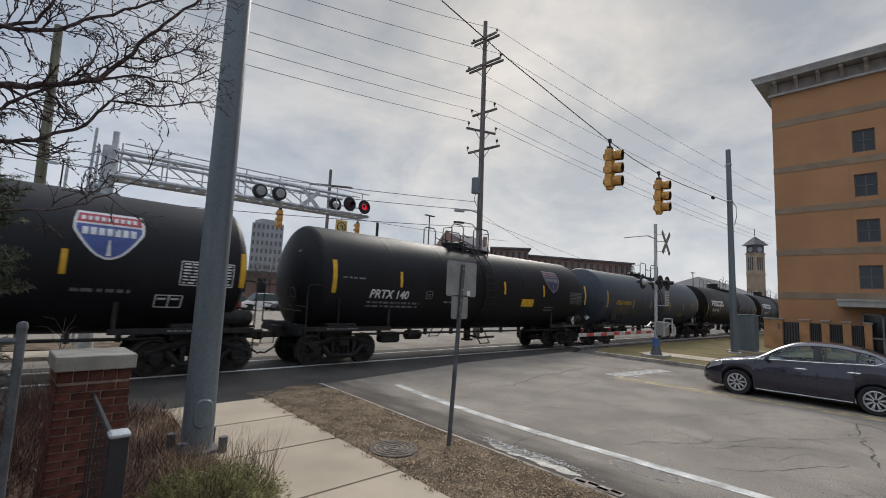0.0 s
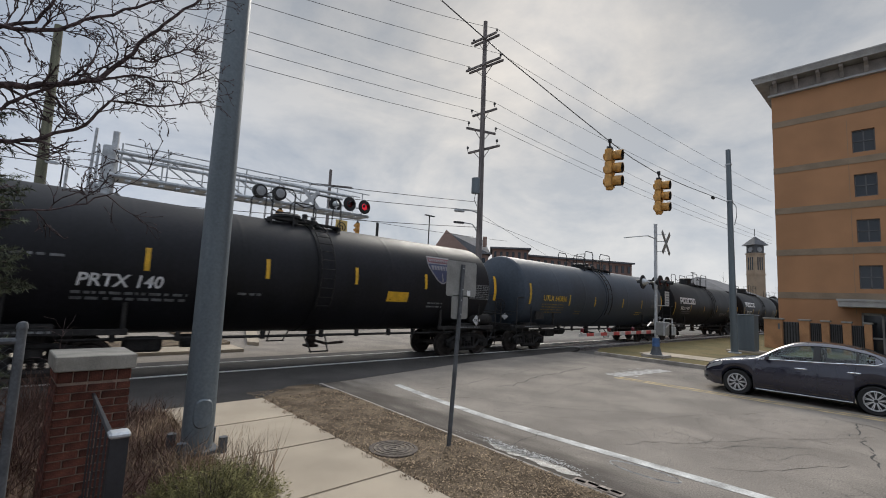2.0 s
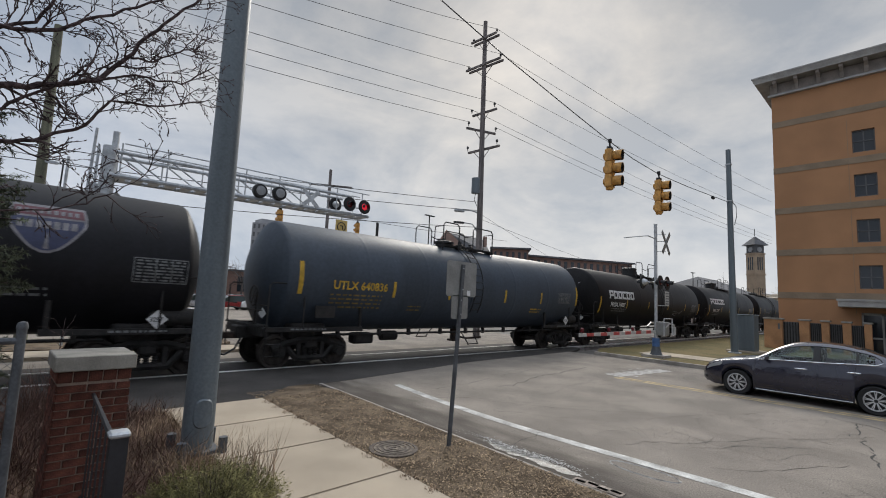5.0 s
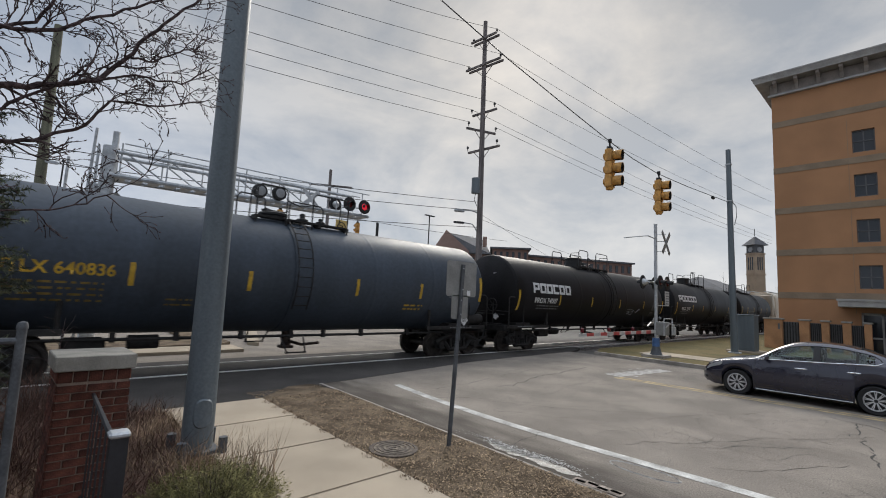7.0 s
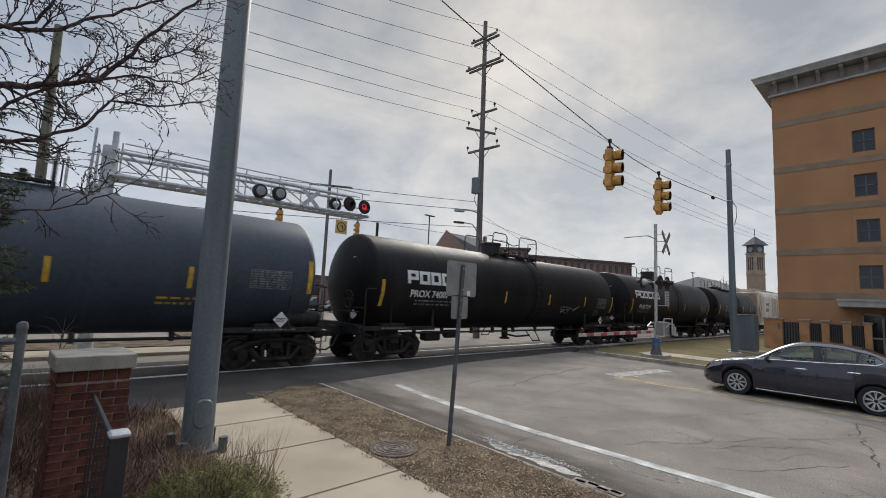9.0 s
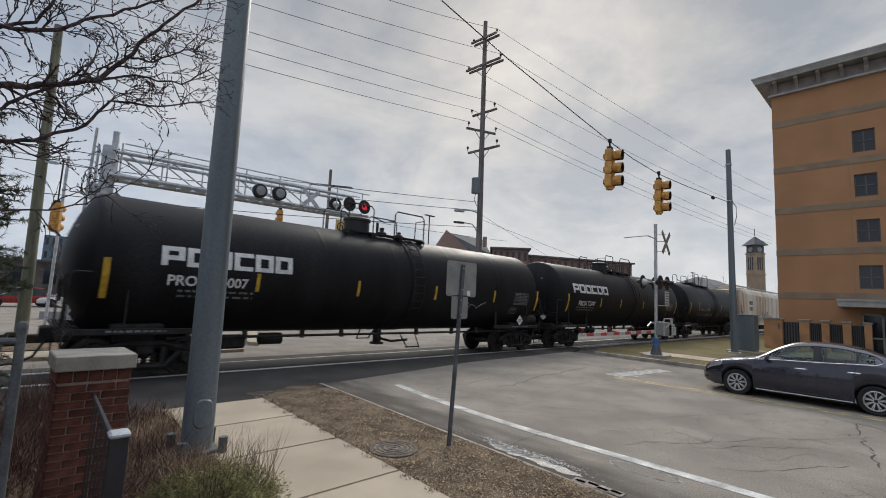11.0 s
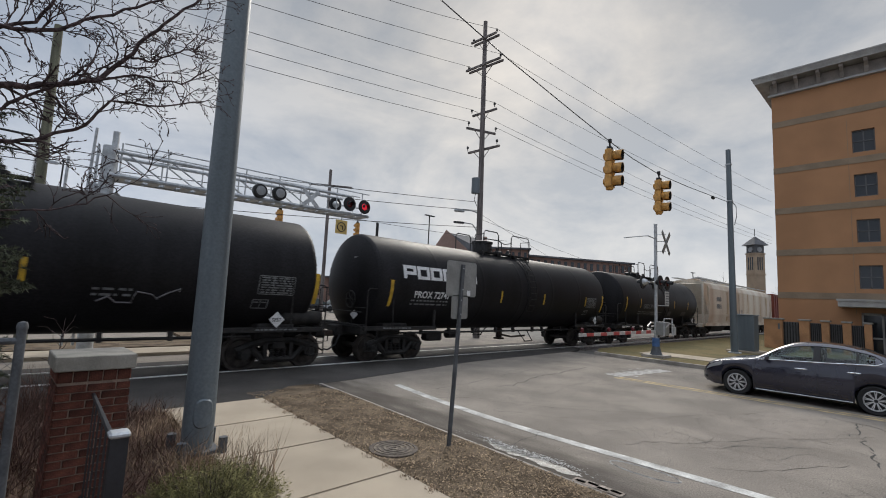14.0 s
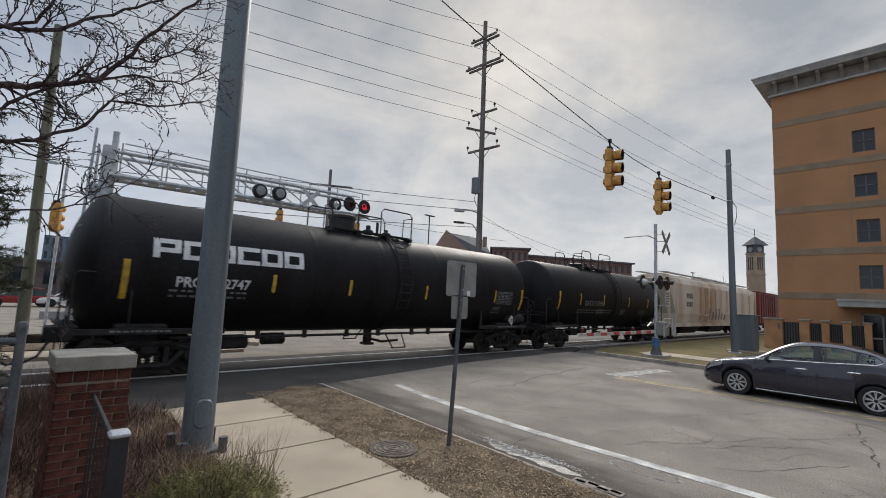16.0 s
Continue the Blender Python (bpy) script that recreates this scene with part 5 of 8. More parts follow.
def build_cantilever():
    y0 = 17.0
    p = thing("crossing_cantilever", 1.62, y0, 0.0, "galvanised truss cantilever with crossing flashers over the road", "crossing signal")
    bar("mast", (0, 0, 0), (0, 0, 6.35), 0.20, M_GALV, p, seg=20)
    bar("mast_extension", (0.10, 0, 6.3), (0.10, 0, 6.85), 0.09, M_GALV, p, seg=12)
    bar("ladder_rail", (-0.55, -0.1, 0.3), (-0.40, -0.1, 6.8), 0.04, M_GALV, p, seg=8)
    bar("ladder_rail", (-0.30, -0.1, 0.3), (-0.30, -0.1, 6.3), 0.035, M_GALV, p, seg=8)
    for k in range(17):
        bar("rung", (-0.54 + 0.008 * k, -0.1, 0.8 + k * 0.33), (-0.30, -0.1, 0.8 + k * 0.33), 0.018, M_GALV, p, seg=6)
    L = 9.30
    zl, zu = lambda x: 5.40 + 0.021 * x, lambda x: 6.22 + 0.006 * x
    for y in (-0.38, 0.38):
        bar("lower_chord", (0, y, zl(0)), (L, y, zl(L)), 0.075, M_GALV, p, seg=8)
        bar("upper_chord", (0.1, y, zu(0) - 0.08), (L - 0.9, y, zu(L) + 0.05), 0.06, M_GALV, p, seg=8)
        bar("handrail", (0.3, y, zu(0) + 0.22), (L, y, zu(L) + 0.30), 0.022, M_GALV, p, seg=6)
        n = 7
        for k in range(n + 1):
            x = 0.25 + (L - 0.6) * k / n
            bar("truss_post", (x, y, zl(x)), (x, y, zu(x) + 0.22 + 0.01 * k), 0.024, M_GALV, p, seg=6)
            if k < n and k % 2 == 0 or k in (1, 3):
                x2 = 0.25 + (L - 0.6) * (k + 1) / n
                if x2 < L - 0.8:
                    bar("truss_brace", (x, y, zu(x)), (x2, y, zl(x2)), 0.026, M_GALV, p, seg=6)
    for k in range(20):
        x = 0.3 + (L - 0.5) * k / 19
        slab_box("grating_tread", (x, 0, zl(x) - 0.02), (0.30, 0.74, 0.03), M_GALV, p)
    bar("end_rod", (L, -0.38, zl(L)), (L, 0.38, zl(L)), 0.05, M_GALV, p)
    # small crossbuck on the truss
    for k, sg in enumerate((-1, 1)):
        slab_box("crossbuck_board", (6.50, -0.47 - 0.014 * k, 5.88), (0.17, 0.01, 0.95), M_ALU, p, m=Matrix.Rotation(radians(sg * 45), 4, "Y"))
    # flashers: two backs and a lit pair
    for x, z in ((4.47, 5.78), (5.20, 5.82)):
        bm = BM()
        m = Matrix.Translation((x, -0.55, z)) @ Matrix.Rotation(radians(90), 4, "X")
        lathe(bm, [(0.0, 0.05), (0.24, 0.04), (0.26, 0.0), (0.27, -0.12), (0.20, -0.25), (0, -0.28)], m, 28)
        part("lamp_body", bm, M_BLACK, p, smooth=True)
        bm = BM()
        lathe(bm, [(0.0, 0.075), (0.12, 0.068), (0.175, 0.055)], m, 28)
        part("lamp_lens", bm, M_CLEARLENS, p, "pale unlit lamp glass", smooth=True)
    for x, lit in ((7.92, False), (8.24, False), (8.98, True)):
        flasher(p, (x, -0.55 if x > 8.0 else 0.1, 5.96), -1 if x > 8.0 else 1, lit, back=x < 8.0)
    bar("lamp_crossarm", (4.3, -0.42, 5.66), (5.4, -0.42, 5.68), 0.03, M_GALV, p)
    bar("lamp_crossarm", (7.9, -0.42, 5.86), (9.2, -0.42, 5.90), 0.03, M_GALV, p)
    # lower flashers on the mast
    for x, lit in ((-0.08, True), (0.53, False)):
        flasher(p, (x, -0.45, 2.95), -1, lit)
    bar("lamp_crossarm", (-0.4, -0.25, 2.95), (1.0, -0.25, 2.95), 0.04, M_GALV, p)
    for k, sg in enumerate((-1, 1)):
        slab_box("crossbuck_board", (0.08, 0.26 + 0.014 * k, 4.62), (0.20, 0.01, 0.9), M_SIGNBACK, p, m=Matrix.Rotation(radians(sg * 45), 4, "Y"))
    slab_box("equipment_box", (-0.15, 0.5, 4.95), (0.4, 0.35, 0.5), M_GALV, p, bevel=0.02)


def traffic_signal(x, y, z, hgt, rz, sections, label, group, drop=0.30):
    """A hanging three-lamp signal; z is its top."""
    p = thing("traffic_signal", x, y, z, label, "traffic light", group, rz=rz)
    s = hgt / sections
    w = s * 0.92
    for k in range(sections):
        zc = -s * (k + 0.5)
        slab_box("housing", (0, 0, zc), (w, s * 0.52, s * 0.985), M_SIGNAL, p, bevel=s * 0.06)
        bm = BM()
        m = Matrix.Translation((0, -s * 0.31, zc)) @ Matrix.Rotation(radians(90), 4, "X")
        lathe(bm, [(0.0, 0.012), (s * 0.33, 0.008), (s * 0.36, 0.0)], m, 20)
        part("lens", bm, M_BLACK, p, "dark unlit lens", smooth=True)
        bm = BM()
        n = 17
        ra, rb = [], []
        for j in range(n):
            t = radians(-62 + 304 * j / (n - 1))
            a = Vector((s * 0.40 * math.cos(t), -s * 0.31, zc + s * 0.40 * math.sin(t)))
            ra.append(bm.verts.new(a))
            ext = s * (0.70 - 0.08 * abs(j - (n - 1) / 2) / ((n - 1) / 2))
            rb.append(bm.verts.new(a + Vector((0, -ext, -s * 0.04))))
        for j in range(n - 1):
            bm.faces.new((ra[j], ra[j + 1], rb[j + 1], rb[j]))
        v = part("visor", bm, M_SIGNAL, p, smooth=True)
        mod = v.modifiers.new("thickness", "SOLIDIFY")
        mod.thickness = 0.008
        bm = BM()
        ra, rb = [], []
        for j in range(n):
            t = radians(-62 + 304 * j / (n - 1))
            a = Vector((s * 0.375 * math.cos(t), -s * 0.31, zc + s * 0.375 * math.sin(t)))
            ra.append(bm.verts.new(a))
            ext = s * (0.69 - 0.08 * abs(j - (n - 1) / 2) / ((n - 1) / 2))
            rb.append(bm.verts.new(a + Vector((0, -ext, -s * 0.04))))
        for j in range(n - 1):
            bm.faces.new((ra[j], ra[j + 1], rb[j + 1], rb[j]))
        part("visor_lining", bm, M_BLACK, p, smooth=True)
        bm = BM()
        lathe(bm, [(0, 0), (s * 0.30, 0), (s * 0.26, s * 0.12), (0, s * 0.14)], Matrix.Translation((0, s * 0.31, zc)) @ Matrix.Rotation(radians(-90), 4, "X"), 16)
        part("back_boss", bm, M_SIGNAL, p, smooth=True)
    slab_box("hanger", (0, 0, 0.05), (s * 0.5, s * 0.35, 0.10), M_BLACK, p, bevel=0.01)
    bar("hanger_rod", (0, 0, 0.08), (0, 0, drop), 0.03, M_BLACK, p, seg=8)
    slab_box("clamp", (0, 0, drop), (0.10, 0.10, 0.12), M_BLACK, p, bevel=0.01)
    bm = BM()
    lathe(bm, [(0, -0.06), (s * 0.25, -0.06), (s * 0.3, 0), (0, 0)], Matrix.Translation((0, 0, -hgt)), 12)
    part("bottom_cap", bm, M_SIGNAL, p)
    return p


def wire(name, pts, r=0.011, label="thin dark overhead cable", group="overhead cables"):
    bm = BM()
    tube(bm, pts, r, 5)
    return tagged(part(name, bm, M_WIRE), label, "cable", group)


def build_span():
    P = [(1.78, 6.40, 9.05), (5.78, 6.6, 8.39), (8.08, 6.6, 8.03), (11.26, 6.6, 7.66), (13.4, 6.6, 7.43), (15.03, 6.6, 7.30), (17.3, 6.6, 7.27), (20.65, 6.6, 7.45), (26.58, 6.57, 7.87)]
    wire("span_wire", P, 0.014, "taut span wire carrying traffic signals")
    traffic_signal(13.33, 6.6, 7.16, 1.25, 8, 3, "yellow three-lamp traffic signal hanging from a span wire", "signals on the span wire")
    traffic_signal(17.30, 6.6, 7.02, 1.25, 4, 3, "yellow three-lamp traffic signal hanging from a span wire", "signals on the span wire")
    d = thing("wire_damper", 23.9, 6.6, 7.62, "small black box clamped on the span wire", "damper")
    slab_box("housing", (0, 0, 0), (0.22, 0.12, 0.16), M_BLACK, d, bevel=0.03)
    p = thing("steel_pole", 26.85, 6.57, 0.10, "slim weathered grey steel pole holding the span wire", "pole")
    bar("shaft", (0, 0, 0), (-0.34, 0.0, 10.6), 0.17, M_POLE, p, r1=0.115, seg=20)
    slab_box("base_plate", (0, 0, 0.03), (0.5, 0.5, 0.06), M_GALV, p)
    for z in (7.85, 9.8):
        bm = BM()
        lathe(bm, [(0.13, -0.03), (0.155, -0.03), (0.155, 0.03), (0.13, 0.03)], Matrix.Translation((-0.031 * z, 0, z)), 16)
        part("clamp_band", bm, M_GALV, p)
    pipe("cable_loop", [(-0.15, -0.1, 7.8), (0.10, -0.2, 7.6), (0.17, -0.2, 7.1), (-0.05, -0.15, 6.6)], 0.02, M_WIRE, p)
    b = thing("signal_cabinet", 28.6, 6.45, 0.10, "grey-blue metal traffic control cabinet on a slab", "cabinet")
    slab_box("housing", (0, 0, 1.0), (1.05, 0.95, 1.86), M_POLE, b, bevel=0.03)
    slab_box("roof", (0, 0, 1.95), (1.12, 1.02, 0.06), M_POLE, b, bevel=0.02)
    slab_box("door", (-0.53, 0, 1.0), (0.02, 0.82, 1.6), M_POLE, b, bevel=0.005)
    slab_box("door_handle", (-0.55, 0.30, 1.0), (0.03, 0.04, 0.16), M_BLACK, b)
    slab_box("slab", (0, 0, 0.04), (1.7, 1.5, 0.08), M_CONCRETE, b)


build_gate_mast()
build_cantilever()
build_span()


# ---------------------------------------------------------------- utility poles and cables
def build_utility_pole():
    x, y, top = 19.33, 17.5, 19.2
    p = thing("utility_pole", x, y, 0, "tall weathered wooden utility pole with crossarms", "utility pole")
    bar("shaft", (0, 0, 0), (-0.25, 0, top), 0.20, M_WOOD, p, r1=0.12, seg=16)
    f = Vector((0.07, -0.998, 0))   # arms reach along this line
    lean = lambda z: -0.25 * z / top
    ends = {}
    for k, (z, half, double) in enumerate(((18.05, 0.95, True), (16.35, 1.30, True), (13.45, 0.92, False), (12.3, 0.98, False), (11.15, 1.18, False))):
        d = f if k != 3 else Vector((0.93, -0.355, 0))
        for o in ((-0.16, 0.16) if double else (0.16,)):
            q = Vector((-d.y, d.x, 0)) * o + Vector((lean(z), 0, z))
            a, b = q - d * half, q + d * half
            bm = BM()
            m = Matrix.Rotation(math.atan2(d.y, d.x), 4, "Z")
            box(bm, q, (2 * half, 0.10, 0.13), m, bevel=0.01)
            part("crossarm", bm, M_WOOD, p)
        for sg in (-1, 1):
            e = Vector((lean(z), 0, z)) + d * half * 0.93 * sg
            bm = BM()
            lathe(bm, [(0.02, 0.0), (0.025, 0.14), (0.07, 0.15), (0.05, 0.19), (0.075, 0.21), (0.05, 0.26), (0.03, 0.30), (0, 0.30)], Matrix.Translation(e + Vector((0, 0, 0.06))), 10)
            part("insulator", bm, M_BLACK, p, smooth=True)
            ends[(k, sg)] = Vector((x, y, 0)) + e + Vector((0, 0, 0.34))
            bar("brace", (lean(z), 0, z - 0.75), Vector((lean(z), 0, z - 0.05)) + d * half * 0.55 * sg, 0.02, M_WOOD, p, seg=6)
    bar("transformer", (-0.55, 0, 8.35), (-0.55, 0, 9.25), 0.24, M_POLE, p, seg=16)
    pipe("drop_loop", [(-0.6, -0.1, 8.4), (-0.85, -0.2, 7.9), (-0.5, -0.1, 7.6)], 0.02, M_WIRE, p)
    slab_box("transformer_bracket", (-0.30, 0, 8.9), (0.3, 0.06, 0.08), M_GALV, p)
    pipe("lamp_arm", [(0, 0, 7.22), (-0.5, 0.28, 7.36), (-0.95, 0.5, 7.36)], 0.04, M_GALV, p)
    bm = BM()
    box(bm, (-1.18, 0.62, 7.30), (0.62, 0.26, 0.18), Matrix.Rotation(radians(152), 4, "Z"), bevel=0.05)
    part("lamp_head", bm, M_GALV, p)
    pipe("lower_lamp_arm", [(0, 0, 5.3), (-0.12, 0.08, 6.1), (-0.45, 0.22, 6.55), (-1.2, 0.6, 6.62)], 0.035, M_GALV, p)
    slab_box("lower_lamp_head", (-1.2, 0.6, 6.58), (0.6, 0.2, 0.10), M_BLACK, p, m=Matrix.Rotation(radians(155), 4, "Z"))
    # cables: those to the far right, those leaving up to the left
    for (k, sg), e in (((0, 1), (57.17, 10.20, 15.23)), ((1, 1), (56.98, 10.20, 13.97)), ((1, -1), (56.73, 10.20, 12.29)), ((2, 1), (56.41, 10.20, 10.14)), ((2, -1), (56.36, 10.20, 9.78)), ((3, 1), (56.31, 10.20, 9.42))):
        wire("power_cable", sag(ends[(k, sg)], e, 0.5))
    for (k, sg), e in (((0, 1), (11.5, 15.5, 15.68)), ((1, 1), (8.6, 15.7, 14.0)), ((1, -1), (5.10, 15.8, 12.55)), ((2, 1), (5.0, 16.0, 11.55)), ((2, -1), (5.0, 16.0, 10.9)), ((3, -1), (5.05, 16.0, 10.32))):
        a, b = ends[(k, sg)], Vector(e)
        wire("power_cable", sag(a, a + (b - a) * 2.2, 0.25))
    for z, e in ((7.9, (-30, 26, 7.2)), (7.4, (-30, 26, 6.6)), (6.4, (-30, 30, 5.9))):
        wire("phone_cable", sag((x - 0.1, y, z), e, 0.9), 0.016)
    for z, e in ((7.2, (60, 30, 5.4)), (6.9, (60, 16, 3.5))):
        wire("phone_cable", sag((x, y, z), e, 0.5), 0.01)


def build_far_poles():
    p = thing("utility_pole", 0.16, 20.0, 0, "greenish treated wooden utility pole", "utility pole")
    bar("shaft", (0.08, 0, 0), (-0.12, 0, 10.9), 0.18, M_WOODGREEN, p, r1=0.125, seg=14)
    slab_box("bracket", (0.2, -0.1, 6.1), (0.35, 0.08, 0.10), M_GALV, p)
    p = thing("utility_pole", 12.95, 24.0, 0, "dark slim utility pole with one crossarm", "utility pole")
    bar("shaft", (0, 0, 0), (-0.03, 0, 9.55), 0.11, M_WOOD, p, r1=0.085, seg=12)
    slab_box("crossarm", (0, -0.12, 8.55), (2.5, 0.09, 0.11), M_WOOD, p, m=Matrix.Rotation(radians(-30), 4, "Z"))
    p = thing("steel_pole", 16.55, 24.0, 0, "short dark steel pole", "pole")
    bar("shaft", (0, 0, 0), (0, 0, 6.85), 0.09, M_BLACK, p, seg=12)
    p = thing("steel_pole", 1.0, 25.5, 0, "thin grey steel pole", "pole")
    bar("shaft", (0, 0, 0), (0, 0, 7.6), 0.06, M_GALV, p, seg=12)
    p = thing("parking_lot_lamp", 39.5, 45.1, 0, "slim two-headed parking lot lamp", "street lamp")
    bar("shaft", (0, 0, 0), (0, 0, 13.2), 0.08, M_BLACK, p, seg=8)
    for s in (-1, 1):
        slab_box("lamp_head", (s * 0.45, 0, 13.25), (0.7, 0.3, 0.12), M_BLACK, p)
    p = thing("parking_lot_lamp", 92.0, 29.0, 0, "slim distant parking lot lamp", "street lamp")
    bar("shaft", (0, 0, 0), (0, 0, 9.2), 0.08, M_BLACK, p, seg=8)
    slab_box("lamp_head", (0, 0, 9.2), (0.9, 0.5, 0.12), M_BLACK, p)
    g = "signals beyond the tracks"
    wire("span_wire", sag((-4.0, 24, 7.2), (30, 24, 7.3), 0.4), 0.014, "span wire of the far traffic signals")
    traffic_signal(10.05, 24.0, 6.60, 0.98, 180, 3, "yellow traffic signal seen from behind on a far span wire", g, 0.34)
    traffic_signal(15.05, 24.0, 6.62, 0.85, 180, 3, "yellow traffic signal seen from behind on a far span wire", g)
    traffic_signal(0.80, 24.0, 5.30, 1.15, 150, 3, "yellow traffic signal seen from behind on a far span wire", g, 1.75)
    s = thing("turn_sign", 13.85, 23.9, 6.60, "yellow-white square turn sign hanging from a wire", "sign")
    slab_box("plate", (0, 0, -0.42), (0.80, 0.02, 0.84), mat("sign_cream", (0.60, 0.43, 0.15), 0.5, vary=0.05, bump=0.0), s, bevel=0.006)
    bm = BM()
    tube(bm, [(0.27 * math.cos(k * math.pi / 10), -0.016, -0.42 + 0.27 * math.sin(k * math.pi / 10)) for k in range(21)], 0.03, 6)
    part("ring", bm, M_BLACK, s)
    pipe("turn_arrow", [(0.08, -0.02, -0.58), (0.08, -0.02, -0.36), (-0.10, -0.02, -0.34)], 0.035, M_BLACK, s)
    bar("hanger_rod", (0, 0, 0), (0, 0, 0.35), 0.03, M_BLACK, s, seg=6)


build_utility_pole()
build_far_poles()


# ---------------------------------------------------------------- the tan brick building
def build_tan_building():
    X, Y1, Y0, TOP = 36.0, 6.28, -26.0, 16.95
    b = thing("apartment_block", X, 0, 0, "five-storey tan brick building with a deep grey bracketed cornice", "building")
    DEPTH = 8.0
    wins = [(z, y) for z in (12.15, 9.41, 6.64, 3.89) for y in (1.83, -1.9, -5.6, -9.3)]
    ww, wh = 1.02, 1.38
    # wall facing the street: cells round the window openings
    bm = BM()
    ycuts = sorted({Y0, Y1} | {y - ww / 2 for _, y in wins} | {y + ww / 2 for _, y in wins} | {2.35, -0.9})
    zcuts = sorted({0.0, TOP, 2.5} | {z for z, _ in wins} | {z + wh for z, _ in wins})
    for ya, yb in zip(ycuts, ycuts[1:]):
        for za, zb in zip(zcuts, zcuts[1:]):
            ym, zm = (ya + yb) / 2, (za + zb) / 2
            hole = any(abs(ym - y) < ww / 2 and z < zm < z + wh for z, y in wins) or (-0.9 < ym < 2.35 and zm < 2.5)
            if hole:
                for (p, q) in (((ya, za), (yb, za)), ((yb, za), (yb, zb)), ((yb, zb), (ya, zb)), ((ya, zb), (ya, za))):
                    vs = [bm.verts.new((0, *p)), bm.verts.new((0, *q)), bm.verts.new((0.3, *q)), bm.verts.new((0.3, *p))]
                    bm.faces.new(vs)
            else:
                bm.faces.new([bm.verts.new((0, y, z)) for y, z in ((ya, za), (ya, zb), (yb, zb), (yb, za))])
    for vs in (((0, Y1, 0), (0, Y1, TOP), (DEPTH, Y1, TOP), (DEPTH, Y1, 0)), ((0, Y0, TOP), (0, Y0, 0), (DEPTH, Y0, 0), (DEPTH, Y0, TOP)),
               ((DEPTH, Y0, 0), (DEPTH, Y1, 0), (DEPTH, Y1, TOP), (DEPTH, Y0, TOP)), ((0, Y0, TOP), (DEPTH, Y0, TOP), (DEPTH, Y1, TOP), (0, Y1, TOP))):
        bm.faces.new([bm.verts.new(v) for v in vs])
    bmesh.ops.remove_doubles(bm, verts=bm.verts, dist=0.001)
    part("wall", bm, M_TAN, b)
    for z in (14.85, 12.1 - 0.42, 9.35 - 0.42, 6.6 - 0.42, 3.85 - 0.42):
        slab_box("limestone_band", (-0.012, (Y0 + Y1) / 2, z), (0.03, Y1 - Y0 + 0.02, 0.40), M_BAND, b)
        slab_box("limestone_band", (DEPTH / 2, Y1 + 0.005, z), (DEPTH, 0.02, 0.40), M_BAND, b)
    slab_box("control_joint", (-0.002, 2.55, 8.4), (0.008, 0.022, 12.0), M_BAND, b)
    for z, y in wins:
        w = new("window")
        w.parent = b
        w.location = (0.14, y, z + wh / 2)
        slab_box("pane", (0.03, 0, 0), (0.01, ww, wh), M_WINDOW, w)
        for yy, zz, sy, sz in ((0, wh / 2 - 0.03, ww, 0.06), (0, -wh / 2 + 0.03, ww, 0.06), (ww / 2 - 0.03, 0, 0.06, wh), (-ww / 2 + 0.03, 0, 0.06, wh), (0, 0, 0.06, wh), (0, 0, ww, 0.05)):
            slab_box("frame_bar", (0, yy, zz), (0.05, sy, sz), M_WINFRAME, w)
        slab_box("sill", (-0.16, 0, -wh / 2 - 0.04), (0.14, ww + 0.12, 0.08), M_BAND, b)
    # cornice with brackets
    yc, ln = (Y0 + Y1) / 2, Y1 - Y0
    # front frieze and brackets carry the overhang's shade in their colour
    slab_box("frieze", (-0.04, yc, TOP + 0.34), (0.10, ln + 0.10, 0.83), M_CORNICE_SHADE, b)
    slab_box("frieze", (DEPTH / 2, Y1 + 0.03, TOP + 0.30), (DEPTH, 0.08, 0.75), M_CORNICE, b)
    slab_box("cornice_bed", (-0.12, yc, TOP - 0.05), (0.24, ln + 0.3, 0.14), M_CORNICE, b)
    bm = BM()
    for z0, z1, o0, o1 in ((0.80, 0.90, 0.78, 0.80), (0.90, 1.14, 0.80, 0.90), (1.14, 1.22, 0.93, 0.93)):
        lo = [bm.verts.new(v) for v in ((-o0, Y0 - o0, TOP + z0), (DEPTH + o0, Y0 - o0, TOP + z0), (DEPTH + o0, Y1 + o0, TOP + z0), (-o0, Y1 + o0, TOP + z0))]
        hi = [bm.verts.new(v) for v in ((-o1, Y0 - o1, TOP + z1), (DEPTH + o1, Y0 - o1, TOP + z1), (DEPTH + o1, Y1 + o1, TOP + z1), (-o1, Y1 + o1, TOP + z1))]
        bm.faces.new(lo[::-1]); bm.faces.new(hi)
        for i in range(4):
            bm.faces.new((lo[i], lo[(i + 1) % 4], hi[(i + 1) % 4], hi[i]))
    part("cornice", bm, M_CORNICE, b, "grey projecting cornice")
    k = 0
    y = Y1 - 0.3
    while y > Y0:
        bm = BM()
        prof = [(-0.05, TOP + 0.02), (-0.22, TOP + 0.05), (-0.36, TOP + 0.40), (-0.66, TOP + 0.62), (-0.70, TOP + 0.79), (-0.05, TOP + 0.79)]
        lo = [bm.verts.new((px, y - 0.10, pz)) for px, pz in prof]
        hi = [bm.verts.new((px, y + 0.10, pz)) for px, pz in prof]
        bm.faces.new(lo); bm.faces.new(hi[::-1])
        for i in range(len(prof)):
            j = (i + 1) % len(prof)
            bm.faces.new((lo[i], hi[i], hi[j], lo[j]))
        part("bracket", bm, M_CORNICE_SHADE, b)
        y -= 1.12
    # entrance: canopy, door and sidelights
    slab_box("canopy", (-0.9, 0.2, 2.98), (1.8, 6.0, 0.42), M_CORNICE, b, "pale grey flat entrance canopy", bevel=0.03)
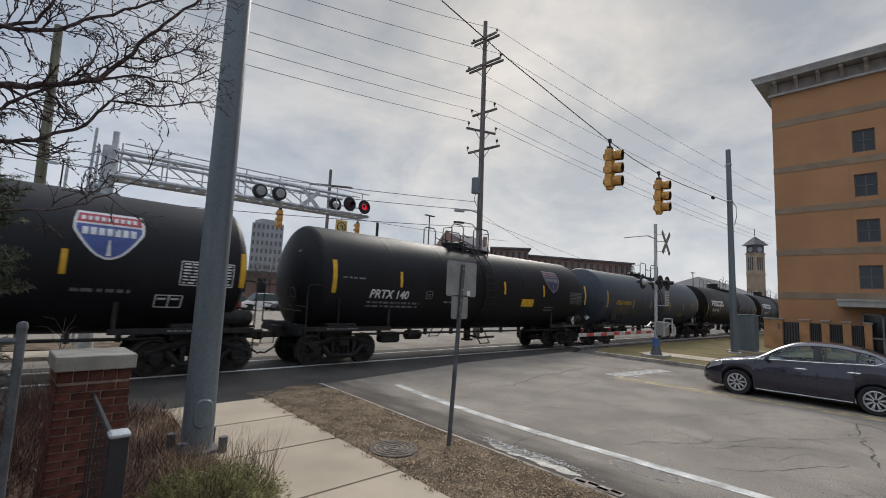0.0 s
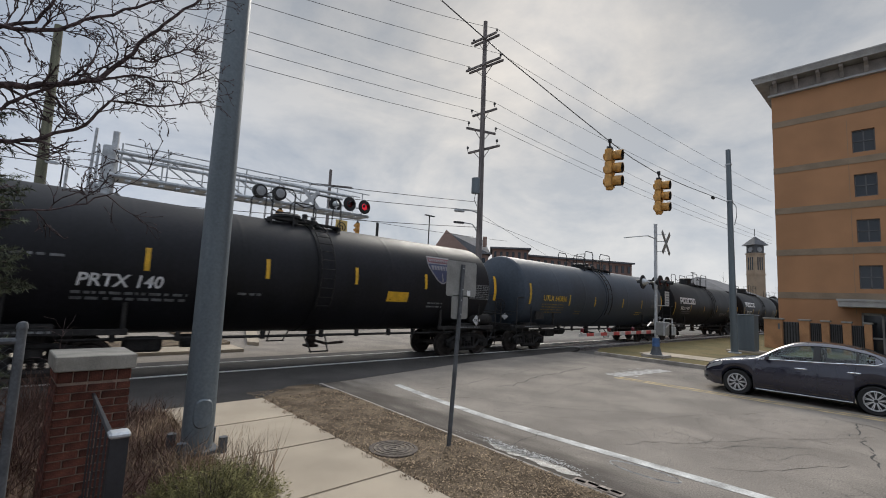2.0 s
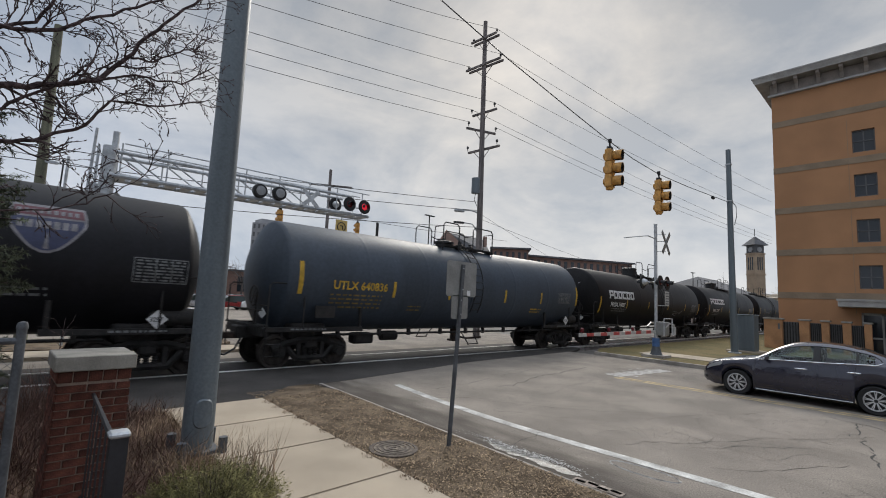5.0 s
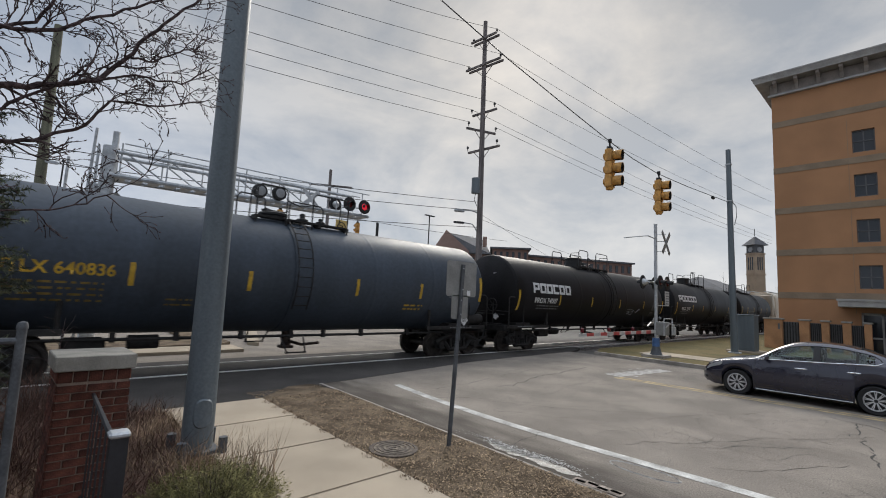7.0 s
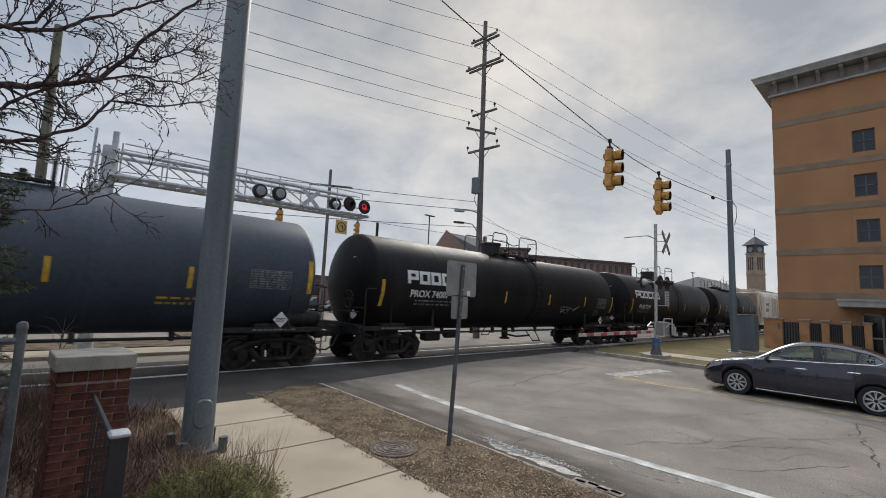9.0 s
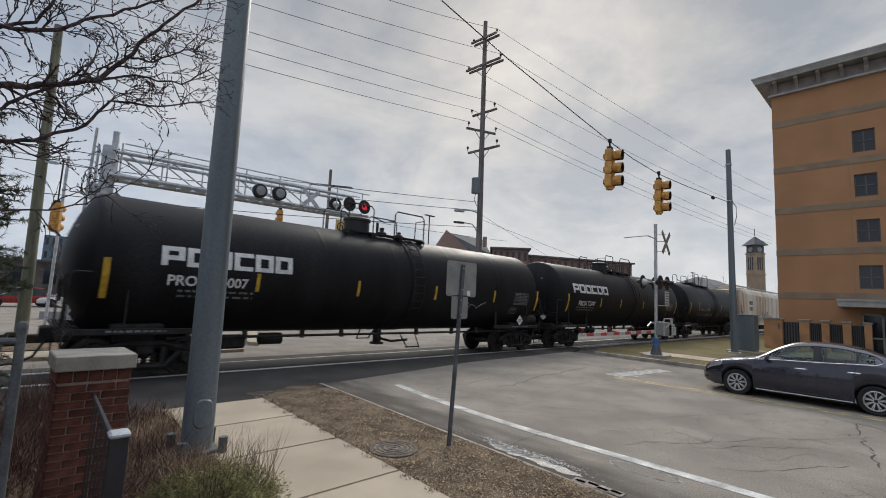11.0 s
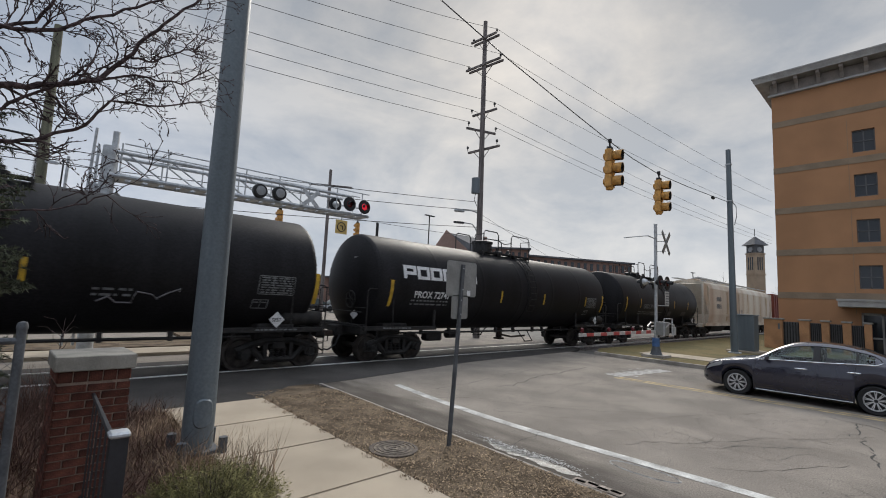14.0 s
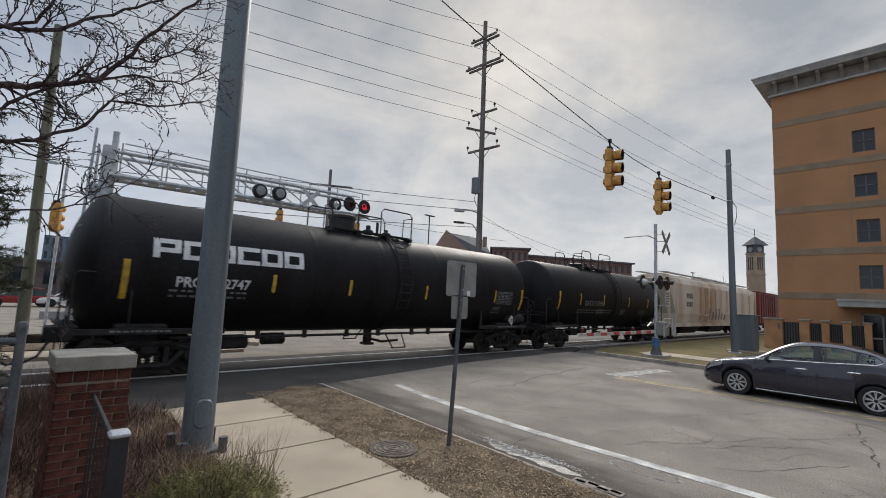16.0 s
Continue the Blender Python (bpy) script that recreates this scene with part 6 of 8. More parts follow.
    slab_box("canopy_edge", (-1.82, 0.2, 3.16), (0.06, 6.1, 0.12), M_CORNICE, b)
    for y in (2.30, 1.45, 0.6, -0.2, -0.85):
        slab_box("door_post", (0.12, y, 1.25), (0.08, 0.09, 2.5), M_CORNICE, b)
    slab_box("door_rail", (0.12, 0.72, 1.05), (0.06, 3.2, 0.10), M_CORNICE, b)
    slab_box("door_head", (0.12, 0.72, 2.42), (0.08, 3.2, 0.12), M_CORNICE, b)
    slab_box("door_glass", (0.15, 0.72, 1.25), (0.02, 3.2, 2.4), M_WINDOW, b)


def build_pier_wall():
    rnd = random.Random(9)
    w = thing("brick_pier_screen", 34.4, 0, 0.1, "row of tan brick piers with stone caps and dark panels", "garden wall")
    s = 34.4 / 36.0
    for ya, yb in ((6.08, 7.05), (4.72, 5.22), (3.78, 4.15), (2.80, 3.18), (1.92, 2.24)):
        yc, ww = (ya + yb) / 2 * s, (yb - ya) * s
        slab_box("pier", (0, yc, 0.88), (0.5, ww, 1.76), M_TANPIER, w, bevel=0.01)
        slab_box("pier_cap", (0, yc, 1.80), (0.60, ww + 0.10, 0.10), M_CAP, w, bevel=0.015)
    for ya, yb in ((5.22, 6.08), (4.15, 4.72), (3.18, 3.78), (2.24, 2.80)):
        yc, ww = (ya + yb) / 2 * s, (yb - ya) * s
        slab_box("panel", (0.12, yc, 0.85), (0.06, ww, 1.60), M_WINFRAME, w)
        for k in range(6):
            slab_box("panel_slat", (0.05, yc - ww / 2 + ww * (k + 0.5) / 6, 0.85), (0.05, 0.05, 1.56), M_BLACK, w)
    slab_box("pier_plate", (-0.256, 6.25 * s, 1.35), (0.02, 0.10, 0.35), M_WINFRAME, w)


build_tan_building()
build_pier_wall()


# ---------------------------------------------------------------- the waiting sedan
def loft(bm, stations, sections):
    """Joins cross sections, each a half outline (x, z), mirrored about the car's middle."""
    rings = []
    for y, sec in zip(stations, sections):
        full = [(-x, z) for x, z in sec] + [(x, z) for x, z in sec[-2::-1]] if abs(sec[-1][0]) < 1e-6 else [(-x, z) for x, z in sec] + [(x, z) for x, z in sec[::-1]]
        rings.append([bm.verts.new((x, y, z)) for x, z in full])
    for a, b in zip(rings, rings[1:]):
        for i in range(len(a) - 1):
            bm.faces.new((a[i], a[i + 1], b[i + 1], b[i]))
        bm.faces.new((a[-1], a[0], b[0], b[-1]))
    bm.faces.new(rings[0][::-1])
    bm.faces.new(rings[-1])


def car_wheel(parent, x, y, side, r=0.318):
    w = new("wheel")
    w.parent = parent
    w.location = (x, y, r)
    m = Matrix.Rotation(radians(-90 * side), 4, "Y")
    bm = BM()
    lathe(bm, [(0.215, -0.10), (r - 0.02, -0.10), (r, -0.07), (r, 0.07), (r - 0.02, 0.098), (0.225, 0.085), (0.215, 0.06)], m.inverted(), 36)
    part("tyre", bm, M_RUBBER, w, smooth=True)
    bm = BM()
    lathe(bm, [(0.205, 0.03), (0.222, 0.085), (0.212, 0.092), (0.195, 0.05)], m.inverted(), 36)
    part("rim", bm, M_ALLOY, w, smooth=True)
    bm = BM()
    lathe(bm, [(0.0, 0.0), (0.215, 0.0), (0.215, 0.01), (0.0, 0.01)], m.inverted(), 24)
    part("brake_disc", bm, M_BLACK, w)
    bm = BM()
    for k in range(9):
        for o in (-0.085, 0.085):
            a = 2 * math.pi * k / 9 + o
            rot = Matrix.Rotation(a, 4, "Z")
            vs = box(bm, (0, 0, 0), (0.185, 0.017, 0.022))
            for v in vs:
                v.co = m.inverted() @ (rot @ (v.co + Vector((0.115, 0, 0.066 + 0.05 * (v.co.x + 0.09)))))
    part("spokes", bm, M_ALLOY, w)
    bm = BM()
    lathe(bm, [(0, 0.09), (0.035, 0.088), (0.04, 0.06)], m.inverted(), 16)
    part("hub_cap", bm, M_BLACK, w)


def clear_glass(name, tint):
    """Thin tinted pane: see-through, with a glossy surface."""
    m = bpy.data.materials.new(name)
    m.use_nodes = True
    nt = m.node_tree
    nt.nodes.clear()
    out, mix, tr, gl, fr = (nt.nodes.new(k) for k in ("ShaderNodeOutputMaterial", "ShaderNodeMixShader", "ShaderNodeBsdfTransparent", "ShaderNodeBsdfGlossy", "ShaderNodeFresnel"))
    tr.inputs["Color"].default_value = (*tint, 1)
    gl.inputs["Roughness"].default_value = 0.02
    fr.inputs["IOR"].default_value = 1.55
    nt.links.new(fr.outputs[0], mix.inputs[0])
    nt.links.new(tr.outputs[0], mix.inputs[1])
    nt.links.new(gl.outputs[0], mix.inputs[2])
    nt.links.new(mix.outputs[0], out.inputs["Surface"])
    return m


def build_sedan():
    # local: +y forward, x to its right, origin on the road midway between the axles
    c = thing("sedan_car", 15.14, 2.13, 0.0, "dark slate-blue four-door sedan waiting at the crossing", "car", rz=1.6)
    M_PANE = clear_glass("tinted_car_glass", (0.64, 0.80, 0.79))
    M_CABIN = mat("grey_seat_cloth", (0.085, 0.083, 0.080), 0.9, vary=0.12, scale=8, fine=80, bump=0.2)
    AXLE, WR = 1.34, 0.318

    def profile(knots):
        ys, vs = [k[0] for k in knots][::-1], [k[1] for k in knots][::-1]
        fine = np.linspace(-2.6, 2.4, 501)
        raw = np.interp(fine, ys, vs)
        ker = np.hanning(17); ker /= ker.sum()
        soft = np.convolve(np.pad(raw, 8, mode="edge"), ker, mode="valid")
        return lambda y: float(np.interp(y, fine, soft))

    roof = profile([(2.24, 0.46), (2.18, 0.62), (2.05, 0.755), (1.9, 0.825), (1.6, 0.905), (1.3, 0.955), (1.05, 0.99), (0.92, 1.025), (0.5, 1.285), (0.2, 1.435), (-0.05, 1.490),
                    (-0.45, 1.515), (-0.8, 1.495), (-1.2, 1.42), (-1.55, 1.30), (-1.9, 1.155), (-2.1, 1.105), (-2.3, 1.06), (-2.38, 0.93), (-2.44, 0.66)])
    belt = profile([(2.24, 0.42), (2.15, 0.56), (2.0, 0.68), (1.8, 0.77), (1.5, 0.855), (1.2, 0.915), (0.9, 0.955), (0.65, 0.975), (-0.4, 1.02), (-1.3, 1.085), (-1.9, 1.05), (-2.3, 0.97), (-2.44, 0.60)])
    wide = profile([(2.24, 0.42), (2.18, 0.58), (2.05, 0.715), (1.9, 0.79), (1.65, 0.85), (1.3, 0.878), (0.8, 0.88), (-1.3, 0.88), (-1.8, 0.86), (-2.1, 0.82), (-2.3, 0.73), (-2.44, 0.55)])

    def cabin(y):
        return max(0.0, min(1.0, (roof(y) - belt(y) - 0.06) / 0.34))

    def low(y):
        z = 0.19 if -1.95 < y < 1.9 else 0.19 + 0.09 * min(1.0, (abs(y) - 1.9) / 0.3)
        for ax in (-AXLE, AXLE):
            d = abs(y - ax)
            if d < 0.358:
                z = max(z, 0.318 + math.sqrt(0.358 ** 2 - d * d))
        return z

    FS = (0.05, 0.30, 0.55, 0.80, 0.93)

    def section(y):
        w, zb, zr, cb, z0 = wide(y), belt(y), roof(y), cabin(y), low(y)
        wr = w * (0.90 - 0.22 * cb)
        ze = zr - 0.03 - 0.045 * cb
        pts = [(w * 0.58, z0), (w * 0.93, z0), (w * 0.978, z0 + min(0.10, (zb - z0) * 0.3)), (w, z0 + (zb - z0) * 0.45), (w * 0.992, z0 + (zb - z0) * 0.74), (w * 0.955, zb)]
        for f in FS:
            pts.append((w * 0.945 + (wr - w * 0.945) * (f ** 1.15), zb + 0.012 + (ze - zb - 0.012) * f))
        pts += [(wr - 0.035, zr - 0.030 - 0.012 * cb), (wr - 0.12, zr - 0.012), (wr * 0.5, zr - 0.002), (0.0, zr)]
        return pts

    edges = [0.66, -0.26, -0.40, -1.04, -1.08, -1.36, 0.90, 0.24, -1.12, -1.80]
    ys = set(np.round(np.linspace(-2.44, 2.24, 105), 3)) | set(edges)
    for ax in (-AXLE, AXLE):
        ys |= {round(ax + sg * d, 3) for sg in (-1, 1) for d in (0.3579, 0.353, 0.344, 0.33, 0.31, 0.28)}
    st = sorted(float(y) for y in ys)
    bm, panes = BM(), {}
    rings = [section(y) for y in st]
    R = len(rings[0])
    full = []
    for y, sec in zip(st, rings):
        left = [bm.verts.new((-x, y, z)) for x, z in sec]
        full.append(left + [bm.verts.new((x, y, z)) for x, z in sec[-2::-1]])
    n = len(full[0])

    def pane_of(y, i):
        side = i < R - 1
        k = i if side else n - 2 - i          # row within the half section
        if 6 <= k < 10:
            for nm, a, b in (("front_window", 0.66, -0.26), ("rear_window", -0.40, -1.04), ("rear_quarter_glass", -1.08, -1.36)):
                if b < y < a:
                    return nm, side
        if k >= 12:
            for nm, a, b in (("windscreen", 0.90, 0.24), ("rear_screen", -1.12, -1.80)):
                if b < y < a:
                    return nm, True
        return None

    for j in range(len(st) - 1):
        ym = (st[j] + st[j + 1]) / 2
        for i in range(n - 1):
            quad = (full[j][i], full[j][i + 1], full[j + 1][i + 1], full[j + 1][i])
            key = pane_of(ym, i)
            if key:
                panes.setdefault(key, []).append([v.co.copy() for v in quad])
            else:
                bm.faces.new(quad)
    bm.faces.new(full[0]); bm.faces.new(full[-1][::-1])
    bmesh.ops.recalc_face_normals(bm, faces=bm.faces)
    part("body", bm, M_CARPAINT, c, "glossy slate-blue bodywork", smooth=True)
    for (nm, _), quads in panes.items():
        bm = BM()
        for q in quads:
            bm.faces.new([bm.verts.new(v) for v in q])
        bmesh.ops.remove_doubles(bm, verts=bm.verts, dist=0.0005)
        bmesh.ops.recalc_face_normals(bm, faces=bm.faces)
        g = part(nm, bm, M_PANE, c, smooth=True)
        g.visible_shadow = False

    def rail(y, f, out=0.010):
        w, zb, zr, cb = wide(y), belt(y), roof(y), cabin(y)
        wr, ze = w * (0.90 - 0.22 * cb), zr - 0.03 - 0.045 * cb
        return w * 0.945 + (wr - w * 0.945) * (f ** 1.15) + out, zb + 0.012 + (ze - zb - 0.012) * f

    for side in (-1, 1):
        P = lambda y, f: (side * rail(y, f)[0], y, rail(y, f)[1])
        pipe("belt_trim", [P(y, 0.03) for y in np.linspace(0.86, -1.36, 22)] + [P(-1.44, 0.22), P(-1.49, 0.42)], 0.011, M_CHROME, c)
        pipe("window_trim", [P(y, 0.955) for y in np.linspace(0.62, -1.36, 22)] + [P(-1.46, 0.75), P(-1.49, 0.42)], 0.007, M_BLACK, c)
        for a, b in ((-0.26, -0.40), (-1.04, -1.08)):
            bm = BM()
            rows = [[bm.verts.new((side * (rail(y, f)[0] - 0.004), y, rail(y, f)[1])) for y in (a, b)] for f in (0.06, 0.3, 0.55, 0.8, 0.92)]
            for p, q in zip(rows, rows[1:]):
                bm.faces.new((p[0], p[1], q[1], q[0]))
            part("pillar_trim", bm, M_BLACK, c)
        pipe("sill_strip", [(side * 0.866, y, 0.215) for y in (-0.95, 0, 0.92)], 0.013, M_ALU, c)
        for y0, z in ((0.10, 0.845), (-0.88, 0.885)):
            pipe("door_handle", [(side * 0.872, y0, z), (side * 0.895, y0 - 0.03, z + 0.004), (side * 0.895, y0 - 0.20, z + 0.008), (side * 0.872, y0 - 0.23, z + 0.006)], 0.014, M_CHROME, c)
        for y in (0.93, -0.33, -1.02):
            ln = [(side * (section(y)[k][0] + 0.001), y, section(y)[k][1]) for k in (2, 3, 4, 5)]
            pipe("door_seam", ln, 0.004, M_BLACK, c)
        bm = BM()
        box(bm, (side * 0.975, 0.66, 1.045), (0.19, 0.11, 0.13), bevel=0.04)
        part("wing_mirror", bm, M_CARPAINT, c)
        slab_box("mirror_strip", (side * 0.99, 0.70, 1.045), (0.15, 0.045, 0.022), M_CHROME, c, bevel=0.008)
        for y in (-AXLE, AXLE):
            bm = BM()
            lathe(bm, [(0.0, 0.0), (0.350, 0.0), (0.352, 0.30)], Matrix.Translation((side * 0.50, y, 0.32)) @ Matrix.Rotation(radians(90 * side), 4, "Y"), 28)
            part("wheel_liner", bm, M_BLACK, c, smooth=True)
            car_wheel(c, side * 0.80, y, side, WR)
        # swept-back headlight lying in the wing
        bm = BM()
        rows = []
        for k in range(7):
            y = 2.10 - 0.42 * k / 6
            sec = section(y)
            row = []
            for f in (0.35, 0.75, 1.0):
                i0, i1 = (4, 5) if f < 0.9 else (5, 6)
                t = f if f < 0.9 else 0.6
                t = t * (1 - 0.55 * k / 6) + 0.30 * k / 6
                x = sec[i0][0] + (sec[i1][0] - sec[i0][0]) * t
                z = sec[i0][1] + (sec[i1][1] - sec[i0][1]) * t
                row.append(bm.verts.new((side * (x + 0.008), y, z + 0.004)))
            rows.append(row)
        for p, q in zip(rows, rows[1:]):
            for k in range(2):
                bm.faces.new((p[k], p[k + 1], q[k + 1], q[k]))
        part("headlight", bm, M_CLEARLENS, c, "clear swept-back headlight glass", smooth=True)
        slab_box("tail_light", (side * 0.70, -2.30, 0.86), (0.26, 0.18, 0.16), M_REDDARK, c, bevel=0.03)
        slab_box("fog_lamp", (side * 0.60, 2.10, 0.36), (0.16, 0.10, 0.08), M_BLACK, c, bevel=0.02)
        # seats
        for y, tilt in ((-0.22, -14), (-1.02, -20)):
            slab_box("seat_back", (side * 0.38, y, 0.83), (0.50, 0.15, 0.64), M_CABIN, c, bevel=0.05, m=Matrix.Rotation(radians(-tilt), 4, "X"))
            slab_box("headrest", (side * 0.38, y - 0.11, 1.24), (0.27, 0.10, 0.19), M_CABIN, c, bevel=0.04)
            slab_box("seat_cushion", (side * 0.38, y + 0.30, 0.50), (0.50, 0.52, 0.16), M_CABIN, c, bevel=0.05)
    slab_box("dashboard", (0, 0.72, 0.86), (1.40, 0.42, 0.22), M_CABIN, c, bevel=0.06)
    slab_box("cabin_floor", (0, -0.2, 0.34), (1.36, 2.3, 0.05), M_BLACK, c)
    slab_box("parcel_shelf", (0, -1.45, 0.99), (1.20, 0.5, 0.04), M_CABIN, c)
    bm = BM()
    tube(bm, [(-0.38 + 0.18 * math.cos(a), 0.40 + 0.06 * math.sin(a), 0.93 + 0.17 * math.sin(a)) for a in (k * math.pi / 10 for k in range(21))], 0.014, 6)
    part("steering_wheel", bm, M_BLACK, c)
    slab_box("grille", (0, 2.17, 0.52), (0.7, 0.06, 0.12), M_BLACK, c, bevel=0.02)
    slab_box("bumper_lip", (0, 2.06, 0.25), (1.2, 0.16, 0.05), M_BLACK, c, bevel=0.02)
    return c


build_sedan()


# ---------------------------------------------------------------- distance beyond the tracks
M_REDFAR = mat("far_red_brick", (0.22, 0.135, 0.108), 0.9, vary=0.10, scale=0.3, fine=6, bump=0.1)
M_TANFAR = mat("far_tan_brick", (0.33, 0.245, 0.170), 0.9, vary=0.08, scale=0.3, fine=6, bump=0.1)
M_PINKFAR = mat("far_pinkish_brick", (0.29, 0.195, 0.160), 0.9, vary=0.08, scale=0.3, fine=6, bump=0.1)
M_ROOFFAR = mat("slate_roof", (0.105, 0.105, 0.112), 0.85, vary=0.12, scale=0.5, fine=8, bump=0.1)
M_GREYFAR = mat("far_grey_concrete", (0.30, 0.30, 0.31), 0.9, vary=0.06, scale=0.2, fine=4, bump=0.05)
M_BLUEFAR = mat("far_blue_glass", (0.10, 0.165, 0.21), 0.25, vary=0.10, scale=0.2, fine=4, bump=0.0)
M_BROWNFAR = mat("bare_wood_haze", (0.115, 0.095, 0.088), 1.0, vary=0.2, scale=0.4, fine=6, bump=0.2, perisland=0.3)


def facade_block(b, p, q, depth, h, material, storeys, bays, cornice=0.5, zbase=0.0, wmat=None):
    """A flat-roofed wing whose front runs from p to q, with its windows."""
    p, q = Vector((*p, 0)), Vector((*q, 0))
    d = (q - p).normalized()
    n = Vector((-d.y, d.x, 0))
    if n.dot(p) < 0:
        n = -n
    m = Matrix((d, n, Vector((0, 0, 1)))).transposed().to_4x4()
    ln = (q - p).length
    mid = (p + q) / 2 + n * depth / 2
    bm = BM(); box(bm, mid + Vector((0, 0, zbase + h / 2)), (ln, depth, h), m)
    part("wall", bm, material, b)
    if cornice:
        bm = BM(); box(bm, mid + Vector((0, 0, zbase + h + 0.15)), (ln + 2 * cornice, depth + 2 * cornice, 0.35), m)
        part("roof_edge", bm, M_ROOFFAR, b)
    sh = h / storeys
    for s in range(storeys):
        for k in range(bays):
            c = p + d * ln * (k + 0.5) / bays - n * 0.02 + Vector((0, 0, zbase + sh * (s + 0.55)))
            bm = BM(); box(bm, c, (ln / bays * 0.42, 0.10, sh * 0.52), m)
            part("window", bm, wmat or M_WINDOW, b)


def build_distance():
    b = thing("brick_apartments", 0, 0, 0, "long red-brick apartment building with a gabled end", "building")
    facade_block(b, (72.0, 61.5), (76.9, 55.8), 12, 13.2, M_REDFAR, 4, 6)
    facade_block(b, (77.5, 56.2), (100.6, 44.4), 14, 11.9, M_REDFAR, 4, 16)
    facade_block(b, (63.7, 70.4), (71.8, 62.4), 12, 11.9, M_PINKFAR, 3, 5, cornice=0)
    p, q = Vector((63.2, 70.9, 11.9)), Vector((72.1, 62.0, 11.9))
    d = (q - p).normalized(); n = Vector((-d.y, d.x, 0)) * (1 if Vector((-d.y, d.x, 0)).dot(p) > 0 else -1)
    bm = BM()
    apex = 4.4
    v = [bm.verts.new(x) for x in (p - n, q - n, q + n * 12.5, p + n * 12.5, p + d * 3.2 - n * 0.0 + Vector((0, 0, apex)), q - d * 1.5 + n * 6 + Vector((0, 0, apex - 0.4)), p + d * 3.2 + n * 12 + Vector((0, 0, apex)))]
    for f in ((0, 1, 4), (1, 5, 4), (1, 2, 5), (2, 6, 5), (5, 6, 4), (2, 3, 6), (3, 0, 4, 6)):
        bm.faces.new([v[i] for i in f])
    part("gable_roof", bm, M_ROOFFAR, b, "grey slate gable roof")
    bm = BM()
    for o in (-1.2, -0.9):
        v = [bm.verts.new(Vector(x) + n * o) for x in ((63.4, 70.7, 8.0), (68.9, 65.4, 8.0), (68.9, 65.4, 12.4), (65.4, 68.9, 16.7), (63.4, 70.7, 12.4))]
        bm.faces.new(v)
    part("gable_wall", bm, M_PINKFAR, b, "pinkish brick gable end")
    for k in range(2):
        c = Vector((65.0 + k * 1.4, 69.2 - k * 1.35, 11.6)) - n * 1.25
        slab_box("window", c, (0.9, 0.9, 1.3), M_WINDOW, b, m=Matrix.Rotation(math.atan2(d.y, d.x), 4, "Z") @ Matrix.Diagonal((1, 0.08, 1, 1)))
    for k in range(2):
        slab_box("chimney", (70.3 + k * 0.9, 63.9 - k * 0.9, 14.6), (0.6, 0.6, 2.2), M_PINKFAR, b)
    t = thing("clock_tower", 225.2, 46.7, 0, "tan brick clock tower with a pyramid roof", "tower")
    w = 5.4
    rot = Matrix.Rotation(radians(-35), 4, "Z")
    slab_box("shaft", (0, 0, 13.7), (w * 0.86, w * 0.86, 27.4), M_TANFAR, t, m=rot)
    slab_box("belfry", (0, 0, 29.0), (w * 0.80, w * 0.80, 3.6), M_ROOFFAR, t, m=rot)
    for z in (27.2, 18.5):
        slab_box("stone_band", (0, 0, z), (w * 0.93, w * 0.93, 0.6), M_TANFAR, t, m=rot)
    bm = BM()
    z0 = 30.8
    v = [bm.verts.new(rot @ Vector(x)) for x in ((-3.5, -3.5, z0), (3.5, -3.5, z0), (3.5, 3.5, z0), (-3.5, 3.5, z0), (0, 0, 34.8))]
    for f in ((3, 2, 1, 0), (0, 1, 4), (1, 2, 4), (2, 3, 4), (3, 0, 4)):
        bm.faces.new([v[i] for i in f])
    part("pyramid_roof", bm, M_ROOFFAR, t)
    bar("finial", (0, 0, 35), (0, 0, 38), 0.15, M_BLACK, t)
    for a in (0, 90, 180, 270):
        r2 = Matrix.Rotation(radians(a - 35), 4, "Z")
        for k in (-1, 0, 1):
            c = r2 @ Vector((k * 1.0, -w * 0.435, 23.0))
            slab_box("louvre", c, (0.5, 0.12, 5.4), M_WINDOW, t, m=r2)
        bm = BM()
        lathe(bm, [(0, 0), (1.1, 0), (1.1, 0.15), (0, 0.15)], Matrix.Translation(r2 @ Vector((0, -w * 0.405, 28.9))) @ r2 @ Matrix.Rotation(radians(90), 4, "X"), 20)
        part("clock_face", bm, M_GREYFAR, t, "pale round clock face")
    b = thing("low_hipped_building", 118, 34, 0, "low building with a wide grey hipped roof", "building")
    slab_box("wall", (0, 0, 3), (26, 14, 6), M_TANFAR, b)
    bm = BM()
    v = [bm.verts.new(x) for x in ((-15, -8.5, 6), (15, -8.5, 6), (15, 8.5, 6), (-15, 8.5, 6), (-7, 0, 9.8), (7, 0, 9.8))]
    for f in ((3, 2, 1, 0), (0, 1, 5, 4), (1, 2, 5), (2, 3, 4, 5), (3, 0, 4)):
        bm.faces.new([v[i] for i in f])
    part("hipped_roof", bm, M_ROOFFAR, b)
    b = thing("church_hall", 196, 19, 0, "dark pitched roof hall beside the tower", "building")
    slab_box("wall", (0, 0, 4), (40, 16, 8), M_TANFAR, b)
    bm = BM()
    v = [bm.verts.new(x) for x in ((-21, -9, 8), (21, -9, 8), (21, 9, 8), (-21, 9, 8), (-21, 0, 15), (21, 0, 15))]
    for f in ((0, 1, 5, 4), (2, 3, 4, 5), (3, 0, 4), (1, 2, 5)):
        bm.faces.new([v[i] for i in f])
    part("pitched_roof", bm, M_ROOFFAR, b)
    b = thing("office_tower", 0, 0, 0, "grey concrete office tower with rows of windows", "building")
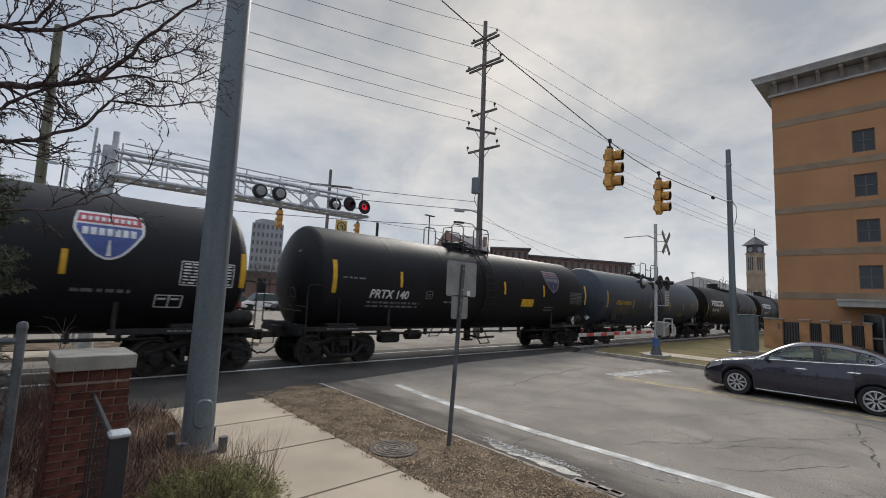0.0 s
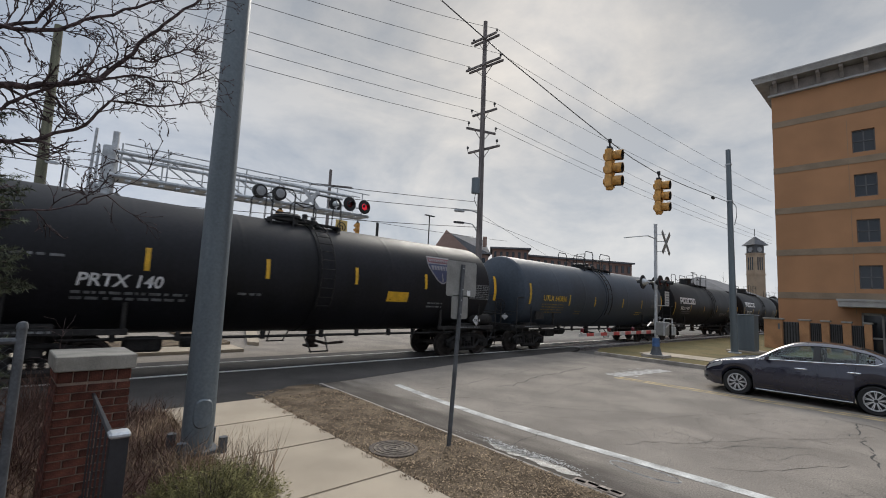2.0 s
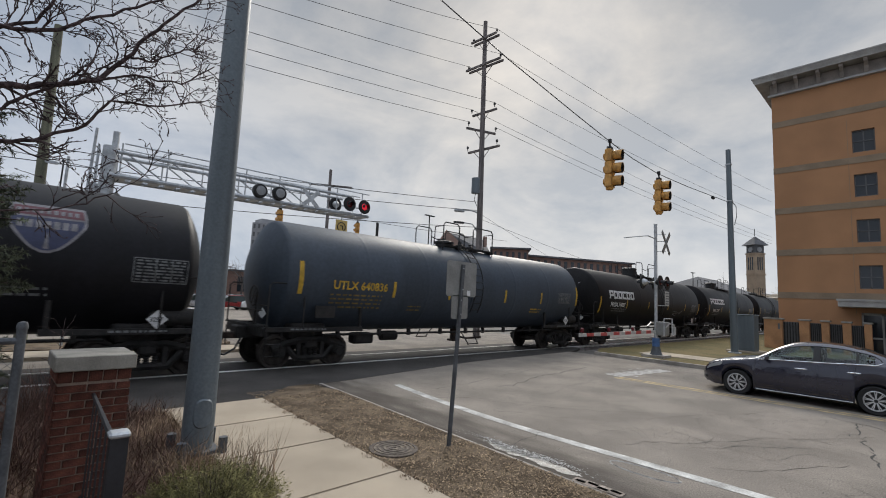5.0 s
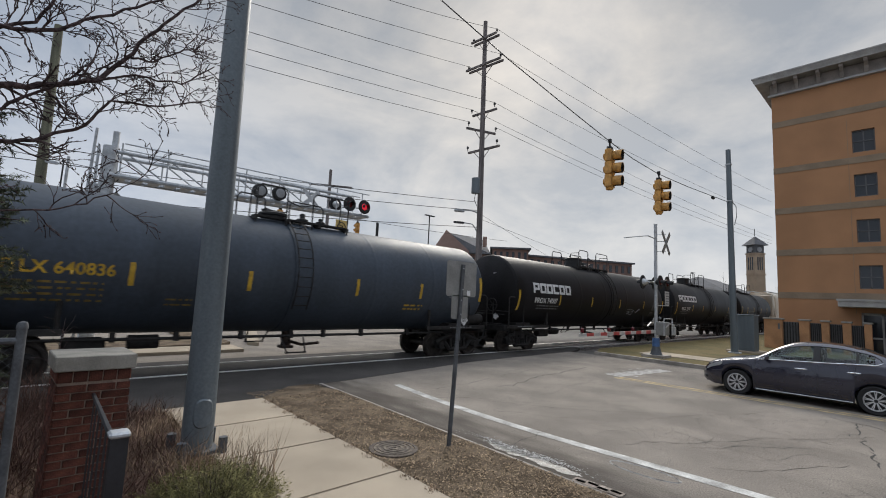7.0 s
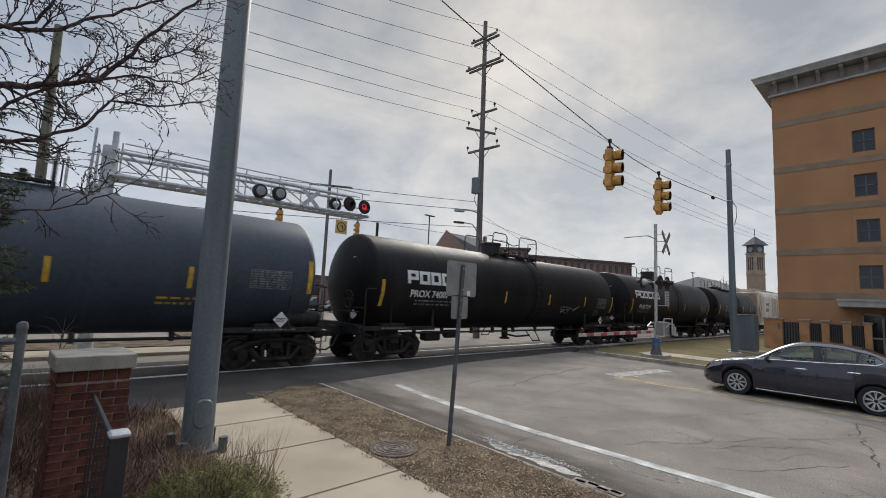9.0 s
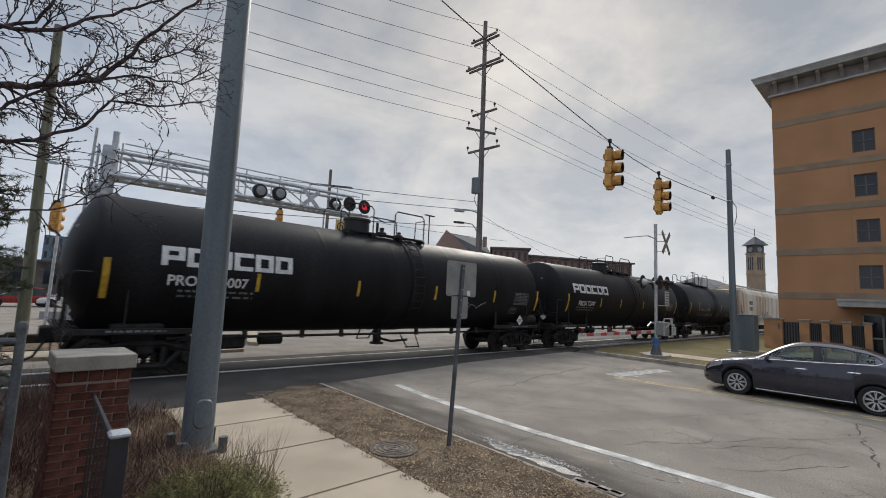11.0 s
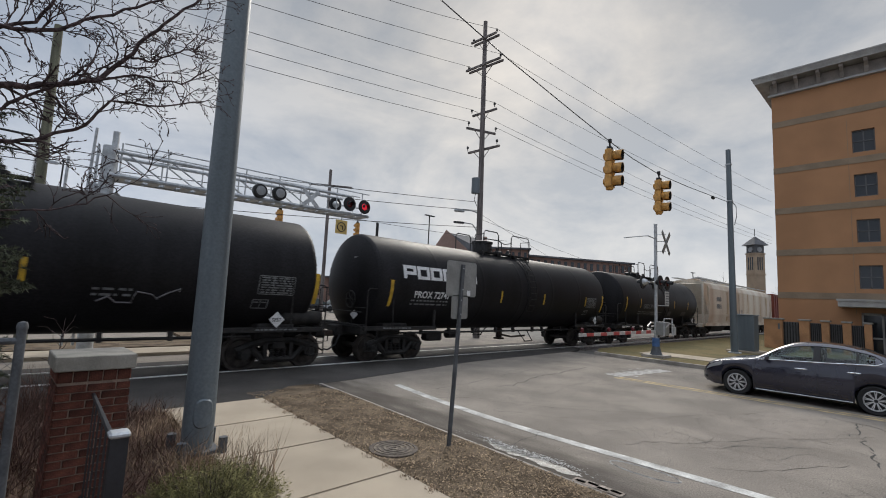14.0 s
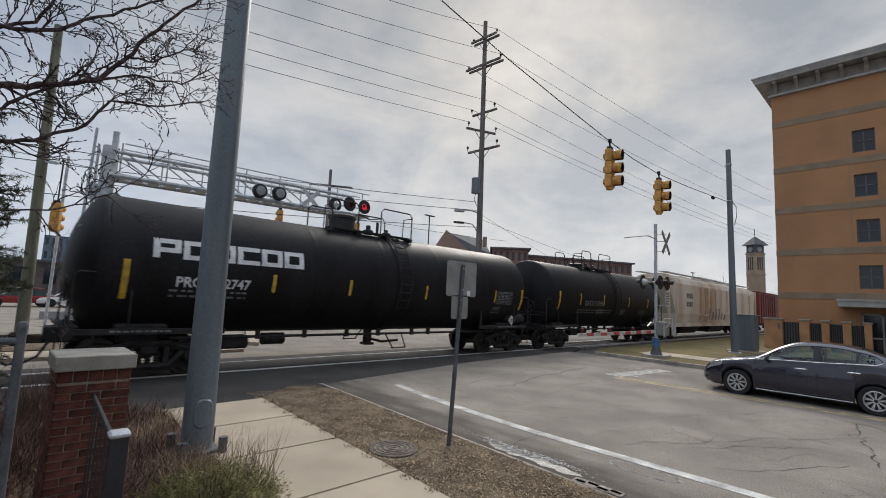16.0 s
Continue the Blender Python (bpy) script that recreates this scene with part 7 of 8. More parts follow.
    facade_block(b, (54.1, 150.6), (63.3, 147.0), 14, 24.4, M_GREYFAR, 9, 7, cornice=0, wmat=M_WINFRAME)
    slab_box("penthouse", (60.5, 156, 25.3), (5, 6, 2.2), M_GREYFAR, b)
    b = thing("glass_building", 0, 0, 0, "low blue-grey glass office building", "building")
    facade_block(b, (3.2, 140), (13.0, 139.5), 16, 12.6, M_BLUEFAR, 4, 8, cornice=0)
    b = thing("long_low_building", 0, 0, 0, "long low brown building beyond the parking lot", "building")
    facade_block(b, (8, 96), (60, 88), 16, 5.6, M_REDFAR, 1, 14)
    facade_block(b, (-30, 100), (6, 97), 16, 5.0, M_BROWNFAR, 1, 8)
    w = thing("retaining_wall", 4.5, 33.0, -0.75, "low grey concrete retaining wall beyond the rails", "wall")
    slab_box("wall_block", (0, 0, 0.6), (7.0, 0.5, 1.2), M_GREYFAR, w, bevel=0.03)
    slab_box("side_block", (4.4, -0.8, 0.75), (1.6, 2.0, 1.5), M_GREYFAR, w, bevel=0.03)
    # roadside beyond the rails
    walkway = thing("far_walk", 0, 0, 0, "pale concrete walk beyond the rails", "sidewalk", kind="structure")
    for k in range(10):
        bm = BM()
        x = 5.9 - k * 1.6
        prism(bm, [(x - 1.59, 16.1), (x, 16.1), (x + 0.05, 17.5), (x - 1.54, 17.5)], -0.02, 0.10)
        part("slab", bm, M_CONCRETE, walkway)
    bm = BM()
    prism(bm, [(-14, 17.7), (5.6, 17.7), (6.2, 18.4), (6.5, 26), (5.4, 26), (5.0, 19.6), (-14, 19.8)], -0.05, 0.11)
    tagged(part("far_verge", bm, M_DRYGRASS), "patch of dead turf beyond the rails", "verge", kind="structure")
    bm = BM()
    prism(bm, [(6.7, 18.0), (7.0, 17.6), (11.5, 30), (10.9, 30.2)], -0.05, 0.13)
    tagged(part("traffic_island", bm, M_CONCRETE), "narrow pale concrete traffic island", "kerb", kind="structure")


def parked_car(x, y, rz, paint, label, tall=False):
    c = thing("parked_car", x, y, 0.0, label, "car", "cars in the far lot", rz=rz)
    h1, h2 = (1.0, 1.75) if tall else (0.85, 1.42)
    bm = BM()
    st = [-2.2, -2.1, -1.0, 0.9, 2.0, 2.2]
    secs = [[(0.78, 0.3), (0.86, 0.55), (0.80, hh), (0.0, hh + 0.03)] for hh in (h1 - .15, h1, h1, h1 - .02, h1 - .12, h1 - .3)]
    loft(bm, st, secs)
    part("body", bm, paint, c, smooth=True)
    bm = BM()
    loft(bm, [-1.9 if tall else -1.5, -1.4 if tall else -0.8, 0.3, 1.1], [[(0.76, h1 - 0.02), (0.72, hh), (0, hh + 0.02)] for hh in (h1 + 0.05, h2, h2, h1 + 0.03)])
    part("cabin_glass", bm, M_CARGLASS, c, smooth=True)
    slab_box("roof", (0, -0.5, h2 + 0.02), (1.3, 1.5, 0.05), paint, c, bevel=0.02)
    for sx in (-1, 1):
        for yy in (-1.35, 1.35):
            bar("wheel", (sx * 0.70, yy, 0.33), (sx * 0.90, yy, 0.33), 0.33, M_RUBBER, c, seg=18)
    return c


def build_lot():
    rnd = random.Random(12)
    paints = [mat("silver_paint", (0.42, 0.43, 0.45), 0.3, 0.6, vary=0.03, bump=0.0), mat("white_paint", (0.70, 0.70, 0.70), 0.3, vary=0.03, bump=0.0),
              mat("black_paint", (0.015, 0.015, 0.017), 0.25, vary=0.03, bump=0.0), mat("red_paint", (0.25, 0.02, 0.02), 0.3, vary=0.03, bump=0.0),
              mat("grey_paint", (0.12, 0.125, 0.13), 0.3, 0.4, vary=0.03, bump=0.0)]
    names = ["silver", "white", "black", "red", "grey"]
    for k in range(14):
        i = (k * 3 + 2) % 5
        x = -6 + k * 3.1
        parked_car(x, 47.5 + 0.1 * k, 96 + rnd.uniform(-3, 3), paints[i], names[i] + (" parked van in the far lot" if k % 4 == 0 else " parked car in the far lot"), tall=k % 4 == 0)
    for k in range(6):
        i = (k * 2) % 5
        parked_car(13 + k * 3.2, 58, 92, paints[i], names[i] + " parked car in the far lot", tall=k % 3 == 1)


build_distance()
build_lot()


# ---------------------------------------------------------------- plants
def grow(bm, p, d, length, r, depth, rnd, kids=3, droop=0.0, wander=0.22, bud=False):
    """A bare branch that forks into ever finer twigs."""
    n = 5
    pts = [p.copy()]
    dirs = []
    for i in range(n):
        d = (d + Vector((rnd.gauss(0, wander), rnd.gauss(0, wander), rnd.gauss(0, wander) + droop)) * 0.6).normalized()
        p = p + d * length / n
        pts.append(p.copy()); dirs.append(d.copy())
    tube(bm, pts, r, 4 if r < 0.008 else 6, 0.55)
    if bud:
        e = pts[-1]
        rod(bm, e - dirs[-1] * 0.004, e + dirs[-1] * 0.012, 0.0055, 0.002, 4)
    if depth <= 0:
        return
    for k in range(kids + (1 if depth > 1 else 0)):
        i = rnd.randint(1, n - 1) if k else n - 1
        axis = Vector((rnd.gauss(0, 1), rnd.gauss(0, 1), rnd.gauss(0, 1))).normalized()
        nd = (Matrix.Rotation(rnd.uniform(0.45, 1.0), 3, axis) @ dirs[i]).normalized()
        grow(bm, pts[i + 1] if k == 0 else pts[i], nd, length * rnd.uniform(0.45, 0.7), max(0.0028, r * 0.6), depth - 1, rnd, kids, droop, wander, bud)


def limb(bm, pts, r0, r1, rnd, kids, depth, size):
    """A long limb through a few points, with side branches."""
    pts = [Vector(p) for p in pts]
    fine = []
    for a, b in zip(pts, pts[1:]):
        for k in range(4):
            fine.append(a.lerp(b, k / 4) + Vector((rnd.gauss(0, .006), rnd.gauss(0, .01), rnd.gauss(0, .006))))
    fine.append(pts[-1])
    tube(bm, fine, r0, 8, r1 / r0)
    for k in range(kids):
        u = (k + rnd.random()) / kids
        i = min(len(fine) - 2, int(u * (len(fine) - 1)))
        d = (fine[i + 1] - fine[i]).normalized()
        axis = Vector((rnd.gauss(0, .4), 1 if rnd.random() < .5 else -1, rnd.gauss(0, .4))).normalized()
        nd = Matrix.Rotation(rnd.uniform(0.5, 1.1), 3, axis) @ d
        rr = r0 + (r1 - r0) * u
        grow(bm, fine[i], nd, size * rnd.uniform(0.6, 1.2), max(0.0048, rr * 0.48), depth, rnd, wander=0.34, bud=True)


def build_bare_tree():
    t = thing("bare_tree", -1.9, 4.4, 0.1, "leafless deciduous tree with budding twigs", "tree")
    rnd = random.Random(21)
    bm = BM()
    tube(bm, [(0, 0, 0), (0.03, 0, 1.2), (0.0, 0.02, 2.4), (0.1, 0, 3.4), (0.0, 0, 5.2)], 0.13, 12, 0.45)
    part("trunk", bm, M_BARK, t, smooth=True)
    o = Vector((-1.9, 4.4, 0.1))
    limbs = (
        ([(-1.85, 4.4, 3.0), (-1.0, 4.3, 3.25), (-0.24, 4.2, 3.44), (0.01, 4.2, 3.54), (0.26, 4.2, 3.67), (0.46, 4.2, 3.98), (0.64, 4.2, 4.32), (0.9, 4.2, 4.68)], 0.032, 0.010, 22),
        ([(-1.85, 4.4, 3.5), (-1.0, 4.3, 3.72), (-0.28, 4.2, 3.85), (-0.01, 4.2, 3.93), (0.14, 4.2, 4.1), (0.44, 4.2, 4.35), (0.8, 4.2, 4.7)], 0.024, 0.008, 20),
        ([(-1.85, 4.4, 2.7), (-1.0, 4.3, 2.92), (-0.19, 4.2, 3.06), (0.01, 4.2, 3.14), (0.23, 4.2, 3.31), (0.36, 4.2, 3.54), (0.67, 4.2, 3.6), (1.0, 4.2, 3.76)], 0.021, 0.006, 22),
        ([(0.22, 4.2, 3.65), (0.5, 4.2, 3.80), (0.81, 4.2, 3.85), (1.05, 4.2, 4.1)], 0.012, 0.005, 13),
        ([(0.40, 4.2, 3.92), (0.62, 4.22, 3.98), (0.80, 4.2, 4.15), (0.95, 4.2, 4.2)], 0.011, 0.005, 11),
        ([(-0.9, 4.3, 3.2), (-0.22, 4.2, 3.29), (-0.07, 4.2, 3.45), (0.07, 4.2, 3.57)], 0.018, 0.008, 10),
        ([(-1.2, 4.3, 3.6), (-0.5, 4.3, 3.75), (-0.11, 4.2, 3.95), (0.0, 4.2, 4.3), (0.1, 4.2, 4.8)], 0.018, 0.008, 13),
        ([(-0.6, 4.0, 2.45), (0.02, 4.1, 2.62), (0.29, 4.1, 2.71), (0.5, 4.1, 2.88), (0.70, 4.1, 3.08)], 0.008, 0.003, 10),
    )
    for pts, r0, r1, kids in limbs:
        bm = BM()
        limb(bm, [Vector(p) - o for p in pts], r0 * 0.88, r1 * 0.9, rnd, int(kids * 1.05), 2, 0.25)
        part("limb", bm, M_BARK, t, smooth=True)


def needles(bm, p, d, n, length, rnd):
    """A tuft of needles round a twig."""
    for k in range(n):
        u = rnd.random()
        a = Vector((rnd.gauss(0, 1), rnd.gauss(0, 1), rnd.gauss(0, 1))).normalized()
        q = p + d * u
        dr = (d.normalized() * 0.5 + a).normalized() * length * rnd.uniform(0.6, 1.1)
        s = dr.cross(a + Vector((0.1, 0.2, 0.3))).normalized() * length * 0.09
        bm.faces.new([bm.verts.new(q - s), bm.verts.new(q + s), bm.verts.new(q + dr)])


def build_conifer():
    t = thing("conifer", -0.83, 4.5, 0.1, "dense grey-green conifer beside the fence", "tree")
    rnd = random.Random(33)
    bar("trunk", (0, 0, 0), (0, 0, 3.6), 0.07, M_BARK, t, r1=0.015, seg=10)
    bm, tw = BM(), BM()
    for k in range(210):
        z = rnd.uniform(0.5, 3.2)
        reach = (0.86 - 0.05 * abs(z - 1.75)) * rnd.uniform(0.65, 1.0)
        if z > 2.3:
            reach *= 0.97
        a = rnd.uniform(-1.6, 1.4)
        d = Vector((math.cos(a), math.sin(a), rnd.uniform(-0.05, 0.25))).normalized()
        p0, p1 = Vector((0, 0, z)), Vector((0, 0, z)) + d * reach
        tube(tw, [p0, p0.lerp(p1, 0.5) + Vector((0, 0, 0.04)), p1], 0.010, 4, 0.3)
        for j in range(11):
            q = p0.lerp(p1, 0.25 + 0.75 * j / 10)
            sd = (d + Vector((rnd.gauss(0, .7), rnd.gauss(0, .7), rnd.gauss(0, .35)))).normalized() * 0.12
            needles(bm, q, sd, 46, 0.045, rnd)
    tagged(part("branch", tw, M_BARK, t), kind="stuff")
    tagged(part("needles", bm, M_NEEDLE, t), "grey-green needles", kind="stuff")


def build_bushes():
    rnd = random.Random(44)
    j = thing("juniper_bush", 1.42, 4.30, 0.10, "low olive-green juniper bush at the pole's foot", "bush")
    bm, tw = BM(), BM()
    for k in range(330):
        a = rnd.uniform(0, 6.283)
        rr = math.sqrt(rnd.random())
        base = Vector((0.25 * math.cos(a) * rr, 0.25 * math.sin(a) * rr, 0.0))
        tip = Vector((0.60 * math.cos(a) * rr, 0.62 * math.sin(a) * rr, 0.42 * (1 - 0.55 * rr ** 2) * rnd.uniform(0.75, 1.08)))
        tube(tw, [base, base.lerp(tip, 0.6) + Vector((0, 0, 0.05)), tip], 0.006, 3, 0.4)
        for i in range(5):
            q = base.lerp(tip, 0.45 + 0.5 * i / 4)
            d = (tip - base).normalized() * 0.10 + Vector((rnd.gauss(0, .03), rnd.gauss(0, .03), 0.04))
            needles(bm, q, d, 16, 0.035, rnd)
    tagged(part("woody_stem", tw, M_BARK, j), kind="stuff")
    tagged(part("foliage", bm, M_JUNIPER, j), "olive-green scale foliage", kind="stuff")

    def tufts(name, label, spots, n, height, material, seed, lean=0.35, width=0.004):
        r2 = random.Random(seed)
        bm = BM()
        for (cx, cy, rad) in spots:
            for k in range(n):
                a, rr = r2.uniform(0, 6.283), rad * math.sqrt(r2.random())
                p = Vector((cx + rr * math.cos(a), cy + rr * math.sin(a), 0.10))
                h = height * r2.uniform(0.5, 1.15)
                t2 = Vector((r2.gauss(0, lean), r2.gauss(0, lean), 1)).normalized() * h
                s = Vector((r2.gauss(0, 1), r2.gauss(0, 1), 0)).normalized() * width
                mid = p + t2 * 0.55
                tip = p + t2 + Vector((r2.gauss(0, lean), r2.gauss(0, lean), -0.1)) * h * 0.4
                v = [bm.verts.new(x) for x in (p - s, p + s, mid + s * 0.8, mid - s * 0.8, tip)]
                bm.faces.new(v[:4]); bm.faces.new((v[3], v[2], v[4]))
        tagged(part(name, bm, material), label, "dry plants", kind="stuff")

    tufts("dry_stalks", "pale dry flower stalks above the juniper", [(2.0, 5.0, 0.30), (1.6, 5.0, 0.4)], 150, 0.62, M_STRAW, 5, 0.28, 0.0028)
    tufts("dead_perennials", "matted red-brown dead perennials in the bed", [(0.95, 5.2, 0.45), (1.25, 6.4, 0.5), (0.9, 7.6, 0.6), (1.5, 8.2, 0.45), (0.5, 6.2, 0.5), (0.1, 7.2, 0.7), (-0.6, 6.2, 0.7), (0.2, 8.7, 0.8)], 420, 0.42, M_REDTWIG, 6, 0.8, 0.004)
    tufts("dry_grass_clumps", "clumps of pale dry grass in the bed", [(1.35, 6.9, 0.35), (0.8, 6.0, 0.4), (1.5, 5.7, 0.3), (0.35, 5.0, 0.5), (0.0, 5.6, 0.5), (1.7, 7.5, 0.3)], 260, 0.36, M_STRAW, 7, 0.6, 0.0035)
    tufts("dead_hedge", "tall bare red-brown brush beside the fence", [(-0.35, 5.3, 0.4), (-0.1, 6.6, 0.45), (0.15, 8.2, 0.5), (-0.6, 7.6, 0.6), (0.55, 9.0, 0.35)], 330, 0.85, M_REDTWIG, 9, 0.38, 0.0045)
    tufts("weed_fringe", "ragged dead grass fringe along the slab edges", [(3.58 - 0.023 * (8.69 - 2.4 - k * 0.42), 2.4 + k * 0.42, 0.10) for k in range(15)] + [(1.92, 5.4 + k * 0.27, 0.09) for k in range(12)], 60, 0.07, M_STRAW, 8, 0.7, 0.003)


def build_sapling():
    t = thing("bare_sapling", 0.62, 9.6, 0.0, "small leafless sapling beside the rails", "sapling")
    rnd = random.Random(91)
    bm = BM()
    tube(bm, [(0, 0, 0), (0.02, 0, 0.5), (-0.02, 0.02, 1.0), (0.0, 0, 1.55)], 0.010, 6, 0.4)
    part("stem", bm, M_BARK, t)
    bm = BM()
    for k in range(9):
        a = rnd.uniform(0, 6.283)
        grow(bm, Vector((0, 0, rnd.uniform(0.7, 1.35))), Vector((math.cos(a), math.sin(a), 1.0)).normalized(), 0.26, 0.005, 1, rnd, kids=1)
    part("twigs", bm, M_BARK, t)


def build_litter():
    """Dead leaves and grass scraps strewn over the turf and the bed."""
    rnd = random.Random(55)
    bm = BM()
    for k in range(34000):
        near = rnd.random() ** 1.6
        y = 1.5 + 8.0 * near
        if k < 29000:
            x = rnd.uniform(3.605 - (8.69 - y) * 0.023, slope_line(KERB_A, KERB_B, y) - 0.06)
        else:
            x = rnd.uniform(-1.5, 2.0)
            y = rnd.uniform(3.0, 9.0)
        z = (0.104 if y < 8.7 else 0.05) + 0.022 * noise.noise((x * 2.2, y * 2.2, 3.1)) + rnd.uniform(0, 0.016)
        s = rnd.uniform(0.006, 0.022)
        a = rnd.uniform(0, 6.283)
        u = Vector((math.cos(a), math.sin(a), rnd.uniform(-0.5, 0.5))) * s
        w = Vector((-math.sin(a), math.cos(a), rnd.uniform(-0.4, 0.4))) * s * rnd.uniform(0.25, 0.6)
        c = Vector((x, y, z))
        bm.faces.new([bm.verts.new(c - u), bm.verts.new(c + w), bm.verts.new(c + u), bm.verts.new(c - w)])
    m = mat("dead_leaves", (0.255, 0.190, 0.125), 0.95, vary=0.12, bump=0.0, perisland=0.85, spec=0.1)
    tagged(part("leaf_litter", bm, m), "scattered tan dead leaves and grass scraps", "leaf litter", kind="stuff")


def crack(rnd, a, b, w, jitter, z):
    a, b = Vector((*a, 0)), Vector((*b, 0))
    n = max(4, int((b - a).length / 0.16))
    side = Vector((-(b - a).y, (b - a).x, 0)).normalized()
    bm = BM()
    prev = None
    off = 0.0
    for i in range(n + 1):
        off = off * 0.8 + rnd.gauss(0, jitter)
        p = a.lerp(b, i / n) + side * off
        ww = w * rnd.uniform(0.35, 1.2) * (1 if 0 < i < n else 0.2)
        cur = (bm.verts.new((p.x - side.x * ww, p.y - side.y * ww, z)), bm.verts.new((p.x + side.x * ww, p.y + side.y * ww, z)))
        if prev:
            bm.faces.new((prev[0], prev[1], cur[1], cur[0]))
        prev = cur
    return bm


def build_road_wear():
    rnd = random.Random(66)
    m = mat("crack_filler", (0.060, 0.055, 0.050), 0.9, vary=0.2, bump=0.1)
    lines = [((12.4, 0.3), (10.6, -0.1), .010), ((13.2, 1.5), (12.2, 0.2), .016), ((7.2, 3.4), (11.8, 0.5), .007), ((8.0, 2.6), (9.8, 1.2), .008),
             ((8.0, 5.6), (10.5, 3.4), .006), ((8.6, 6.8), (8.9, 4.8), .006), ((9.0, 4.0), (12.5, 2.2), .005), ((10.2, 7.2), (13.6, 5.0), .006),
             ((7.4, 8.0), (12.5, 8.6), .012), ((5.5, 4.2), (6.9, 4.5), .007), ((7.2, 2.1), (9.2, 0.9), .007), ((9.0, 6.2), (12.6, 6.6), .006),
             ((7.6, 6.6), (8.4, 5.2), .006), ((11.0, 5.6), (11.4, 3.0), .005), ((14.4, 6.0), (17.6, 4.8), .006), ((8.8, 3.2), (8.3, 1.4), .006),
             ((10.4, 2.4), (10.0, 0.4), .006), ((9.6, 8.4), (11.0, 7.4), .007), ((6.6, 7.6), (7.9, 6.6), .008), ((7.0, 5.9), (7.9, 4.6), .006), ((12.78, 0.94), (11.32, 0.91), .018), ((11.32, 0.91), (10.39, 0.66), .018), ((10.39, 0.66), (9.37, 0.45), .018), ((9.07, 7.43), (14.86, 8.12), .02)]
    for k, (a, b, w) in enumerate(lines):
        tagged(part("road_crack", crack(rnd, a, b, w, 0.045, 0.0045), m), "ragged dark crack in the asphalt", "crack", kind="structure")
    for k in range(48):
        x, y = rnd.uniform(7.1, 13.2), rnd.uniform(-0.5, 8.2)
        a = rnd.gauss(0.5, 0.7)
        ln = rnd.uniform(0.5, 1.8)
        tagged(part("road_crack", crack(rnd, (x, y), (x + ln * math.cos(a), y - ln * math.sin(a)), rnd.uniform(0.002, 0.0045), 0.05, 0.0042), m), "fine ragged crack in the asphalt", "crack", kind="structure")

    # hairline crazing over the whole surface
    bm = BM()
    for k in range(420):
        x, y = rnd.uniform(5.9, 18.3), rnd.uniform(-1.5, 9.4)
        a = rnd.choice((0.1, 1.55)) + rnd.gauss(0, 0.45)
        p = Vector((x, y, 0.0036))
        w = rnd.uniform(0.0015, 0.0035)
        prev = None
        for i in range(rnd.randint(4, 9)):
            s2 = Vector((-math.sin(a), math.cos(a), 0)) * w * rnd.uniform(0.4, 1.2)
            cur = (bm.verts.new(p - s2), bm.verts.new(p + s2))
            if prev:
                bm.faces.new((prev[0], prev[1], cur[1], cur[0]))
            prev = cur
            a += rnd.gauss(0, 0.35)
            p = p + Vector((math.cos(a), math.sin(a), 0)) * 0.11
    tagged(part("hairline_cracks", bm, m), "hairline crazing in the old asphalt", "cracks", kind="stuff")

    def ribbon(p, q, w, wob, z, seed):
        """A long stain with soft wandering edges."""
        p, q = Vector((*p, 0)), Vector((*q, 0))
        side = Vector((-(q - p).y, (q - p).x, 0)).normalized()
        bm = BM()
        n = 90
        prev = None
        for i in range(n + 1):
            c = p.lerp(q, i / n)
            end = min(1.0, 8 * i / n, 8 * (n - i) / n)
            wl = (w + wob * (noise.noise((i * 0.09, seed, 0.3)) + 0.5 * noise.noise((i * 0.31, seed, 1.3)))) * end
            wr = (w + wob * (noise.noise((i * 0.11, seed, 5.3)) + 0.5 * noise.noise((i * 0.37, seed, 7.1)))) * end
            a, b = c + side * wl, c - side * wr
            cur = (bm.verts.new((a.x, a.y, z)), bm.verts.new((b.x, b.y, z)))
            if prev:
                bm.faces.new((prev[0], prev[1], cur[1], cur[0]))
            prev = cur
        return bm

    tagged(part("wet_patch", ribbon((5.42, 3.0), (5.46, 4.6), 0.10, 0.07, 0.0055, 6.0), mat("wet_grit", (0.13, 0.128, 0.12), 0.42, vary=0.4, scale=9, fine=60, bump=0.6)), "wet gritty patch in the gutter", "puddle", kind="structure")
    # broken crust of salt and grit
    bm = BM()
    for k in range(2000):
        y = 4.05 + rnd.gauss(0, 0.42)
        x = 5.56 + rnd.gauss(0, 0.06) + 0.04 * math.sin(y * 4.1)
        r = abs(rnd.gauss(0, 0.006)) + 0.002
        a0 = rnd.uniform(0, 6.283)
        bm.faces.new([bm.verts.new((x + r * rnd.uniform(0.5, 1.0) * math.cos(a0 + j * 1.047), y + 1.8 * r * rnd.uniform(0.5, 1.0) * math.sin(a0 + j * 1.047), 0.0085 + 0.000004 * k)) for j in range(6)])
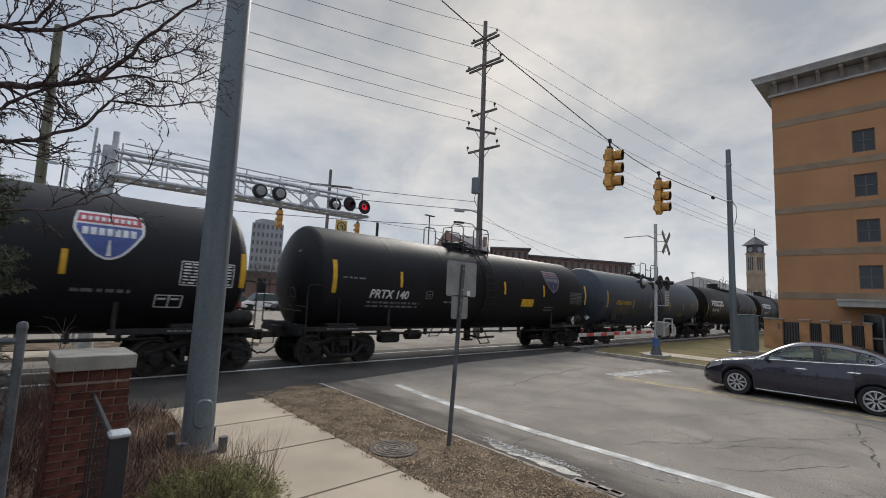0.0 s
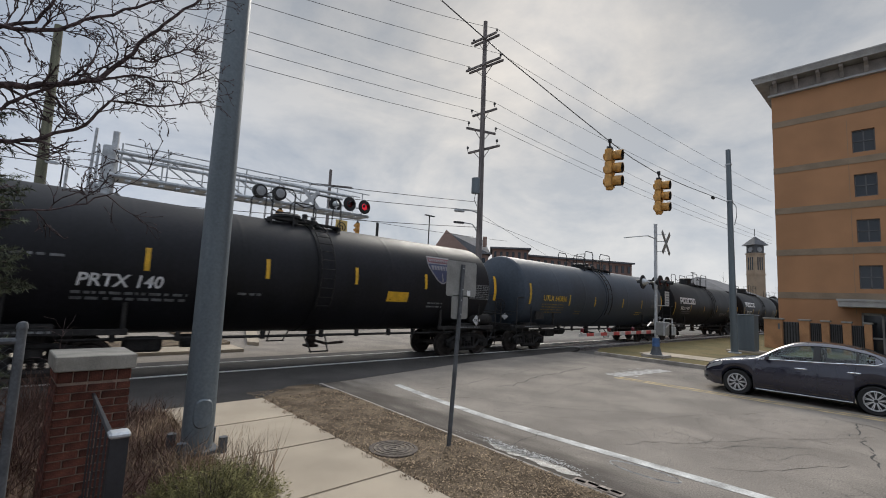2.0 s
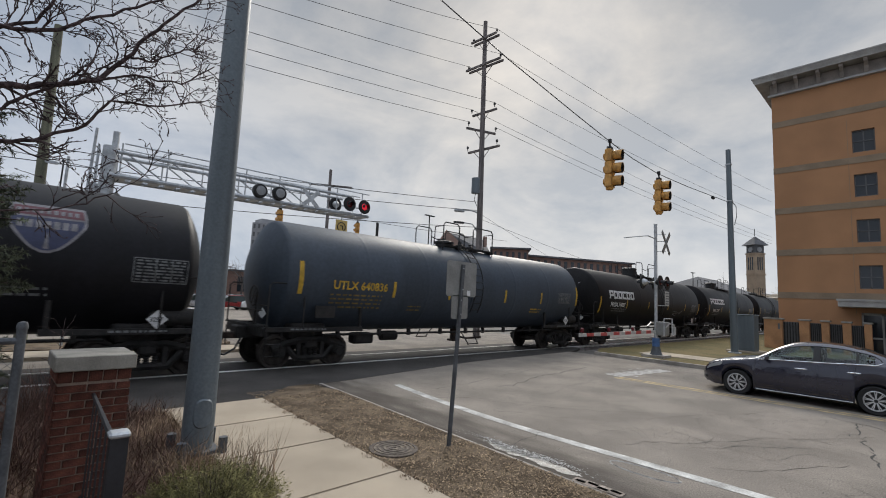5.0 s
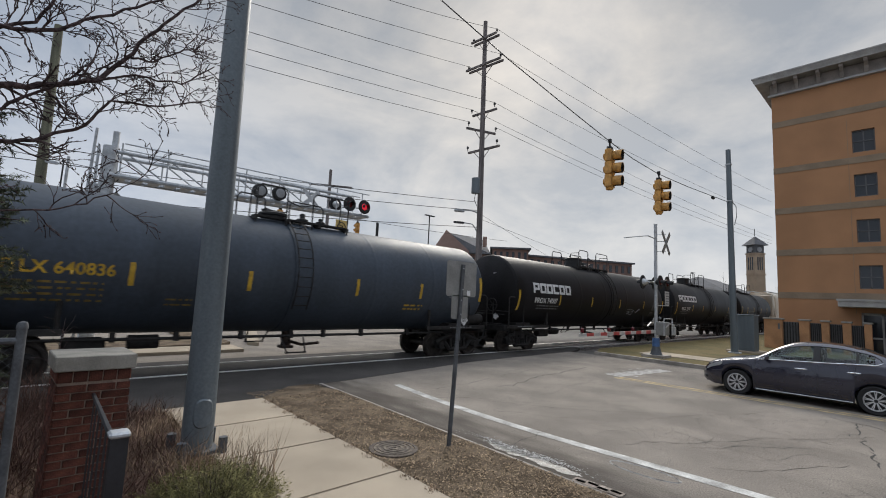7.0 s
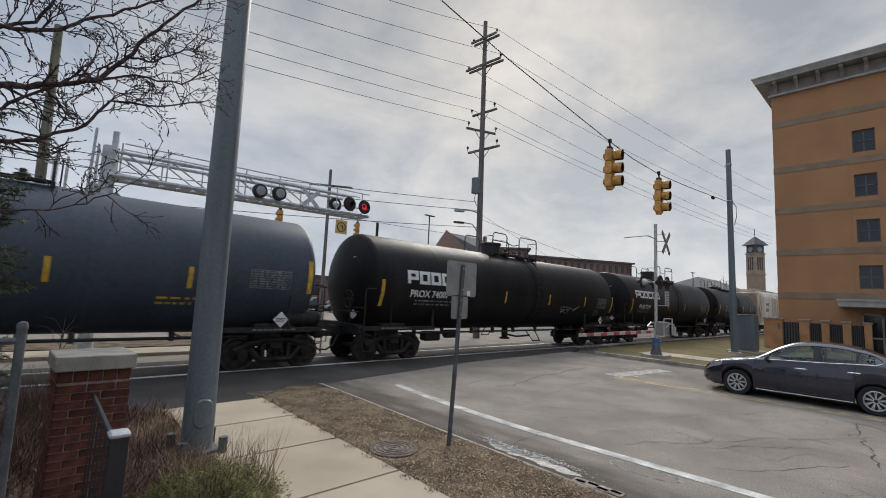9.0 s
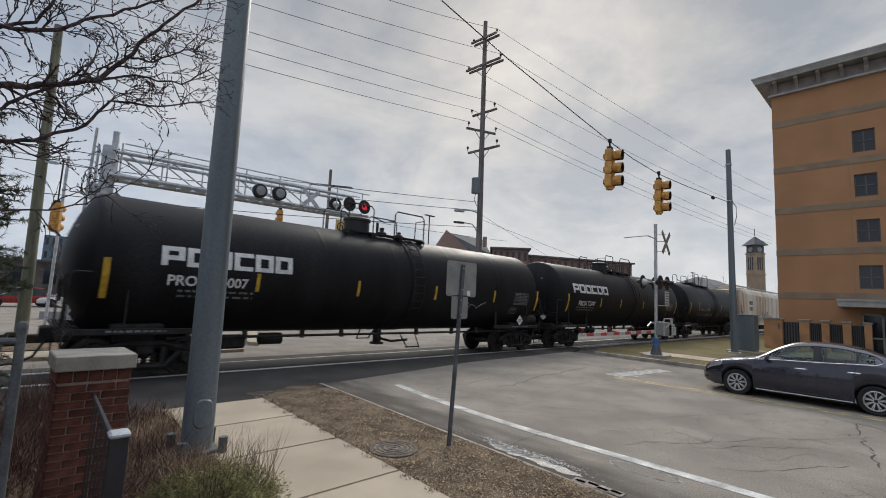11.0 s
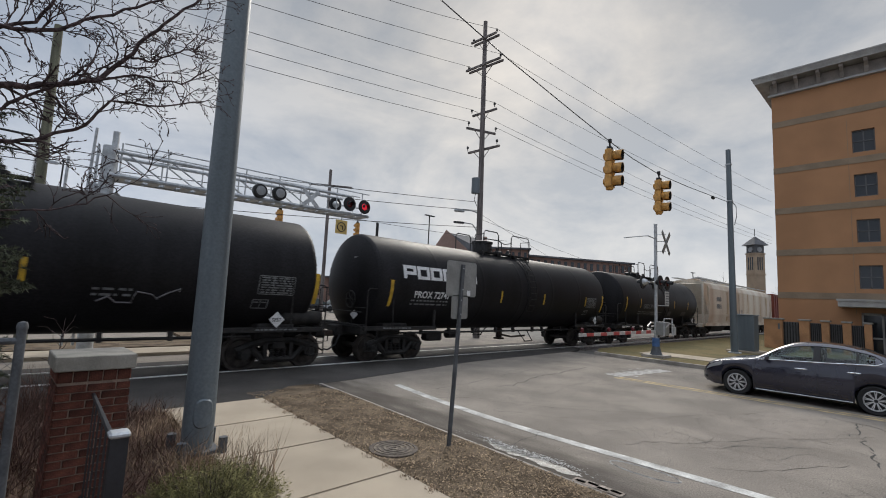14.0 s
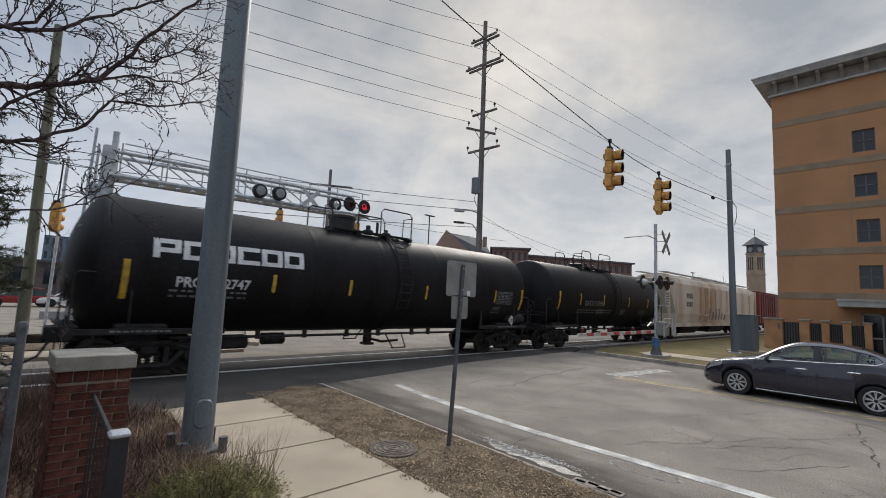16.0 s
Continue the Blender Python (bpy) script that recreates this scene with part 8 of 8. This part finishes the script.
    tagged(part("salt_crust", bm, mat("salt_crust", (0.36, 0.36, 0.345), 0.75, vary=0.3, scale=14, fine=80, bump=0.4)), "broken white salt crust in the gutter", "stain", kind="stuff")
    for cx, cy, rr in ((6.30, 2.62, 0.40),):
        bm = BM()
        tube(bm, [(cx + rr * 0.42 * math.cos(t), cy + rr * 1.15 * math.sin(t), -0.001) for t in (k * math.pi / 14 for k in range(29))], 0.012, 4)
        tagged(part("painted_loop", bm, M_WORNLINE), "faint sprayed oval loop on the asphalt", "road marking", kind="structure")
    # grid hatching of the keep-clear mark at the stop line
    for k in range(5):
        stripe("hatch_bar", (14.1 + k * 0.55, 7.05), (14.5 + k * 0.55, 6.2), 0.10, M_WORNLINE, "worn white hatching by the stop line", z=0.005)


def build_far_trees():
    rnd = random.Random(77)
    for k, (x, y, h) in enumerate(((36, 88, 10), (30, 86, 8), (24, 90, 9), (14, 84, 8), (4, 86, 9), (-4, 80, 8), (150, 40, 12), (205, 34, 13), (178, 52, 10), (20, 70, 7))):
        t = thing("bare_tree", x, y, 0, "leafless tree far beyond the tracks", "tree", "far bare trees")
        bm = BM()
        tube(bm, [(0, 0, 0), (0.1, 0, h * 0.3), (0, 0.1, h * 0.55)], 0.22, 6, 0.5)
        part("trunk", bm, M_BROWNFAR, t)
        bm = BM()
        for j in range(9):
            a = rnd.uniform(0, 6.283)
            grow(bm, Vector((0, 0, h * rnd.uniform(0.25, 0.55))), Vector((math.cos(a), math.sin(a), 1.1)).normalized(), h * 0.32, 0.07, 3, rnd, kids=2)
        part("crown", bm, M_BROWNFAR, t)


build_bare_tree()
build_conifer()
build_bushes()
build_sapling()
build_litter()
build_road_wear()
build_far_trees()


# ---------------------------------------------------------------- what moves
def motions():
    for c, x in CARS:
        walk(c, [(t, pose(x - SPEED * t, TRACK_Y, 0)) for t in (0.0, 4.0, 8.0, 12.0, 16.0)])
    turn = math.degrees(SPEED / WHEEL_R)
    for w in WHEELS:
        x, y, z = w.location
        walk(w, [(k * 0.16, pose(x, y, z, 0, -turn * k * 0.16, 0)) for k in range(101)])


motions()
